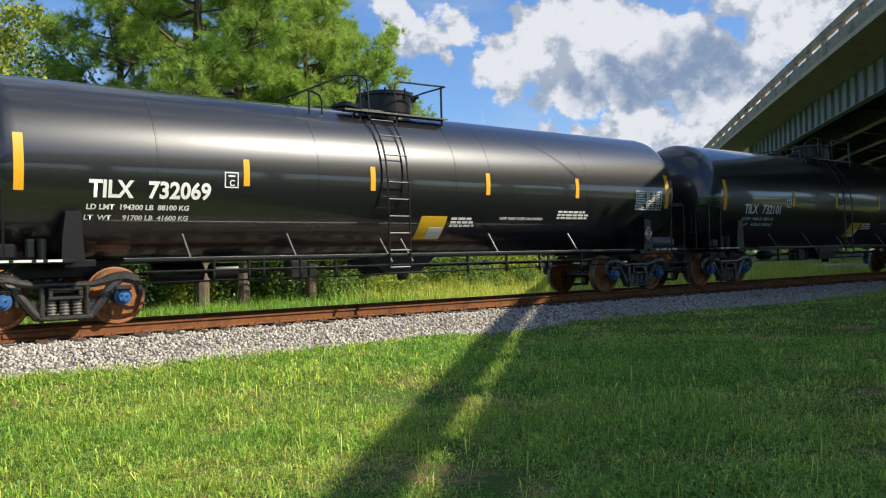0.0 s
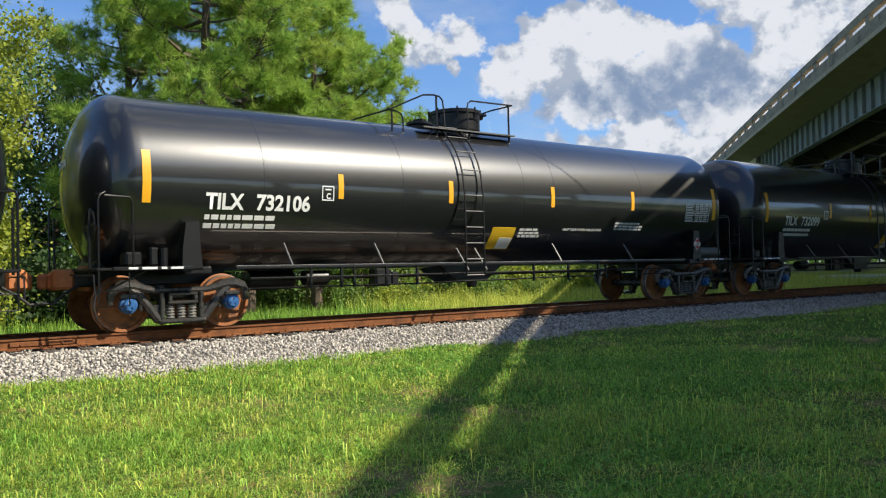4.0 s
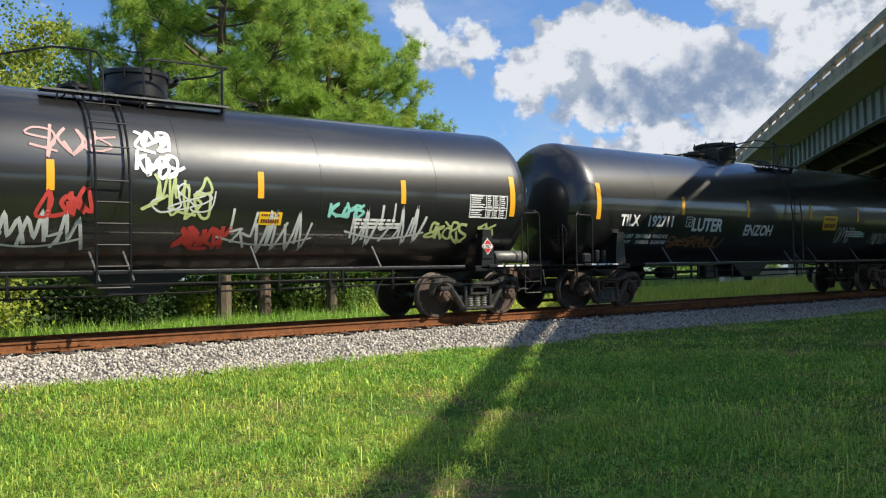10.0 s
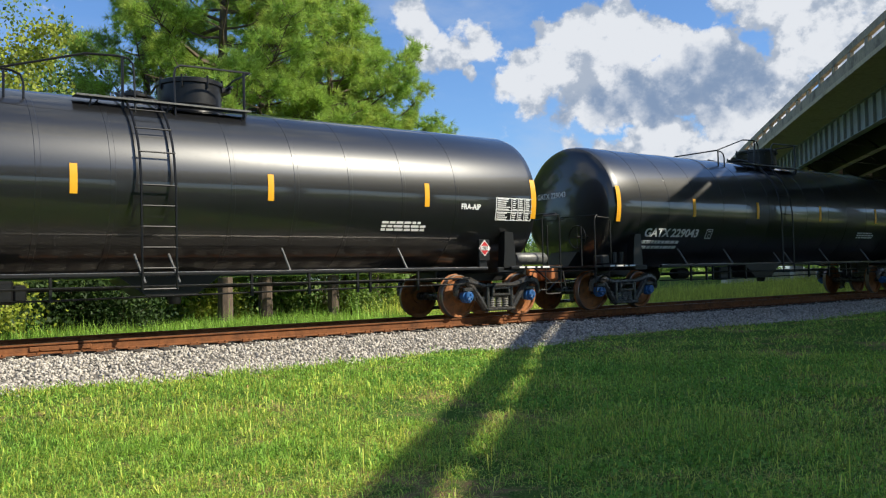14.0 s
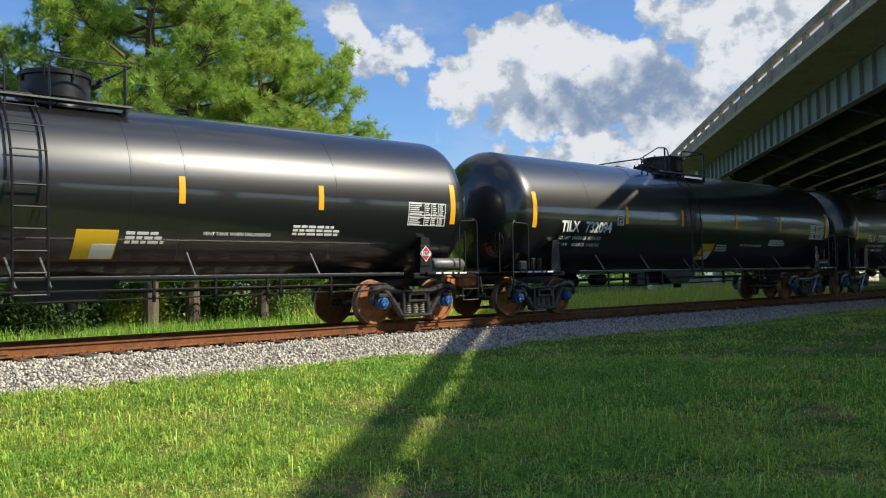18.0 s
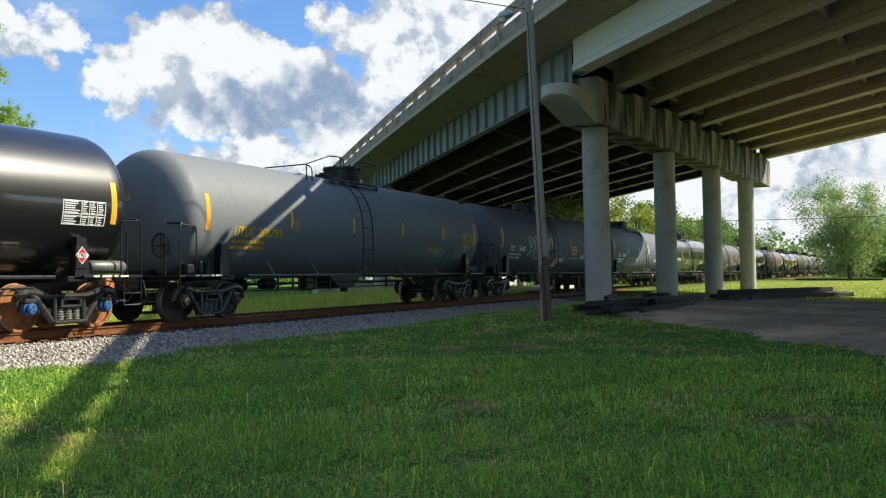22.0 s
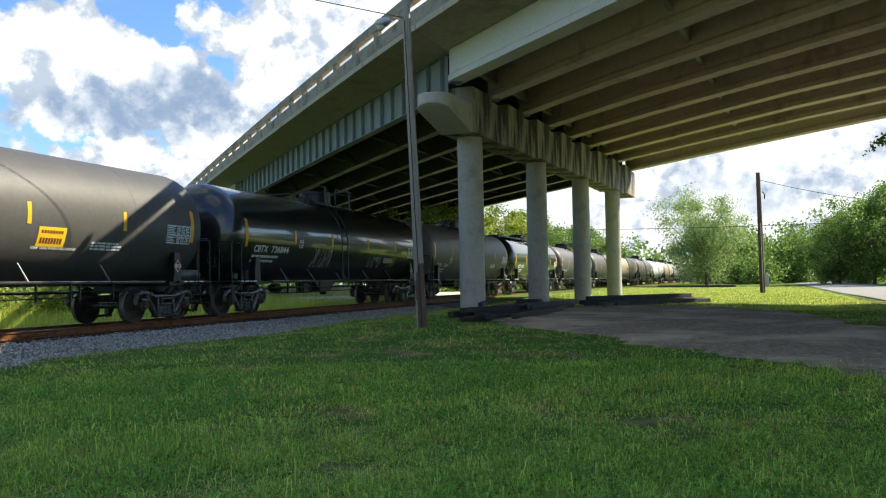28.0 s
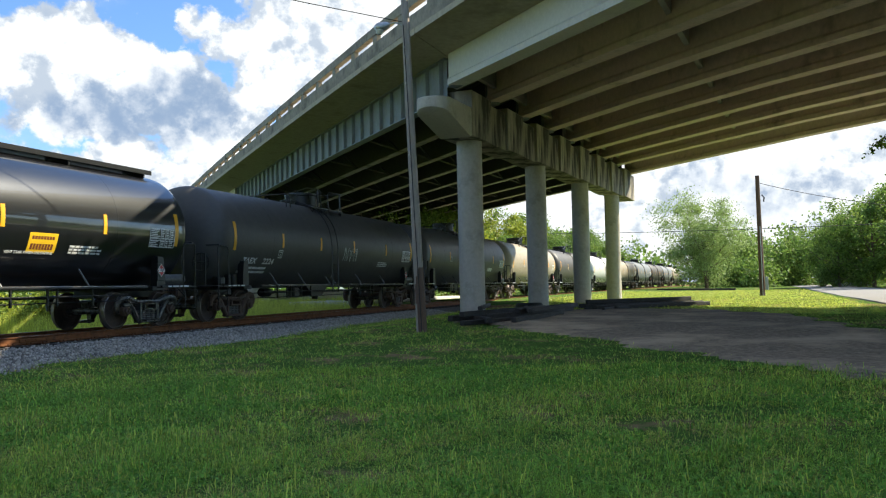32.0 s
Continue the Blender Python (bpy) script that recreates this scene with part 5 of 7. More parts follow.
    put("platform_rail", (kind, 1), lambda: rail_loop([(left, y, low + 0.02), (left + (bend - left) * 0.62, y, h - 0.03), (bend - 0.28, y, h), (bend - 0.10, y, h - 0.02), (bend - 0.02, y, h - 0.10), (bend, y, h - 0.22), (bend, y - 0.06, foot - 0.06)]))
    put("rail_post", (kind, 1), lambda: rail_loop([(bend - 0.20, y, h), (bend - 0.20, y, foot)], 0.026))
    put("platform_rail", (kind, 2), lambda: rail_loop([(second, y - 0.06, foot - 0.06), (second, y, h - 0.20), (second + 0.03, y, h - 0.08), (second + 0.12, y, h - 0.02), (right, y, h), (right, y * 0.2, h)]))
    put("rail_post", (kind, 2), lambda: rail_loop([(right - 0.12, y, h), (right - 0.12, y, foot - 0.04)], 0.026))
    put("platform_rail", (kind, 3), lambda: rail_loop([(right, y * 0.2, h), (mx + 0.78, 0.12, h - 0.10)]))
    put("platform_rail", (kind, 4), lambda: rail_loop([(left, y, low + 0.02), (left, 0.5, low + 0.02), (left, 0.88, low - 0.06), (left, 0.9, foot)]))
    put("platform_rail", (kind, 5), lambda: rail_loop([(vx - 0.35, 0.88, foot), (vx - 0.35, 0.88, top + 0.14), (vx - 0.30, 0.88, top + 0.21), (vx - 0.2, 0.88, top + 0.24), (second, 0.88, top + 0.20), (second, 0.88, foot)]))


def diamond_mesh(inner):
    s = Shape()
    h = 0.17 if not inner else 0.145
    y = -1.535 if not inner else -1.541
    s.prism([(-h, 0), (0, -h), (h, 0), (0, h)], y, y + 0.006)
    return s


SPEC = {
    "tilx": dict(stripes=(-8.22, -4.35, -1.54, 1.62, 4.60, 8.22), lead=-7.15, z=2.04, h=0.265, wm=0.92, wn=1.0, dn=0.98, box=-4.78, table=6.90, placard=7.38, label=-0.18),
    "cbtx": dict(stripes=(-8.15, -4.80, -1.71, 1.92, 5.12, 8.15), lead=-7.62, z=1.97, h=0.21, wm=1.17, wn=1.35, dn=1.17, box=-4.48, table=6.90, placard=7.38, label=-0.4),
    "gatx": dict(stripes=(-8.15, -5.05, -2.00, 1.48, 5.08, 8.15), lead=-7.00, z=1.77, h=0.215, wm=1.22, wn=1.30, dn=1.10, box=-4.36, box_up=-0.04, table=7.00, placard=6.64, label=-0.22),
    "smooth": dict(stripes=(-8.07, -4.60, -1.30, 1.90, 5.12, 8.07), lead=-7.05, z=2.02, h=0.235, wm=0.95, wn=1.02, dn=1.0, box=-4.55, table=6.90, placard=7.38, label=-0.4),
    "taex": dict(stripes=(-8.10, -4.96, -1.94, 1.18, 4.78, 8.10), lead=-7.41, z=1.74, h=0.19, wm=1.27, wn=1.36, dn=1.28, box=-5.2, table=6.90, placard=7.38, label=-0.4),
}

# what one car has at places of its own
OWN_SPEC = {"192711": dict(stripes=(-8.22, -4.86, -1.81, 1.62, 4.60, 8.22), lead=-7.36, z=1.98, dn=1.04, box=-4.68, box_up=0.0, loads=(0.14, -0.285, -0.425, 0.10, 1.05))}


def decals(car, mark, number, kind, ink="white", seed=0, loads=None, fit=(1.0, 0.0), low=0.0):
    k = dict(SPEC[kind], **OWN_SPEC.get(number, {}))
    for key in ("lead", "box", "table"):
        k[key] = k[key] * fit[0] + fit[1]
    k["stripes"] = [x * fit[0] + fit[1] for x in k["stripes"]]
    lead, z, h = k["lead"], k["z"] - low, k["h"]
    for i, x in enumerate(k["stripes"]):
        end = i in (0, 5)
        me = shared(("reflector", "end" if end else "mid"), (lambda: patch(-0.075, 0.075, -0.42, 0.44, n=8)) if end else (lambda: patch(-0.06, 0.06, -0.24, 0.22)), M["yellow"])
        o = part("reflector", me, None, car, "yellow reflective strip")
        o.location = (x, 0, 0)
    if mark:
        side_text(car, mark, lead, z, h, ink, k["wm"])
        side_text(car, number, lead + k["dn"], z, h, ink, k["wn"])
    if loads:
        right, first, second, size, wide = k.get("loads", (-0.03, -0.19, -0.35, 0.085, 1.12))
        side_text(car, loads[0], lead + right, z + first, size, ink, wide)
        side_text(car, loads[1], lead + right - 0.02, z + second, size, ink, wide)
    elif mark:
        tagged(part("small_writing", bars(2, lead, lead + 1.8, math.asin((z - 0.10 - TANK_Z) / TANK_R) * TANK_R, 0.085, 0.16, seed), M[ink], car), kind="stuff")
    vb = math.asin((z + k.get("box_up", 0.20) - TANK_Z) / TANK_R) * TANK_R
    s = Shape()
    bx = k["box"]
    for x0, x1, a, b in ((0, 0.27, 0.25, 0.27), (0, 0.27, 0.0, 0.02), (0, 0.02, 0.02, 0.25), (0.25, 0.27, 0.02, 0.25), (0.07, 0.20, 0.19, 0.215)):
        p = patch(bx + x0, bx + x1, vb + a, vb + b, n=1)
        s.add(p.v, p.f)
    part("plate_box", shared(("plate_box", kind, ink, bx), lambda: s, M[ink]), None, car)
    side_text(car, "C", bx + 0.09, z + k.get("box_up", 0.20) + 0.035, 0.10, ink, 1.0)
    if kind == "gatx":
        side_text(car, "FRA-AIP", 6.00, 2.26, 0.11, ink, 1.0)
    # loading table
    s = Shape()
    v0 = math.asin((2.06 - TANK_Z) / TANK_R) * TANK_R
    hh, x0 = 0.47, k["table"]
    x1 = x0 + 1.09
    cols = [x0, x0 + 0.46, x0 + 0.66, x0 + 0.86, x1 - 0.016]
    for c in cols:
        p = patch(c, c + 0.016, v0, v0 + hh, n=3)
        s.add(p.v, p.f)
    for j in (0, 4, 5, 11):
        vv = v0 + hh * j / 11
        p = patch(x0, x1, vv - 0.007, vv + 0.007, n=1)
        s.add(p.v, p.f)
    rnd = random.Random(7)
    for j in range(11):
        for i in range(4):
            if j == 4:
                continue
            a = cols[i] + 0.04
            b = a + (cols[i + 1] - a - 0.03) * rnd.uniform(0.6, 1.0)
            p = patch(a, b, v0 + hh * (j + 0.28) / 11, v0 + hh * (j + 0.74) / 11, 0.0085, n=1)
            s.add(p.v, p.f)
    tagged(part("loading_table", shared(("loading_table", ink, x0), lambda: s, M[ink]), None, car, "small white stencilled table"), kind="stuff")
    tagged(part("small_writing", shared(("rear_writing", ink), lambda: bars(3, 4.0, 5.2, -0.55, 0.045, 0.075, 3), M[ink]), None, car), kind="stuff")
    # placard on its holder
    px = k["placard"]
    o = part("placard_holder", shared("placard_holder", lambda: Shape().box((0, -1.50, 1.42), (0.30, 0.05, 0.44), 0.01).box((0, -1.44, 1.15), (0.22, 0.08, 0.3), 0.01), M["fitting"]), None, car)
    o.location = (px, 0, 0)
    p = part("placard", shared("placard", lambda: diamond_mesh(False), M["white"]), None, car, "red and white diamond hazard placard")
    p.location = (px, 0, 1.46)
    part("placard_field", shared("placard_field", lambda: diamond_mesh(True), M["red"]), None, p)
    part("number_field", shared("number_field", lambda: Shape().box((0, -1.546, 0), (0.23, 0.004, 0.085)), M["white"]), None, p)
    if "1987" not in SHARED:
        SHARED["1987"] = lettering("1987", 0.10, M["fitting"], lambda a, b: (a * 0.95 - 0.105, -1.550, b - 0.034), 1.0)
    part("number", SHARED["1987"], None, p)
    # writing on the leading head
    if mark:
        key = ("headtext", mark, number)
        SHARED[key] = lettering(mark + " " + number, 0.19, M[ink], lambda a, b: head_point(0.95 - a, 0.28 + b, 0.30 if kind == "gatx" else HEAD), 0.95)
        tagged(part("head_lettering", SHARED[key], None, car), kind="stuff")


def head_point(y, z, head=HEAD):
    r2 = min(0.999, (y * y + z * z) / TANK_R ** 2)
    return (-HALF + (0.17 if head < 0.6 else 0.0) - head * math.sqrt(1 - r2) - 0.008, y, TANK_Z + z)


def square_label(car, colour="placard_yellow", x=-0.5, z=1.58):
    v = math.asin((z - TANK_Z) / TANK_R) * TANK_R
    part("yellow_label", shared(("yellow_label", colour, x), lambda: patch(x, x + 0.72, v - 0.30, v + 0.28, 0.007, 0.0), M[colour]), None, car, "square yellow label with a pale corner")
    part("label_corner", shared(("label_corner", x), lambda: patch(x + 0.30, x + 0.70, v - 0.28, v + 0.02, 0.010), M["white"]), None, car)
    tagged(part("small_writing", shared(("label_writing", x), lambda: bars(3, x + 0.85, x + 1.6, v + 0.26, 0.05, 0.085, 11), M["white"]), None, car), kind="stuff")
    side_text(car, "VENT TANK WHEN UNLOADING", 2.1, z + 0.19, 0.06, "white", 1.1)


def banner(car, x, z, f=1.0):
    """A wide yellow safety label with two dark lines of writing."""
    v = math.asin((z - TANK_Z) / TANK_R) * TANK_R
    part("yellow_label", shared(("banner", x, z, f), lambda: patch(x, x + 0.86 * f, v - 0.22 * f, v + 0.22 * f, 0.007), M["placard_yellow"]), None, car, "wide yellow safety label")
    rows = Shape()
    for x0, x1, a, b in ((0.08, 0.78, 0.08, 0.15), (0.08, 0.78, -0.15, -0.02)):
        n = 8
        for i in range(n):
            q = patch(x + (x0 + (x1 - x0) * i / n) * f, x + (x0 + (x1 - x0) * (i + 0.75) / n) * f, v + a * f, v + b * f, 0.0095, n=1)
            rows.add(q.v, q.f)
    tagged(part("small_writing", rows, M["stencil_red"], car), kind="stuff")


RINGS = {"tilx": (-6.0, -2.8, 0.7, 1.7, 5.0), "gatx": (-7.24, -6.11, -4.98, -3.66, -2.53, -1.37, 0.74, 2.02, 3.21, 4.49, 5.89), "cbtx": (-5.4, -2.6, 0.4, 3.2, 6.0), "smooth": (-5.6, 0.0, 5.6)}


def top_walkway(car):
    """A walkway along the whole top, with end hoops."""
    top = TANK_Z + TANK_R
    for a, b in ((-9.85, -1.6), (1.7, 8.2)):
        part("walkway", Shape().box(((a + b) / 2, -0.30, top + 0.06), (b - a, 0.75, 0.05), 0.01).box(((a + b) / 2, -0.66, top + 0.04), (b - a, 0.04, 0.12), 0.005), M["fitting"], car, "black grating walkway along the tank top")
        for x in (a + 0.3, (a + b) / 2, b - 0.3):
            part("walkway_leg", Shape().box((x, -0.3, top - 0.04), (0.06, 0.7, 0.16), 0.005), M["fitting"], car)
    for x in (-9.75, -9.0):
        part("hoop", rail_loop([(x, -0.62, top + 0.05), (x, -0.62, top + 0.42), (x + 0.06, -0.62, top + 0.50), (x + 0.34, -0.62, top + 0.50), (x + 0.40, -0.62, top + 0.42), (x + 0.40, -0.62, top + 0.05)]), M["fitting"], car)
    part("end_ladder", rail_loop([(-9.22, -0.55, 1.1), (-9.22, -0.55, top - 0.7), (-9.05, -0.55, top - 0.25), (-8.9, -0.55, top + 0.06)]).tube([(-9.22, -0.12, 1.1), (-9.22, -0.12, top - 0.7), (-9.05, -0.12, top - 0.25), (-8.9, -0.12, top + 0.06)], 0.019, 6), M["fitting"], car, "black ladder up the tank head")
    for k in range(9):
        part("end_rung", Shape().tube([(-9.22, -0.57, 1.25 + 0.27 * k), (-9.22, -0.10, 1.25 + 0.27 * k)], 0.013, 5), M["fitting"], car)


def build_car(kind, paint, mark, number, style, label, ink="white", loads=None, square=True, seed=0, scrawls=(), top=None, walkway=False, fit=(1.0, 0.0), banners=(), low=0.0, words=()):
    car = thing("tank_car", label, "tank car", "freight train")
    part("tank", shared(("tank", kind, paint), lambda: tank_shape(RINGS.get(kind, RINGS["smooth"]), 0.005 if kind == "gatx" else 0.003, 0.04 if kind == "gatx" else 0.012, head=0.30 if kind == "gatx" else HEAD), M[paint], 18), None, car, "")
    trucks(car, style)
    fittings(car, top or kind, style)
    if walkway:
        top_walkway(car)
    decals(car, mark, number, kind, ink, loads=loads, seed=seed, fit=fit, low=low)
    for text, x, z, h, ink_name in words:
        side_text(car, text, x, z, h, ink_name, 1.0)
    if square:
        if kind == "gatx":
            part("yellow_label", shared("plain_label", lambda: patch(-0.14, 0.86, math.asin((1.22 - TANK_Z) / TANK_R) * TANK_R, math.asin((1.80 - TANK_Z) / TANK_R) * TANK_R, 0.007), M["placard_yellow"]), None, car, "plain yellow label")
        else:
            square_label(car, x=SPEC[kind]["label"])
    for spot in banners:
        banner(car, *spot)
    for k, (x0, x1, z, h, mat, w, loops) in enumerate(scrawls):
        v = math.asin(max(-0.98, min(0.98, (z - TANK_Z) / TANK_R))) * TANK_R
        if loops < 0:
            shape = block_tag(x0, x1, v, h, seed + k, w, loops)
        elif loops >= 50:
            shape = hand_tag(x0, x1, v, h, seed + k, w, loops % 50, loops >= 100)
        else:
            shape = scrawl(x0, x1, v, h, seed * 10 + k, w, loops)
        tagged(part("graffiti", shape, M[mat], car), "sprayed graffiti scrawl", kind="stuff")
    for ob in car.children:
        if ob.name.split(".")[0] in ("side_frame", "bolster", "axle"):
            continue
        ob.location.x *= CAR_FIT
        if ob.data.name not in FITTED:
            FITTED.add(ob.data.name)
            ob.data.transform(Matrix.Diagonal((CAR_FIT, 1, 1, 1)))
    return car


NEWBLACK = "glossy black tank car with yellow reflective strips and orange-rusted wheels"
CARS = [
    ("tilx", "black", "TILX", "732069", NEW_STYLE, NEWBLACK, dict(loads=("LD LMT  194300 LB  88100 KG", "LT  WT     91700 LB  41600 KG"))),
    ("tilx", "black", "TILX", "732101", NEW_STYLE, NEWBLACK, dict(loads=("LD LMT  194600 LB  88300 KG", "LT  WT     91400 LB  41400 KG"))),
    ("tilx", "black", "TILX", "732088", NEW_STYLE, NEWBLACK, {}),
    ("tilx", "black", "TILX", "732106", NEW_STYLE, NEWBLACK, {}),
    ("tilx", "black", "TILX", "732099", NEW_STYLE, NEWBLACK, {}),
    ("tilx", "black", "TILX", "732103", NEW_STYLE, NEWBLACK, dict(loads=("LD LMT  195200 LB  88500 KG", "LT  WT     90800 LB  41200 KG"))),
    ("tilx", "black", "TILX", "732070", NEW_STYLE, NEWBLACK, {}),
    ("cbtx", "black_worn", "CBTX", "737079", OLD_STYLE, "black tank car covered with teal, white and red graffiti", dict(square=False, loads=("LD LMT  195500 LB  88650 KG", "LT  WT     90500 LB  41050 KG"), scrawls=(
        (-8.25, -7.45, 2.80, 1.15, "paint_teal", 0.085, -4), (-4.6, -4.2, 1.8, 0.4, "paint_red", 0.07, 2), (-4.2, -3.0, 1.75, 0.5, "paint_white", 0.05, 54), (-6.8, -5.2, 1.55, 0.3, "paint_brown", 0.045, 4),
        (-2.07, -0.85, 3.05, 0.50, "paint_pink", 0.045, 54), (-1.98, -1.15, 2.10, 0.36, "paint_red", 0.07, 54), (-0.42, 0.22, 3.15, 0.34, "paint_bright", 0.065, 53), (-0.36, 0.32, 2.76, 0.34, "paint_bright", 0.065, 54),
        (-0.30, 0.92, 2.30, 0.55, "paint_lime", 0.05, 55), (-0.05, 0.85, 2.20, 0.45, "paint_white", 0.035, 53), (-2.75, -1.25, 1.70, 0.55, "paint_white", 0.06, 105), (0.40, 1.25, 1.60, 0.38, "paint_red", 0.085, 54),
        (1.25, 3.0, 1.74, 0.55, "paint_white", 0.055, 106), (3.35, 4.1, 2.12, 0.22, "paint_teal", 0.055, 54), (3.9, 5.65, 1.86, 0.5, "paint_white", 0.06, 106), (5.85, 6.85, 1.76, 0.34, "paint_lime", 0.06, 55), (7.2, 7.65, 1.78, 0.34, "paint_lime", 0.05, 52)), banners=((1.92, 1.94, 0.54),))),
    ("tilx", "black_worn", "TILX", "192711", RUST_STYLE, "dusty black tank car with white and teal graffiti and brown wheels", dict(square=False, top="old", loads=("LD LMT  206100LB  93450 KG", "LT  WT     79900LB  36250 KG"), banners=((2.4, 2.2),), words=(("LUTER", -4.40, 1.89, 0.335, "paint_bright"), ("ENZOH", -1.90, 1.80, 0.30, "paint_bright"), ("AWOL", 4.55, 1.80, 0.17, "paint_teal")), scrawls=(
        (-5.25, -3.0, 1.62, 0.28, "paint_brown", 0.055, 59), (3.4, 4.5, 1.85, 0.5, "paint_white", 0.045, 4), (5.7, 7.0, 1.75, 0.4, "paint_white", 0.04, 5)))),
    ("gatx", "black", "GATX", "229041", NEW_STYLE, "glossy black ribbed tank car with orange-rusted wheels", dict(loads=("LD LMT 194900 LB  88400 KG", "LT  WT      91100 LB  41300 KG"))),
    ("gatx", "black", "GATX", "229042", NEW_STYLE, "glossy black ribbed tank car with orange-rusted wheels", dict(square=False, loads=("LD LMT  194900 LB  88400 KG", "LT  WT     91100 LB  41300 KG"))),
    ("gatx", "black", "GATX", "229043", NEW_STYLE, "glossy black ribbed tank car with orange-rusted wheels", dict(square=False)),
    ("tilx", "black", "TILX", "732068", NEW_STYLE, NEWBLACK, {}),
    ("tilx", "black", "TILX", "732071", NEW_STYLE, NEWBLACK, {}),
    ("tilx", "black", "TILX", "732094", NEW_STYLE, NEWBLACK, dict(loads=("LD LMT  194700 LB  88300 KG", "LT  WT     91300 LB  41400 KG"))),
    ("tilx", "black", "TILX", "732091", NEW_STYLE, NEWBLACK, dict(loads=("LD LMT  194600 LB  88300 KG", "LT  WT     91400 LB  41400 KG"))),
    ("tilx", "black", "TILX", "732098", NEW_STYLE, NEWBLACK, {}),
    ("smooth", "grey", "UTLX", "206793", OLD_STYLE, "pale grey tank car with yellow stencilling", dict(ink="stencil_yellow", square=False, top="gatx", scrawls=((6.4, 7.6, 1.85, 0.55, "paint_white", 0.04, 5), (4.4, 5.6, 1.8, 0.3, "paint_teal", 0.05, 3)))),
    ("smooth", "blueblack", "TILX", "196481", OLD_STYLE, "matt blue-grey tank car with a large white outlined graffiti", dict(banners=((2.22, 2.20),), scrawls=((-4.6, -1.2, 2.25, 0.95, "paint_white", 0.05, 55), (-1.0, 1.2, 1.9, 0.5, "paint_white", 0.04, 54)))),
    ("smooth", "blueblack", "TILX", "196488", OLD_STYLE, "matt blue-grey tank car with white and yellow graffiti", dict(square=False, top="old", scrawls=((-3.6, 0.4, 1.75, 0.6, "paint_white", 0.045, 7), (-4.4, -3.7, 1.8, 0.6, "paint_yellow", 0.05, 3), (1.2, 1.6, 2.5, 0.9, "paint_white", 0.05, 3)))),
    ("cbtx", "black_gloss", "CBTX", "737204", OLD_STYLE, "glossy black tank car with small white graffiti", dict(square=False, scrawls=((-3.0, -1.0, 1.9, 0.4, "paint_white", 0.04, 5),))),
    ("smooth", "darkgrey", "TILX", "191906", OLD_STYLE, "dusty dark grey tank car with yellow labels", dict(top="gatx", banners=((2.22, 2.03),))),
    ("cbtx", "black_gloss", "CBTX", "736844", OLD_STYLE, "glossy black tank car with white graffiti scrawls", dict(square=False, scrawls=((-3.2, -1.6, 1.85, 0.7, "paint_white", 0.045, 5), (2.2, 3.6, 1.8, 0.45, "paint_white", 0.045, 4), (4.6, 5.4, 1.85, 0.5, "paint_yellow", 0.04, 4)))),
    ("taex", "taupe", "TAEX", "2214", RUST_STYLE, "dusty brown-grey tank car with worn lettering", dict(square=False)),
    ("smooth", "black_gloss", "SIOX", "31122", OLD_STYLE, "glossy black tank car with a full-length top walkway", dict(banners=((2.7, 2.0),), walkway=True, low=0.14)),
    ("taex", "darkgrey", "TAEX", "2224", RUST_STYLE, "dusty dark grey tank car with a small white scrawl", dict(square=False, scrawls=((0.2, 1.6, 2.2, 0.5, "paint_white", 0.04, 4),))),
    ("smooth", "darkgrey", "", "", RUST_STYLE, "dusty dark grey tank car", dict(square=False)),
    ("smooth", "tan", "", "", RUST_STYLE, "sun-faded tan tank car", dict(square=False)),
    ("smooth", "darkgrey", "", "", OLD_STYLE, "dusty dark grey tank car", dict(square=False)),
    ("smooth", "white_tank", "", "", OLD_STYLE, "dull white tank car", dict(square=False)),
    ("smooth", "tan", "", "", RUST_STYLE, "sun-faded tan tank car", dict(square=False)),
    ("smooth", "grey", "", "", OLD_STYLE, "pale grey tank car", dict(square=False)),
    ("smooth", "darkgrey", "", "", OLD_STYLE, "dusty dark grey tank car", dict(square=False)),
    ("smooth", "grey", "", "", RUST_STYLE, "pale grey tank car", dict(square=False)),
    ("smooth", "tan", "", "", RUST_STYLE, "sun-faded tan tank car", dict(square=False)),
    ("smooth", "grey", "", "", OLD_STYLE, "pale grey tank car", dict(square=False)),
]
TRAIN = []
for k, (kind, paint, mark, number, style, label, more) in enumerate(CARS):
    TRAIN.append(build_car(kind, paint, mark, number, style, label, seed=k + 1, **more))


UNEVEN = ((0.0, -0.03), (1.0, -0.36), (2.0, -0.20), (3.0, -0.10), (6.0, -0.02), (6.5, 0.0), (7.0, 0.22), (8.0, -0.10), (9.0, 0.0), (10.0, 0.14), (11.0, 0.08), (12.0, -0.19), (13.0, -0.08), (16.0, -0.17), (17.0, 0.187), (18.0, 0.24), (19.0, -0.29), (20.0, 0.10),
          (21.0, 0.16), (22.0, -0.30), (23.0, -0.28), (24.0, 0.05), (25.0, 0.08), (28.0, 0.15), (29.0, -0.15), (30.0, 0.03), (31.0, 0.13), (32.0, 0.03))


def car_place(k, t):
    """Metres along the track of the middle of car k at t seconds."""
    q = t - 15.0
    return 10.187 + 17.9726 * (k - 11) - 13.47775 * q - 0.01195 * q * q + 0.00023 * q ** 3 - float(np.interp(t, *zip(*UNEVEN)))


def car_pose(s):
    ax, ay, _ = track(s - TRUCK)
    bx, by, _ = track(s + TRUCK)
    return pose((ax + bx) / 2, (ay + by) / 2, RAIL_Z, 0, 0, math.degrees(math.atan2(by - ay, bx - ax)))


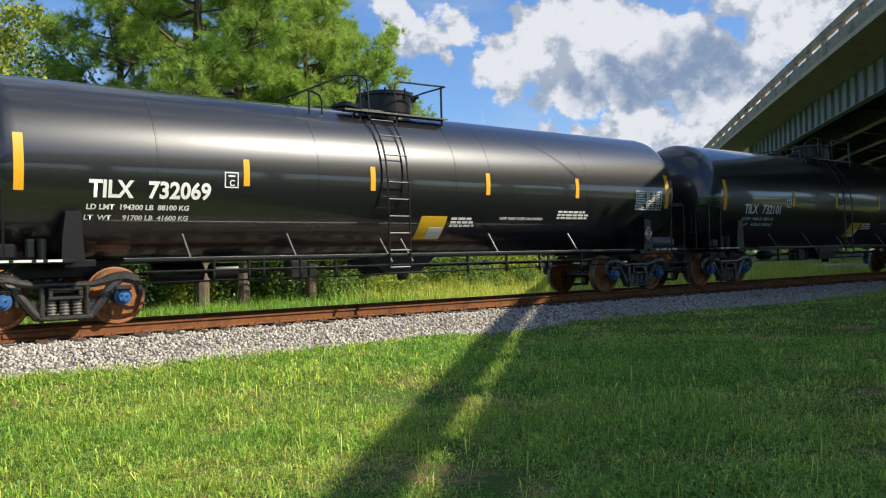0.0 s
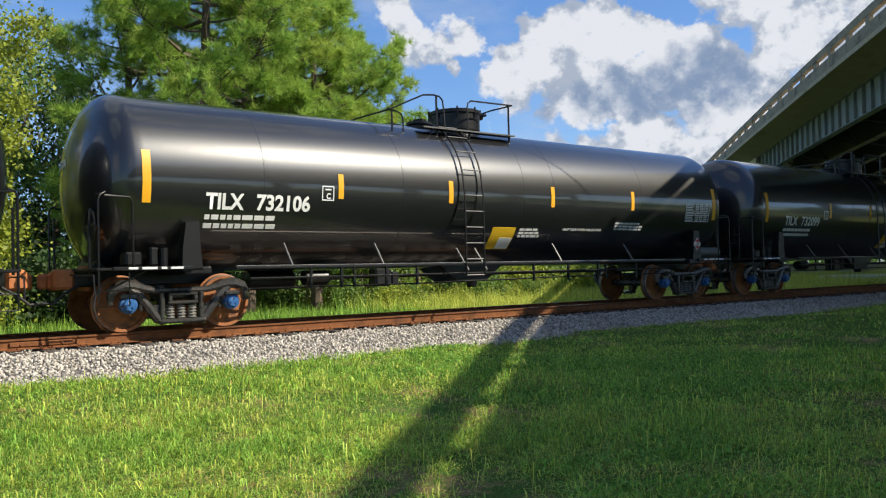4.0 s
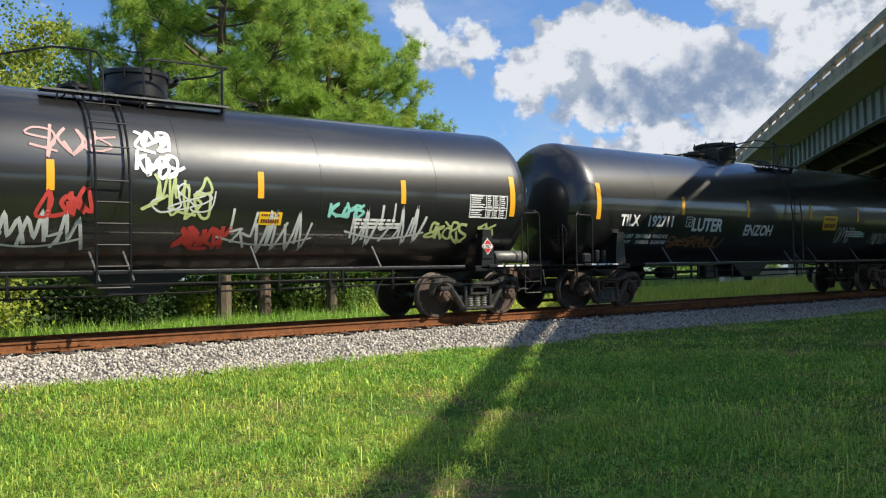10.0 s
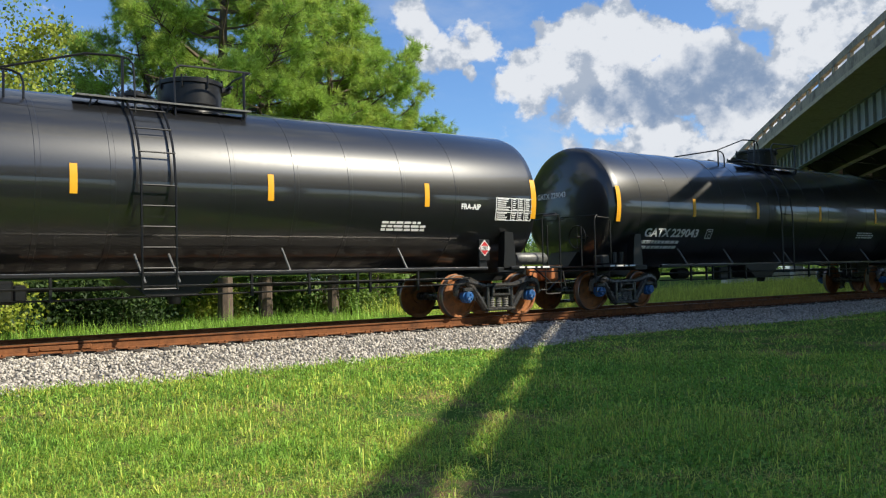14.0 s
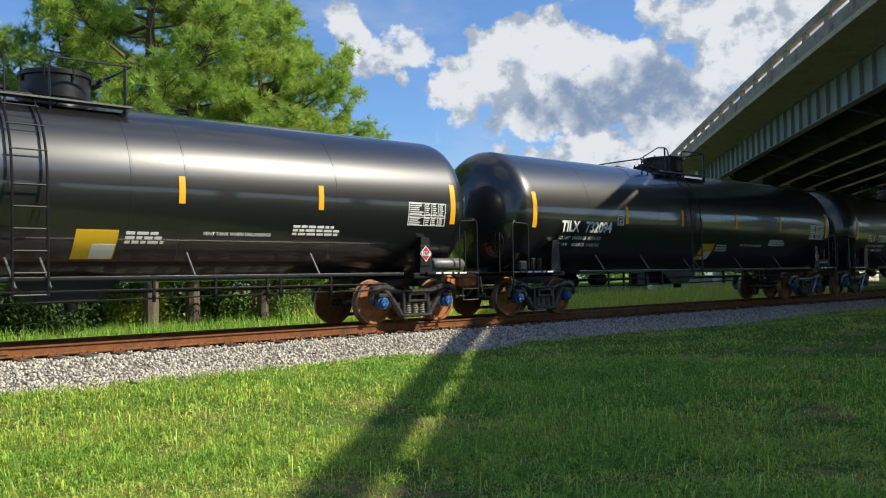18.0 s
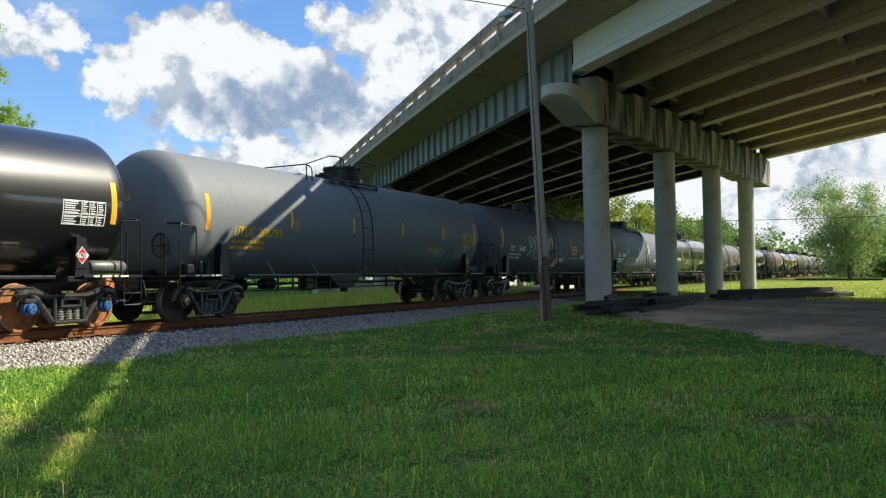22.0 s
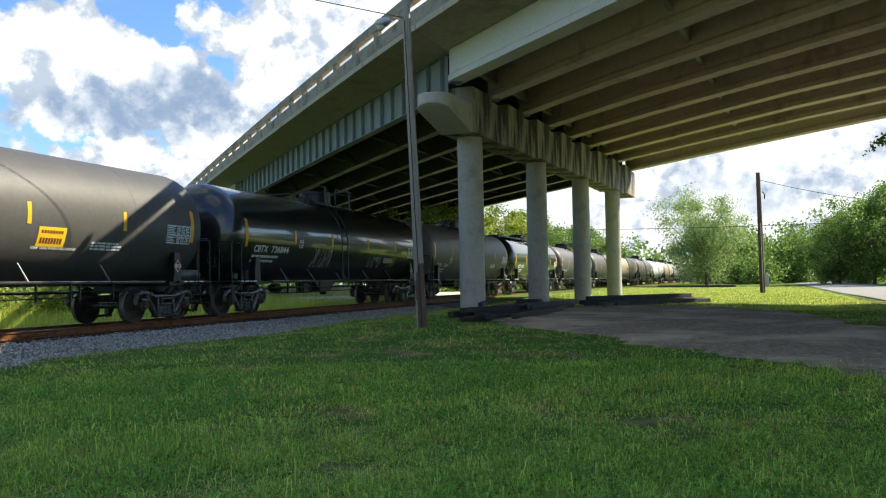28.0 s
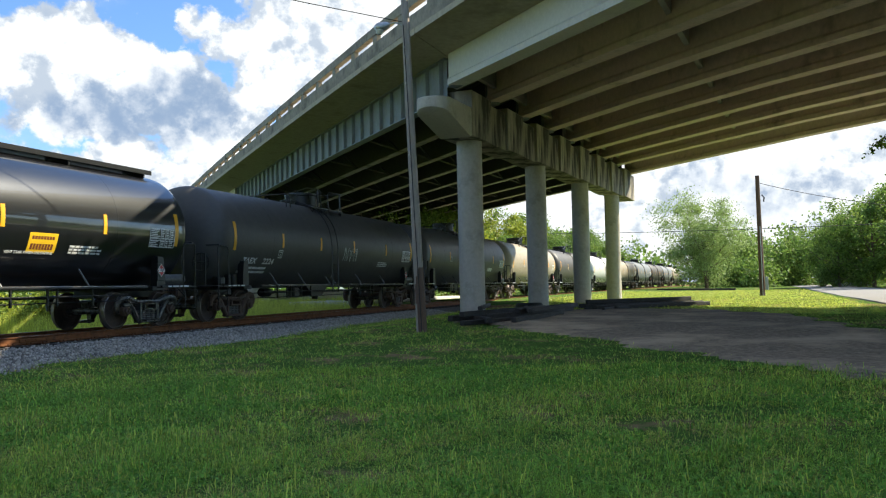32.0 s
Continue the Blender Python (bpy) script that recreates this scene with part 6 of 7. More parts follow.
# ---- trees ----
def tufts(centres, ways, count, length, width, rng):
    """Bursts of needles, each needle one long thin triangle."""
    n = len(centres)
    d = rng.normal(size=(n, count, 3))
    d /= np.linalg.norm(d, axis=2, keepdims=True)
    d = d * 0.8 + ways[:, None, :] * 0.75
    d /= np.linalg.norm(d, axis=2, keepdims=True)
    side = np.cross(d, rng.normal(size=(n, count, 3)))
    side /= np.linalg.norm(side, axis=2, keepdims=True)
    ln = length * rng.uniform(0.6, 1.15, (n, count, 1))
    c = centres[:, None, :] + d * ln * 0.12
    v = np.stack([c + side * width * 0.5, c + d * ln, c - side * width * 0.5], 2)
    return v.reshape(-1, 3)


def leaves(centres, size, rng, droop=0.3):
    n = len(centres)
    a = rng.normal(size=(n, 3))
    a[:, 2] -= droop
    a /= np.linalg.norm(a, axis=1, keepdims=True)
    b = np.cross(a, rng.normal(size=(n, 3)))
    b /= np.linalg.norm(b, axis=1, keepdims=True)
    s = size * rng.uniform(0.6, 1.3, (n, 1))
    v = np.stack([centres, centres + a * s * 0.5 + b * s * 0.34, centres + a * s, centres + a * s * 0.45 - b * s * 0.34], 1)
    return v.reshape(-1, 3)


def quads(v, name, mat):
    return bulk(name, v, 4, np.arange(len(v)).reshape(-1, 4), mat)


def pine_meshes(seed, h, r, low, thick=1.0):
    """A pine whose limbs end in separate puffs of needle tufts, with sky between them."""
    rng = np.random.default_rng(seed)
    rnd = random.Random(seed)
    trunk = [(rnd.uniform(-0.1, 0.1) * i / 6, rnd.uniform(-0.1, 0.1) * i / 6, h * i / 8) for i in range(9)]
    t = Shape().tube(trunk, [0.21 * (1 - i / 8.6) ** 0.8 * h / 13 + 0.02 for i in range(9)], 9)
    limbs = Shape()
    cs, ws = [], []
    k = int(h * 4.4 * thick)
    for i in range(k):
        f = (i + rnd.random()) / k
        z = h * (low + (0.985 - low) * f)
        a = i * 2.4 + rnd.uniform(-0.6, 0.6)
        reach = r * (math.sin(math.pi * min(1, 0.24 + 0.78 * f)) ** 0.65) * rnd.uniform(0.5, 1.15) * (1.0 if f < 0.9 else 0.6)
        rise = rnd.uniform(-0.05, 0.40) + 0.5 * f
        base = Vector((0, 0, z))
        pts = [base]
        for j in range(1, 5):
            q = j / 4
            pts.append(base + Vector((math.cos(a) * reach * q, math.sin(a) * reach * q, reach * (rise * q * q - 0.12 * q))) + Vector((rnd.uniform(-1, 1), rnd.uniform(-1, 1), rnd.uniform(-1, 1))) * 0.07 * reach * q)
        limbs.tube(pts, [0.055 * reach / 3 + 0.012, 0.045 * reach / 3 + 0.01, 0.03, 0.018, 0.008], 5)
        for c in range(int(3 + reach * 2.1)):
            q = rnd.uniform(0.30, 1.0) ** 0.7
            p = pts[min(3, int(q * 4))].lerp(pts[min(4, int(q * 4) + 1)], q * 4 - int(q * 4) if q < 1 else 1)
            sd = rnd.choice((-1, 1)) * rnd.uniform(0.15, 0.24) * reach * (1.25 - 0.8 * q)
            out = Vector((math.cos(a), math.sin(a), 0.35))
            e = p + Vector((-math.sin(a) * sd, math.cos(a) * sd, rnd.uniform(-0.05, 0.28))) + out * abs(sd) * 0.7
            limbs.tube([p, e], [0.012, 0.006], 4)
            grow = (out + (e - p).normalized() + Vector((0, 0, 0.5))).normalized()
            for g in range(rnd.randint(7, 12)):
                o = Vector((rnd.gauss(0, 1), rnd.gauss(0, 1), rnd.gauss(0, 0.7))) * 0.155
                cs.append(e + o + grow * 0.1 * (g % 3))
                ws.append((grow + o * 3.0).normalized())
    v = tufts(np.array([tuple(c) for c in cs]), np.array([tuple(w) for w in ws]), 30, 0.29, 0.020, rng)
    crown = bulk("pine_crown", v, 3, np.arange(len(v)).reshape(-1, 3), M["needle"])
    return t.mesh("pine_trunk", M["bark"]), limbs.mesh("pine_limbs", M["bark"]), crown


def broad_meshes(seed, h, r, low, n, size, mat, clump=0.55, stems=1):
    rng = np.random.default_rng(seed)
    rnd = random.Random(seed)
    t, limbs = Shape(), Shape()
    ends = []
    for s in range(stems):
        lean = Vector((rnd.uniform(-0.25, 0.25), rnd.uniform(-0.25, 0.25), 0)) * (1 if stems > 1 else 0.4)
        top = Vector((0, 0, h * 0.62)) + lean * h * 0.4
        pts = [Vector((0, 0, 0)) + lean * 0.2, top * 0.35, top * 0.7, top]
        t.tube(pts, [0.02 * h, 0.016 * h, 0.011 * h, 0.005 * h], 8)
        k = 16 if stems == 1 else 9
        for i in range(k):
            f = low + (1 - low) * (i + rnd.random()) / k
            a = i * 2.4 + rnd.uniform(-0.6, 0.6)
            zc = h * f
            reach = r * math.sqrt(max(0.05, 1 - ((f - (low + 1) / 2) / ((1 - low) / 2 + 0.02)) ** 2)) * rnd.uniform(0.55, 1.08)
            b0 = top * min(0.98, max(0.2, f * 0.8))
            e = Vector((lean.x * h * 0.3 + math.cos(a) * reach, lean.y * h * 0.3 + math.sin(a) * reach, zc))
            mid = b0.lerp(e, 0.5) + Vector((0, 0, -0.05 * h))
            limbs.tube([b0, mid, e], [0.006 * h, 0.004 * h, 0.0015 * h], 5)
            for _ in range(5):
                q = rnd.uniform(0.45, 1.05)
                ends.append(b0.lerp(e, q) + Vector((rnd.gauss(0, 1), rnd.gauss(0, 1), rnd.gauss(0, 0.8))) * r * 0.16)
    ends = np.array([tuple(e) for e in ends])
    pick = rng.integers(0, len(ends), n)
    rad = clump * r * 0.42 * rng.uniform(0.5, 1.2, len(ends))
    c = ends[pick] + rng.normal(size=(n, 3)) * rad[pick][:, None] * np.array([1, 1, 0.7])
    c[:, 2] = np.maximum(c[:, 2], 0.1)
    return t.mesh("tree_trunk", M["bark"]), limbs.mesh("tree_limbs", M["bark"]), quads(leaves(c, size, rng), "tree_crown", M[mat])


def plant(name, meshes, x, y, turn, scale, label, category, group=""):
    ob = thing(name, label, category, group)
    for nm, me in zip(("trunk", "branchwork", "crown"), meshes):
        if me:
            tagged(part(nm, me, None, ob), kind="" if nm == "trunk" else "stuff")
    ob.matrix_world = pose(x, y, float(ground_z(x, y)) - 0.05, 0, 0, turn) @ Matrix.Scale(scale, 4)
    return ob


PINE_A = pine_meshes(1, 14.0, 4.0, 0.17)
PINE_B = pine_meshes(2, 11.5, 3.5, 0.15)
PINE_C = pine_meshes(3, 13.0, 3.2, 0.22)
PINE_D = pine_meshes(4, 12.5, 2.5, 0.24, 0.85)
for x, y, me, turn, sc in ((12.23, 26.2, PINE_A, 20, 1.05), (14.1, 27.0, PINE_C, 130, 1.12), (16.5, 26.4, PINE_B, 60, 1.06), (18.9, 27.2, PINE_B, 250, 0.93), (10.6, 28.6, PINE_D, 10, 1.0),
                           (21.6, 28.2, PINE_B, 170, 0.72), (23.6, 29.4, PINE_D, 90, 0.58), (16.8, 31.5, PINE_A, 200, 1.0), (20.6, 32.0, PINE_C, 300, 0.78)):
    plant("pine_tree", me, x, y, turn, sc, "tall loblolly pine with dense sunlit needle tufts", "pine tree", "pines behind the track")
SUNNY = broad_meshes(11, 8.6, 2.6, 0.06, 30000, 0.115, "leaf_sunny", 0.42)
MIDG = broad_meshes(18, 9.5, 3.0, 0.12, 16000, 0.15, "leaf", 0.45)
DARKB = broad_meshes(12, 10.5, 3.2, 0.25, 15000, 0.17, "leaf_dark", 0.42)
plant("broadleaf_tree", SUNNY, 3.9, 22.6, 0, 0.98, "bushy yellow-green broadleaf tree in full sun", "tree")
plant("broadleaf_tree", SUNNY, 0.6, 24.2, 120, 1.08, "bushy yellow-green broadleaf tree in full sun", "tree")
plant("broadleaf_tree", MIDG, 7.9, 35.0, 40, 1.12, "fresh green broadleaf tree behind the pines", "tree")
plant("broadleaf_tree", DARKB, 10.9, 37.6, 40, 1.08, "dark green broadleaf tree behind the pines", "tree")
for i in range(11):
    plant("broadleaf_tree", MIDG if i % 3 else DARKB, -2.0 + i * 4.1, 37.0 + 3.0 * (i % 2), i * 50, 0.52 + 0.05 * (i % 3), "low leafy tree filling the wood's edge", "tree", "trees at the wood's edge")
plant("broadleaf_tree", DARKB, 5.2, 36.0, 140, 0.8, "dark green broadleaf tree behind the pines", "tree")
MIDB = broad_meshes(13, 10.0, 4.2, 0.08, 17000, 0.24, "leaf", 0.36)
MIDC = broad_meshes(14, 9.0, 3.6, 0.05, 14000, 0.24, "leaf_sunny", 0.38)
LONE = broad_meshes(15, 12.6, 6.8, 0.24, 34000, 0.24, "leaf_pale", 0.34, stems=3)
plant("broadleaf_tree", LONE, 129.5, -3.6, 30, 1.0, "airy spreading broadleaf tree on the sunny lawn", "tree")
for x, y, me, turn, sc in ((72, 21.5, MIDB, 60, 0.95), (77.5, 19.5, MIDC, 100, 1.0), (82, 20.5, MIDB, 200, 1.0), (88, 17.5, MIDC, 30, 0.95), (95, 17.0, MIDB, 300, 0.92), (104, 15.5, MIDB, 140, 0.85),
                           (114, 14.5, MIDB, 10, 0.85), (126, 12.0, MIDB, 210, 0.9)):
    plant("broadleaf_tree", me, x, y, turn, sc, "leafy roadside tree in sun beyond the track", "tree", "trees beyond the track")
for x, y, me, turn, sc in ((108, -21.5, MIDB, 10, 1.22), (102, -25.5, MIDB, 90, 1.2), (114, -25, MIDC, 180, 1.15), (121, -23, MIDB, 260, 1.05), (97, -30, MIDC, 30, 1.2), (128, -24.5, MIDB, 140, 0.95), (112, -18.5, MIDB, 300, 0.9), (120, -19, MIDB, 30, 0.95), (92, -23.5, MIDB, 75, 1.25)):
    plant("broadleaf_tree", me, x, y, turn, sc, "rounded broadleaf tree beside the road", "tree", "trees by the road")
BUSH = broad_meshes(16, 2.2, 1.5, 0.02, 2600, 0.20, "leaf", 0.75)
BUSHY = broad_meshes(17, 1.4, 1.2, 0.02, 1800, 0.16, "leaf_sunny", 0.8)
rb = random.Random(21)
for i in range(20):
    x = 2.0 + i * 1.75 + rb.uniform(-0.6, 0.6)
    plant("bush", BUSH if i % 3 else BUSHY, x, rb.uniform(27.0, 31.0), rb.uniform(0, 360), rb.uniform(0.65, 1.15), "low green undergrowth bush under the pines", "bush", "undergrowth")
# the shade beneath the trees is put into these bushes' leaves
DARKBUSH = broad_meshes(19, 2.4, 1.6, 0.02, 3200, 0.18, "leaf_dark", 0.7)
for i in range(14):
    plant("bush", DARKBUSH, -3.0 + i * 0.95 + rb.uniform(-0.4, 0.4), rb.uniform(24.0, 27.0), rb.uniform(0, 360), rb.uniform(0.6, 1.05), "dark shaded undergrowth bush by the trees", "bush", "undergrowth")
for i in range(8):
    plant("bush", BUSHY if i % 2 else BUSH, 17.5 + i * 1.5, 25.2 + rb.uniform(-0.5, 1.2), rb.uniform(0, 360), rb.uniform(0.35, 0.6), "low sunlit weedy bush by the field", "bush", "undergrowth")
for x, y, sc in ((150, -9, 1.9), (140, -12, 2.0), (165, -14, 2.6), (176, -7, 2.6), (152, -18, 2.2), (168, 16, 2.2), (150, 17, 2.0)):
    plant("bush", BUSH, x, y, x * 7, sc, "dense green shrub at the edge of the wood", "bush", "shrubs by the wood")


def far_woods():
    rng = np.random.default_rng(8)
    vs = []
    for i in range(430):
        a = rng.uniform(0, 2 * math.pi)
        d = rng.uniform(190, 330)
        x, y = d * math.cos(a), d * math.sin(a)
        if abs(y - track(max(-400.0, x))[1]) < 9:
            continue
        h, r = rng.uniform(8, 13), rng.uniform(4, 7)
        n = 330 if -0.9 < math.atan2(y, x) < 1.6 else 110
        u = rng.normal(size=(n, 3))
        u /= np.linalg.norm(u, axis=1, keepdims=True)
        c = np.array([x, y, h * 0.5]) + u * np.array([r, r, h * 0.5]) * rng.uniform(0.6, 1.05, (n, 1))
        c[:, 2] = np.maximum(c[:, 2], 0.2)
        vs.append(leaves(c, 1.3, rng))
    for i in range(48):
        a = radians(rng.uniform(-13, 17))
        d = rng.uniform(150, 185)
        x, y = d * math.cos(a), d * math.sin(a)
        if abs(y - track(x)[1]) < 8:
            continue
        h, r = rng.uniform(8.5, 12.0), rng.uniform(3.5, 6.0)
        k = rng.normal(size=(14, 3)) * np.array([r * 0.5, r * 0.5, h * 0.2]) + np.array([x, y, h * 0.55])
        c = k[rng.integers(0, 14, 1300)] + rng.normal(size=(1300, 3)) * np.array([1.0, 1.0, 0.8])
        c[:, 2] = np.clip(c[:, 2], 0.3, None)
        vs.append(leaves(c, 0.55, rng))
    ob = new("far_woods", quads(np.concatenate(vs), "far_woods", M["leaf"]))
    tagged(ob, "distant green woodland along the horizon", "woods", kind="stuff")


far_woods()


# ---- grass ----
LOT = [(22.4, 4.4), (20.5, 2.7), (17.7, 0.64), (15.5, -0.75), (14.1, -2.0), (13.3, -2.7), (11.0, -6.0), (9.0, -12.0), (16.0, -14.0), (18.5, -8.0), (21.3, -4.6), (23.5, -4.0), (28.8, -3.2), (33.6, -1.4), (36.8, 0.9), (35.5, 4.8), (29.0, 7.6), (25.0, 6.6)]
ROAD = [(-60.0, -16.0), (-10.0, -13.0), (10.0, -11.5), (30.0, -10.6), (57.0, -12.6), (85.0, -15.0), (118.0, -18.2), (170.0, -22.0), (300.0, -22.0)]


def inside(poly, x, y):
    x, y = np.asarray(x), np.asarray(y)
    res = np.zeros(x.shape, bool)
    for i in range(len(poly)):
        (x0, y0), (x1, y1) = poly[i - 1], poly[i]
        cross = ((y0 > y) != (y1 > y)) & (x < (x1 - x0) * (y - y0) / (y1 - y0 + 1e-9) + x0)
        res ^= cross
    return res


def wobble(x, y):
    """A smooth uneven field between about -1 and 1."""
    return (np.sin(x * 1.3 + 2.1 * np.sin(y * 0.7)) + np.sin(y * 1.9 + 1.7 * np.sin(x * 0.9 + 1)) + np.sin((x + y) * 0.6 + 0.5)) / 3


def blades(name, x, y, h, w, mat, rng, lean=0.45, label="", cat="grass", simple=False, flat=1.0):
    """Thin blades that bow over; simple ones are a single triangle each."""
    n = len(x)
    z = ground_z(x, y) - 0.01
    a = rng.uniform(0, 2 * math.pi, n)
    b = a + np.where(rng.uniform(0, 1, n) < 0.5, 1.0, -1.0) * rng.uniform(0.6, 1.57, n)
    k = np.clip(rng.normal(lean, 0.28, n), 0.05, 0.96) * h
    lx, ly = np.cos(b) * k, np.sin(b) * k
    zz = np.sqrt(np.maximum(h * h - k * k, (0.30 * h) ** 2)) * flat
    sx, sy = np.cos(a) * w / 2, np.sin(a) * w / 2
    tip = np.stack([x + lx, y + ly, z + zz], 1)
    i = np.arange(n)[:, None]
    if simple:
        v = np.stack([np.stack([x - sx, y - sy, z], 1), np.stack([x + sx, y + sy, z], 1), tip], 1)
        f = i * 3 + np.array([0, 1, 2])
    else:
        # foot, two shoulders, tip drooping beyond them
        mx, my, mz = x + lx * 0.42, y + ly * 0.42, z + zz * 0.96
        v = np.stack([np.stack([x, y, z], 1), np.stack([mx + sx, my + sy, mz], 1), tip, np.stack([mx - sx, my - sy, mz], 1)], 1)
        f = np.concatenate([i * 4 + np.array([0, 1, 3]), i * 4 + np.array([1, 2, 3])], 1).reshape(-1, 3)
    ob = new(name, bulk(name, v.reshape(-1, 3), 3, f, M[mat]))
    return tagged(ob, label, cat, kind="stuff")


def sector(n, r0, r1, rng, a0=-20, a1=86):
    r = np.sqrt(rng.uniform(r0 * r0, r1 * r1, n))
    a = np.radians(rng.uniform(a0, a1, n))
    return r * np.cos(a), r * np.sin(a)


def build_grass():
    rng = np.random.default_rng(4)
    for ring, (n, r0, r1, w, simple) in enumerate(((300000, 4.6, 9.0, 0.0075, False), (270000, 9.0, 15.0, 0.012, False), (330000, 15.0, 34.0, 0.018, True))):
        # most of the blades stand in small tussocks that fan outwards
        x, y = sector(n // 3, r0, r1, rng)
        cx, cy = sector(n // 30, r0, r1, rng)
        pick = rng.integers(0, len(cx), n - n // 3)
        spread = (0.022 + 0.004 * r0) * (1 + ring * 0.5)
        x = np.concatenate([x, cx[pick] + rng.normal(0, spread, len(pick))])
        y = np.concatenate([y, cy[pick] + rng.normal(0, spread, len(pick))])
        tall = 1 + 0.38 * wobble(x * 0.9, y * 0.9) + 0.38 * wobble(x * 4.1, y * 4.7)
        h = rng.gamma(4.5, 0.0165, len(x)) * tall
        h[n // 3:] *= (0.75 + rng.gamma(1.5, 0.32, len(cx)))[pick]
        edge = track_y(x) + gravel_edge(x)
        edge = edge + rng.normal(0, 0.12, len(x))
        keep = (y < edge) & ~inside(LOT, x + rng.normal(0, 0.40, len(x)), y + rng.normal(0, 0.40, len(x)))
        bare = wobble(x * 0.75 + 3, y * 0.75 + 1) + 0.7 * wobble(x * 2.6, y * 2.9)
        keep &= rng.uniform(-0.10, 1.0, len(x)) > np.clip(bare - 0.36, 0, 1) * (1.25, 1.0, 0.6)[ring]
        x, y, h, bare = x[keep], y[keep], np.clip(h[keep], 0.025, 0.22), bare[keep]
        kind = rng.uniform(0, 1, len(x)) + 0.26 * bare + 0.10 * wobble(x * 6.3, y * 5.9)
        for nm, lo, hi, mat, lab in (("grass", -9, 0.66, "blade", "fresh green lawn grass"), ("pale_grass", 0.66, 0.98, "blade_pale", "pale yellow-green grass blades"), ("straw", 0.98, 9, "blade_dry", "dry straw-coloured grass blades")):
            k = (kind >= lo) & (kind < hi)
            blades(nm, x[k], y[k], h[k] * (0.7 if nm == "straw" else 1.0), w * rng.uniform(0.6, 1.3, k.sum()), mat, rng, 0.80 if nm != "straw" else 0.92, lab, simple=simple, flat=0.72)
    # the lawn goes on round and behind the eye
    a, r = rng.uniform(math.radians(84), math.radians(342), 60000), np.sqrt(rng.uniform(0.2, 18.0 ** 2, 60000))
    x, y = r * np.cos(a), r * np.sin(a)
    k = (y < track_y(x) - 3.2) & ~inside(LOT, x, y) & (y > -11.0)
    blades("grass", x[k], y[k], np.clip(rng.gamma(4.0, 0.0165, k.sum()), 0.025, 0.2), np.full(k.sum(), 0.012), "blade", rng, 0.66, "fresh green lawn grass", simple=True)
    # thin seed stalks standing above the lawn
    x, y = sector(900, 5.0, 13.0, rng)
    k = (y < track_y(x) - 3.6) & ~inside(LOT, x, y)
    blades("grass_stalk", x[k], y[k], rng.uniform(0.14, 0.30, k.sum()), np.full(k.sum(), 0.008), "blade_pale", rng, 0.3, "thin upright grass stalks in the lawn")
    # clover and broad weeds in the lawn
    n = 120000
    x, y = sector(n, 4.8, 15.0, rng, -20, 56)
    k = (wobble(x * 1.1 + 5, y * 1.2) + 0.6 * wobble(x * 3.7, y * 3.1 + 2) + rng.normal(0, 0.18, n) > 0.10) & (wobble(x * 0.75 + 3, y * 0.75 + 1) + 0.7 * wobble(x * 2.6, y * 2.9) < 0.55) & (y < track_y(x) - 3.4) & ~inside(LOT, x, y)
    x, y = x[k], y[k]
    c = np.stack([x, y, ground_z(x, y) + rng.uniform(0.012, 0.055, len(x))], 1)
    ob = new("clover", quads(leaves(c, 0.040, rng, -0.2), "clover", M["clover"]))
    tagged(ob, "patches of small round lawn weeds", "weeds", kind="stuff")
    # tall field grass beyond the track
    n = 90000
    x = rng.uniform(-4, 60, n)
    y = 18.0 + rng.uniform(0, 1, n) ** 1.3 * 14
    shade = (x < 17) & (y > 21)
    h = rng.gamma(6.0, 0.05, n) * np.where(shade, 0.7, 1.3) * (1 + 0.4 * wobble(x, y)) * np.where(y < 18.8, 0.55, 1)
    k = y > 18.2 + 0.4 * np.sin(x * 0.8)
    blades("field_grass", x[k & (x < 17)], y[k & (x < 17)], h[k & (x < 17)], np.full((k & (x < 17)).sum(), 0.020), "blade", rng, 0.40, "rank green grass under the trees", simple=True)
    # paler blades carry the sunlight on the open field
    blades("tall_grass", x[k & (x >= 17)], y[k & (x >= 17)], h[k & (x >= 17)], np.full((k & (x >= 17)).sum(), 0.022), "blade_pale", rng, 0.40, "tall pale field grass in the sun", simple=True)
    # sunny lawn past the lot
    n = 100000
    x = 30 + rng.uniform(0, 1, n) ** 1.6 * 70
    y = rng.uniform(-14, 9, n)
    k = ~inside(LOT, x, y) & (y > -6.6 - (x - 30) * 0.09) & (y < np.array([track(q)[1] for q in x]) - 4.2)
    # pale blades alone: the sun on this lawn is in their colour
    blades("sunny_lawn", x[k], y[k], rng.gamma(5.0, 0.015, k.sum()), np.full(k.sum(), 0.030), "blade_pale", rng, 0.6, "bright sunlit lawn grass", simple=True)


M["blade"] = material("grass blades", (0.355, 0.535, 0.074), 0.5, grain=0.9, dark=(0.190, 0.37, 0.052), vary=0.6, island=True, trans=0.42, spec=0.3)
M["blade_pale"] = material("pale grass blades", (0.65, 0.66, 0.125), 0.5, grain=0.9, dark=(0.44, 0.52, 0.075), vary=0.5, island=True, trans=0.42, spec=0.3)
M["blade_dry"] = material("dry grass blades", (0.56, 0.42, 0.17), 0.65, grain=0.9, dark=(0.38, 0.26, 0.10), vary=0.4, island=True, trans=0.3, spec=0.3)
M["clover"] = material("clover leaves", (0.24, 0.42, 0.070), 0.5, grain=1.5, dark=(0.14, 0.30, 0.050), vary=0.4, island=True, trans=0.38, spec=0.2)
build_grass()


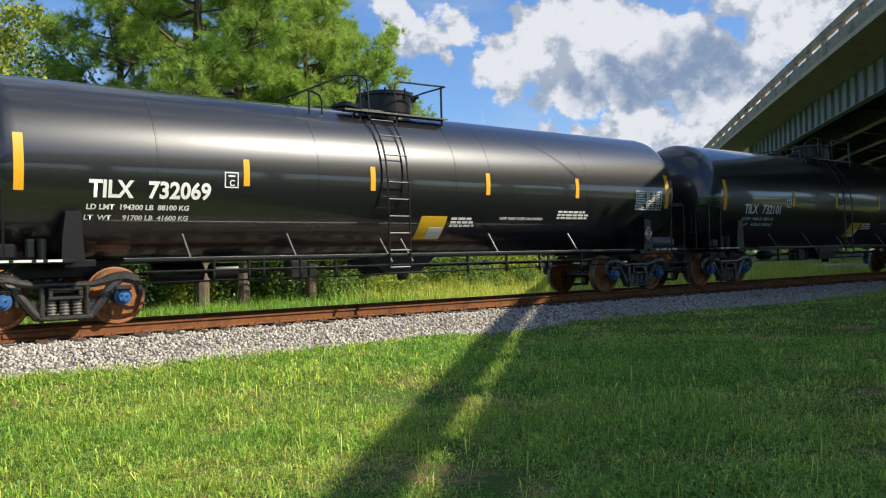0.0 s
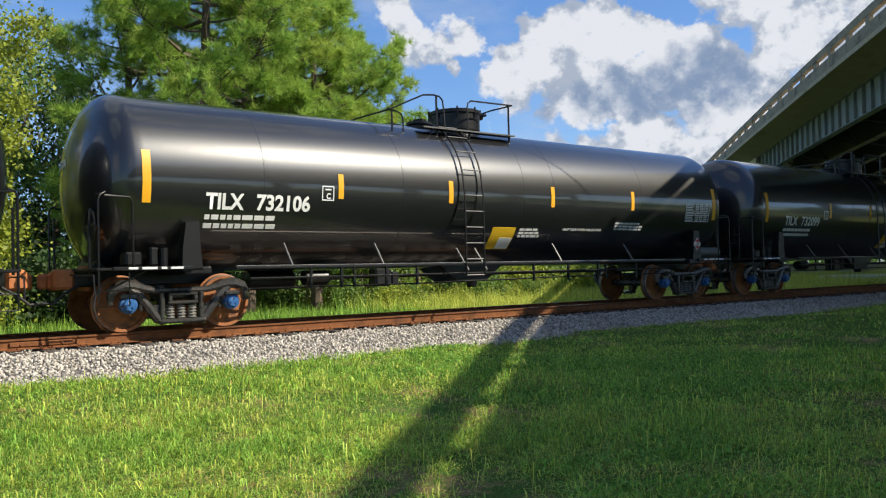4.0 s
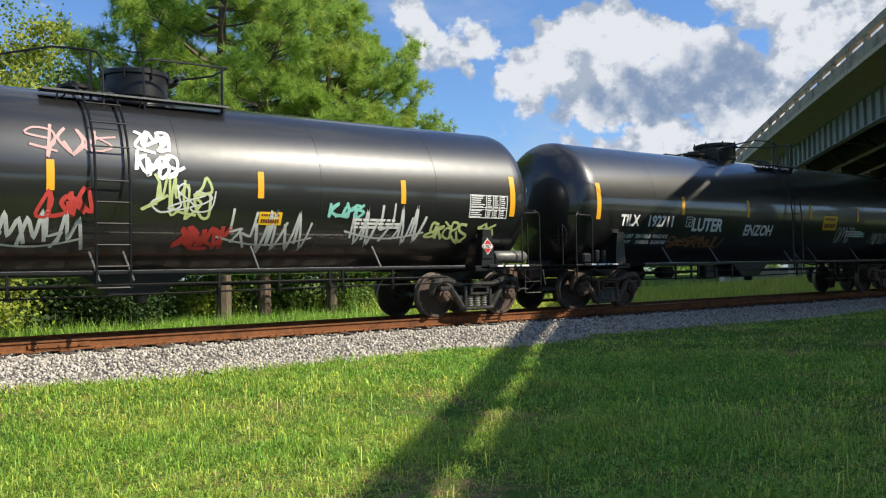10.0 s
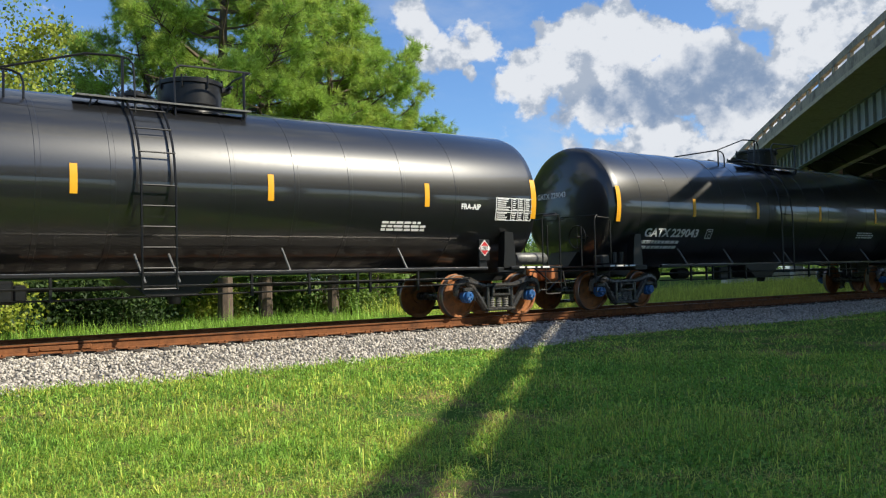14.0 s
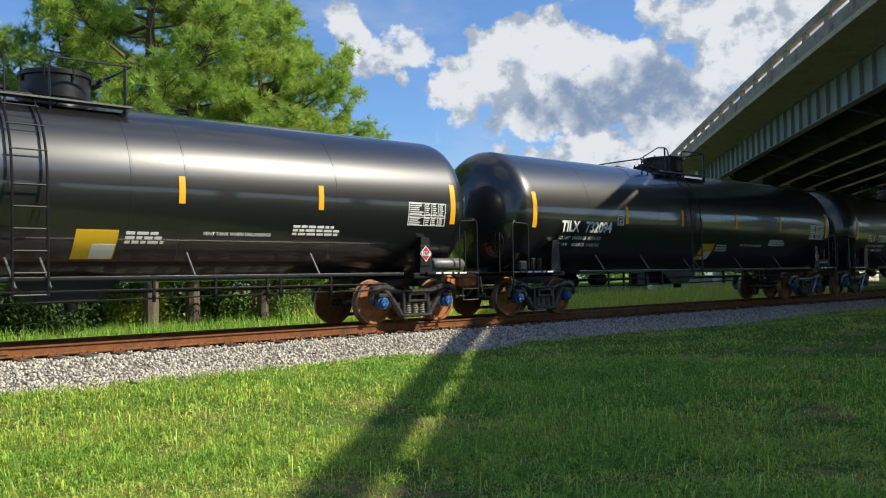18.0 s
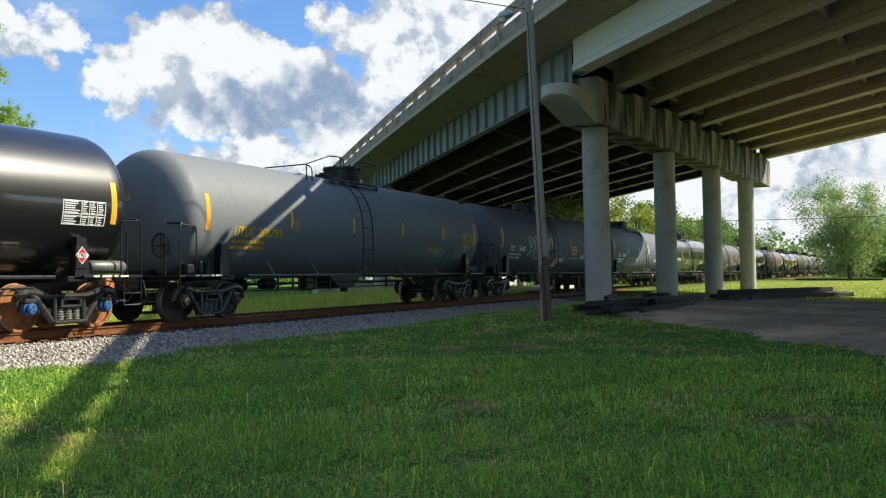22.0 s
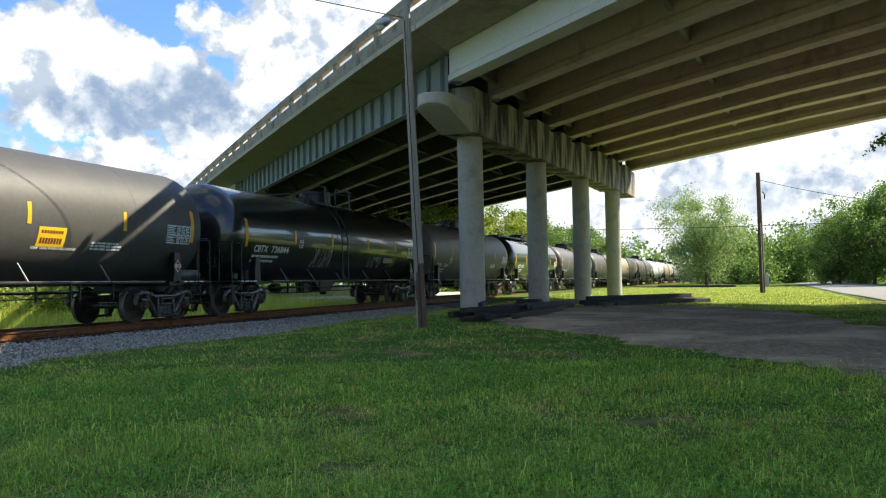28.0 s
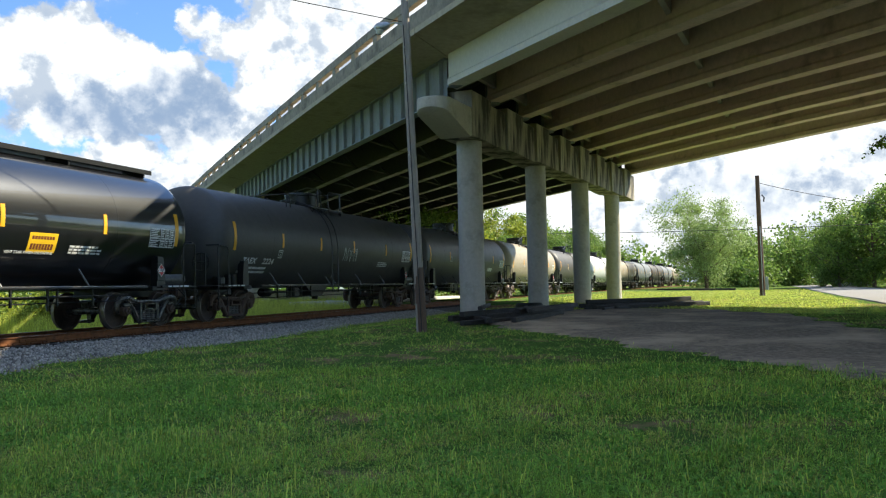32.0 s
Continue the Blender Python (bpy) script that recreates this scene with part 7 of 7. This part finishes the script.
def lay_patch(name, poly, lift, mat, label, cat, step=0.14):
    xs = [p[0] for p in poly]
    ys = [p[1] for p in poly]
    X, Y = np.meshgrid(np.arange(min(xs) - 1, max(xs) + 1, step), np.arange(min(ys) - 1, max(ys) + 1, step))
    wob = 0.25
    ok = inside(poly, X + wob * np.sin(Y * 2.1) + 0.12 * np.sin(Y * 9.1 + X * 3.0), Y + wob * np.sin(X * 2.7) + 0.12 * np.sin(X * 8.3))
    Z = ground_z(X, Y) + lift
    ny, nx = X.shape
    i = np.arange(nx * ny).reshape(ny, nx)
    cell = ok[:-1, :-1] & ok[1:, :-1] & ok[:-1, 1:] & ok[1:, 1:]
    # the rim dips just under the soil
    near = np.zeros(Z.shape)
    for a in (0, 1):
        for c in (0, 1):
            near[a:ny - 1 + a, c:nx - 1 + c] += cell
    Z = np.where(near < 4, Z - lift - 0.015, Z)
    f = np.stack([i[:-1, :-1][cell], i[:-1, 1:][cell], i[1:, 1:][cell], i[1:, :-1][cell]], 1)
    used, inv = np.unique(f, return_inverse=True)
    v = np.stack([X.ravel(), Y.ravel(), Z.ravel()], 1)[used]
    ob = new(name, bulk(name, v, 4, inv.reshape(-1, 4), M[mat], True))
    return tagged(ob, label, cat, kind="structure")


lay_patch("pavement", LOT, 0.04, "asphalt", "sandy old asphalt lot under the overpass", "pavement")


def build_road():
    rows = []
    for i in range(len(ROAD) - 1):
        (x0, y0), (x1, y1) = ROAD[i], ROAD[i + 1]
        n = max(2, int(math.hypot(x1 - x0, y1 - y0) / 4))
        for j in range(n):
            x, y = x0 + (x1 - x0) * j / n, y0 + (y1 - y0) * j / n
            rows.append((x, y, float(ground_z(x, y)) + 0.05, math.atan2(y1 - y0, x1 - x0)))
    s = Shape().sweep([(-3.2, -0.12), (-3.1, 0.0), (0, 0.05), (3.1, 0.0), (3.2, -0.12)], rows, closed=False)
    tagged(new("road", s.mesh("road", M["road"])), "sun-bleached grey side road", "road", kind="structure")


build_road()


# ---- poles, wires, timbers ----
def sag_wire(a, b, sag, r=0.012, n=14):
    a, b = Vector(a), Vector(b)
    pts = []
    for i in range(n + 1):
        t = i / n
        p = a.lerp(b, t)
        p.z -= sag * 4 * t * (1 - t)
        pts.append(p)
    return Shape().tube(pts, r, 5)


def build_poles():
    p = thing("utility_pole", "tall grey weathered wooden pole with a street lamp", "utility pole")
    part("pole", Shape().tube([(21.362, 6.545, 0.0), (21.335, 6.645, 3.2), (21.30, 6.755, 6.5), (21.275, 6.825, 9.25)], [0.135, 0.125, 0.11, 0.10], 16), M["wood_pole"], p, "grey cracked wood, darker near the ground")
    part("pole_foot", Shape().tube([(21.365, 6.535, 0.0), (21.352, 6.585, 1.4), (21.347, 6.605, 2.0)], [0.141, 0.135, 0.130], 16), M["wood_pole_dark"], p, "dark stained foot of the pole")
    part("ground_wire", Shape().tube([(21.22, 6.505, 0.3), (21.17, 6.625, 3.2), (21.14, 6.745, 6.5), (21.12, 6.82, 8.4)], 0.012, 5), M["wire"], p)
    part("lamp_arm", Shape().tube([(21.24, 6.88, 8.42), (21.18, 7.05, 8.50), (21.12, 7.25, 8.46)], 0.022, 6), M["alu"], p)
    head = Shape()
    axis = (Vector((21.02, 7.58, 8.36)) - Vector((21.13, 7.20, 8.44)))
    base = Vector((21.13, 7.20, 8.44))
    head.tube([base + axis * t for t in (0, 0.1, 0.35, 0.7, 0.95, 1.05)], [0.05, 0.08, 0.115, 0.125, 0.09, 0.02], 14)
    part("lamp_head", head, M["alu"], p, "dull aluminium lamp head")
    part("lamp_bowl", Shape().lathe([(0.11, 0.0), (0.10, -0.06), (0.07, -0.11), (0.01, -0.13)], 16, "z", (21.055, 7.46, 8.30)), M["glass"], p, "milky lamp bowl")
    for k in range(5):
        z = 4.0 + k * 0.95
        part("pole_step", Shape().tube([(21.2, 6.75 + 0.02 * k, z), (21.08, 6.70 + 0.02 * k, z)], 0.012, 5), M["steel"], p)
    q = thing("utility_pole", "dark creosoted wooden pole on the sunny lawn", "utility pole")
    part("pole", Shape().tube([(62.95, -5.44, 0.0), (62.93, -5.40, 4.5), (62.91, -5.36, 8.75)], [0.19, 0.17, 0.14], 12), M["wood_pole_dark"], q)
    part("meter_box", Shape().box((62.78, -5.72, 1.25), (0.22, 0.2, 0.9), 0.02), M["alu"], q, "grey metal meter box")
    part("insulator", Shape().tube([(62.8, -5.6, 7.4), (62.75, -5.75, 7.2), (62.8, -5.72, 6.9)], 0.05, 6), M["wire"], q)
    part("conduit", Shape().tube([(62.74, -5.45, 0.4), (62.72, -5.40, 5.2)], 0.035, 6), M["alu"], q)
    w = sag_wire((21.22, 6.9, 8.52), (-12.0, 28.2, 8.9), 0.5, 0.013)
    tagged(new("cable", w.mesh("cable", M["wire"])), "thin black overhead cable from the lamp pole", "cable")
    w = sag_wire((62.9, -5.4, 8.25), (60.0, -15.0, 5.8), 0.25, 0.02)
    tagged(new("cable", w.mesh("cable", M["wire"])), "thin black overhead cable from the dark pole", "cable")
    w = sag_wire((96.0, 14.0, 7.2), (92.0, -32.0, 7.0), 0.3, 0.03)
    tagged(new("cable", w.mesh("cable", M["wire"])), "distant overhead cable across the road", "cable")


build_poles()


def timber(x0, y0, x1, y1, z, w, name="timber", label="long dark creosoted timber lying on the lot", mat="timber"):
    a, b = Vector((x0, y0, z)), Vector((x1, y1, z))
    s = Shape().box((0, 0, 0), ((b - a).length, w, w), 0.02)
    ob = new(name, s.mesh(name, M[mat]))
    ob.matrix_world = Matrix.Translation((a + b) / 2) @ pose(0, 0, 0, 0, 0, math.degrees(math.atan2(y1 - y0, x1 - x0)))
    return tagged(ob, label, "timber", "stacked timbers")


def build_timbers():
    rows = [(24.2, 6.55, 31.8, 4.9, 0.17, 0.0), (25.0, 5.7, 33.2, 4.1, 0.18, 0.0), (24.4, 4.7, 29.6, 4.0, 0.16, 0.0), (23.8, 6.1, 30.2, 4.7, 0.15, 0.18), (26.6, 5.0, 34.0, 4.0, 0.16, 0.17), (23.5, 5.2, 27.0, 6.7, 0.16, 0.0),
            (36.0, 3.9, 41.2, -0.9, 0.20, 0.0), (37.0, 4.2, 42.0, -0.5, 0.22, 0.0), (35.4, 3.4, 40.4, -1.2, 0.18, 0.0), (36.8, 3.9, 41.4, -0.4, 0.18, 0.21)]
    rows += [(24.0, 5.6, 28.4, 6.3, 0.12, 0.34), (25.6, 4.4, 29.9, 5.3, 0.13, 0.20), (27.4, 6.4, 32.6, 5.5, 0.15, 0.0), (23.0, 5.9, 25.4, 4.8, 0.14, 0.0), (35.6, 2.6, 41.8, 0.2, 0.14, 0.0), (34.4, 3.0, 38.6, 2.2, 0.13, 0.0)]
    for x0, y0, x1, y1, w, up in rows:
        g = float(ground_z((x0 + x1) / 2, (y0 + y1) / 2)) + 0.02
        timber(x0, y0, x1, y1, g + w / 2 + up, w)
    for i in range(4):
        g = float(ground_z(108, 0))
        timber(118 - i * 0.6, 3.0 - i * 0.4, 104 - i * 0.6, -5.0 - i * 0.3, g + 0.12, 0.24)
    rs = random.Random(9)
    for i in range(12):
        x, y, a, ln = rs.uniform(33.5, 40.0), rs.uniform(4.6, 7.6), rs.uniform(0, 3.1), rs.uniform(0.8, 2.4)
        timber(x, y, x + ln * math.cos(a), y + ln * math.sin(a), float(ground_z(x, y)) + 0.05, 0.07, "board", "short weathered orange-brown board lying on the ground", "scrap_wood")
    ty = thing("tyre", "old black tyre lying near a column", "tyre")
    part("tread_ring", Shape().lathe([(0.36, 0.06), (0.50, 0.02), (0.56, 0.10), (0.56, 0.22), (0.50, 0.30), (0.36, 0.26), (0.34, 0.16), (0.36, 0.06)], 28, "z"), M["wire"], ty)
    ty.location = (34.6, 6.0, float(ground_z(34.6, 6.0)))
    sh = thing("shed", "small pale shed with a low roof among trees", "shed")
    part("wall", Shape().box((0, 0, 1.3), (4.5, 3.5, 2.6), 0.03), M["shed"], sh)
    part("roof", Shape().prism([(-2.6, 2.602), (2.6, 2.602), (0.0, 3.3)], -2.0, 2.0), M["alu"], sh)
    sh.matrix_world = pose(124.0, -22.2, float(ground_z(124, -22)), 0, 0, 20)


build_timbers()


def build_overhang():
    """Leafy branch ends hanging into view from a tree beside the lot."""
    rng = np.random.default_rng(31)
    ob = thing("overhanging_branch", "leafy green branch tip hanging from a roadside tree", "branch")
    root, tip = Vector((33.8, -11.4, 8.9)), Vector((34.9, -7.15, 6.45))
    twigs = Shape().tube([root, root.lerp(tip, 0.5) + Vector((0, 0, 0.4)), tip], [0.07, 0.04, 0.012], 6)
    cs = []
    for i in range(26):
        q = 0.35 + 0.65 * i / 25
        p = root.lerp(tip, q) + Vector((0, 0, 0.4 * 4 * q * (1 - q)))
        e = p + Vector(rng.normal(0, 0.32, 3)) - Vector((0, 0, 0.15))
        twigs.tube([p, e], [0.012, 0.005], 4)
        cs += [tuple(p.lerp(e, float(rng.uniform(0.2, 1.1))) + Vector(rng.normal(0, 0.07, 3))) for _ in range(34)]
    part("branch", twigs, M["bark"], ob)
    tagged(part("leaves", quads(leaves(np.array(cs), 0.13, rng), "branch_leaves", M["leaf"]), None, ob), kind="stuff")


build_overhang()


# ---- what moves ----
def motions():
    times = sorted(set([i * 0.25 for i in range(129)] + [1 / 30, 2 / 30, 32 - 1 / 30, 32 - 2 / 30]))
    for k, car in enumerate(TRAIN):
        walk(car, [(t, car_pose(car_place(k, t))) for t in times])
    index = {car: k for k, car in enumerate(TRAIN)}
    for car, ax, x in AXLES:
        k = index[car]
        rows, last = [], None
        for f in range(961):
            t = f / 30
            s = car_place(k, t)
            seen = -16 < s < 75
            turn = -math.degrees((s - car_place(k, 0)) / 0.457) if seen else last
            if turn is None:
                if f == 0:
                    rows.append((t, pose(x, 0, 0.457)))
                continue
            if seen or f == 960:
                rows.append((t, pose(x, 0, 0.457, 0, -turn, 0)))
            last = turn
        if len(rows) == 1:
            rows.append((32.0, rows[0][1]))
        walk(ax, rows)


motions()
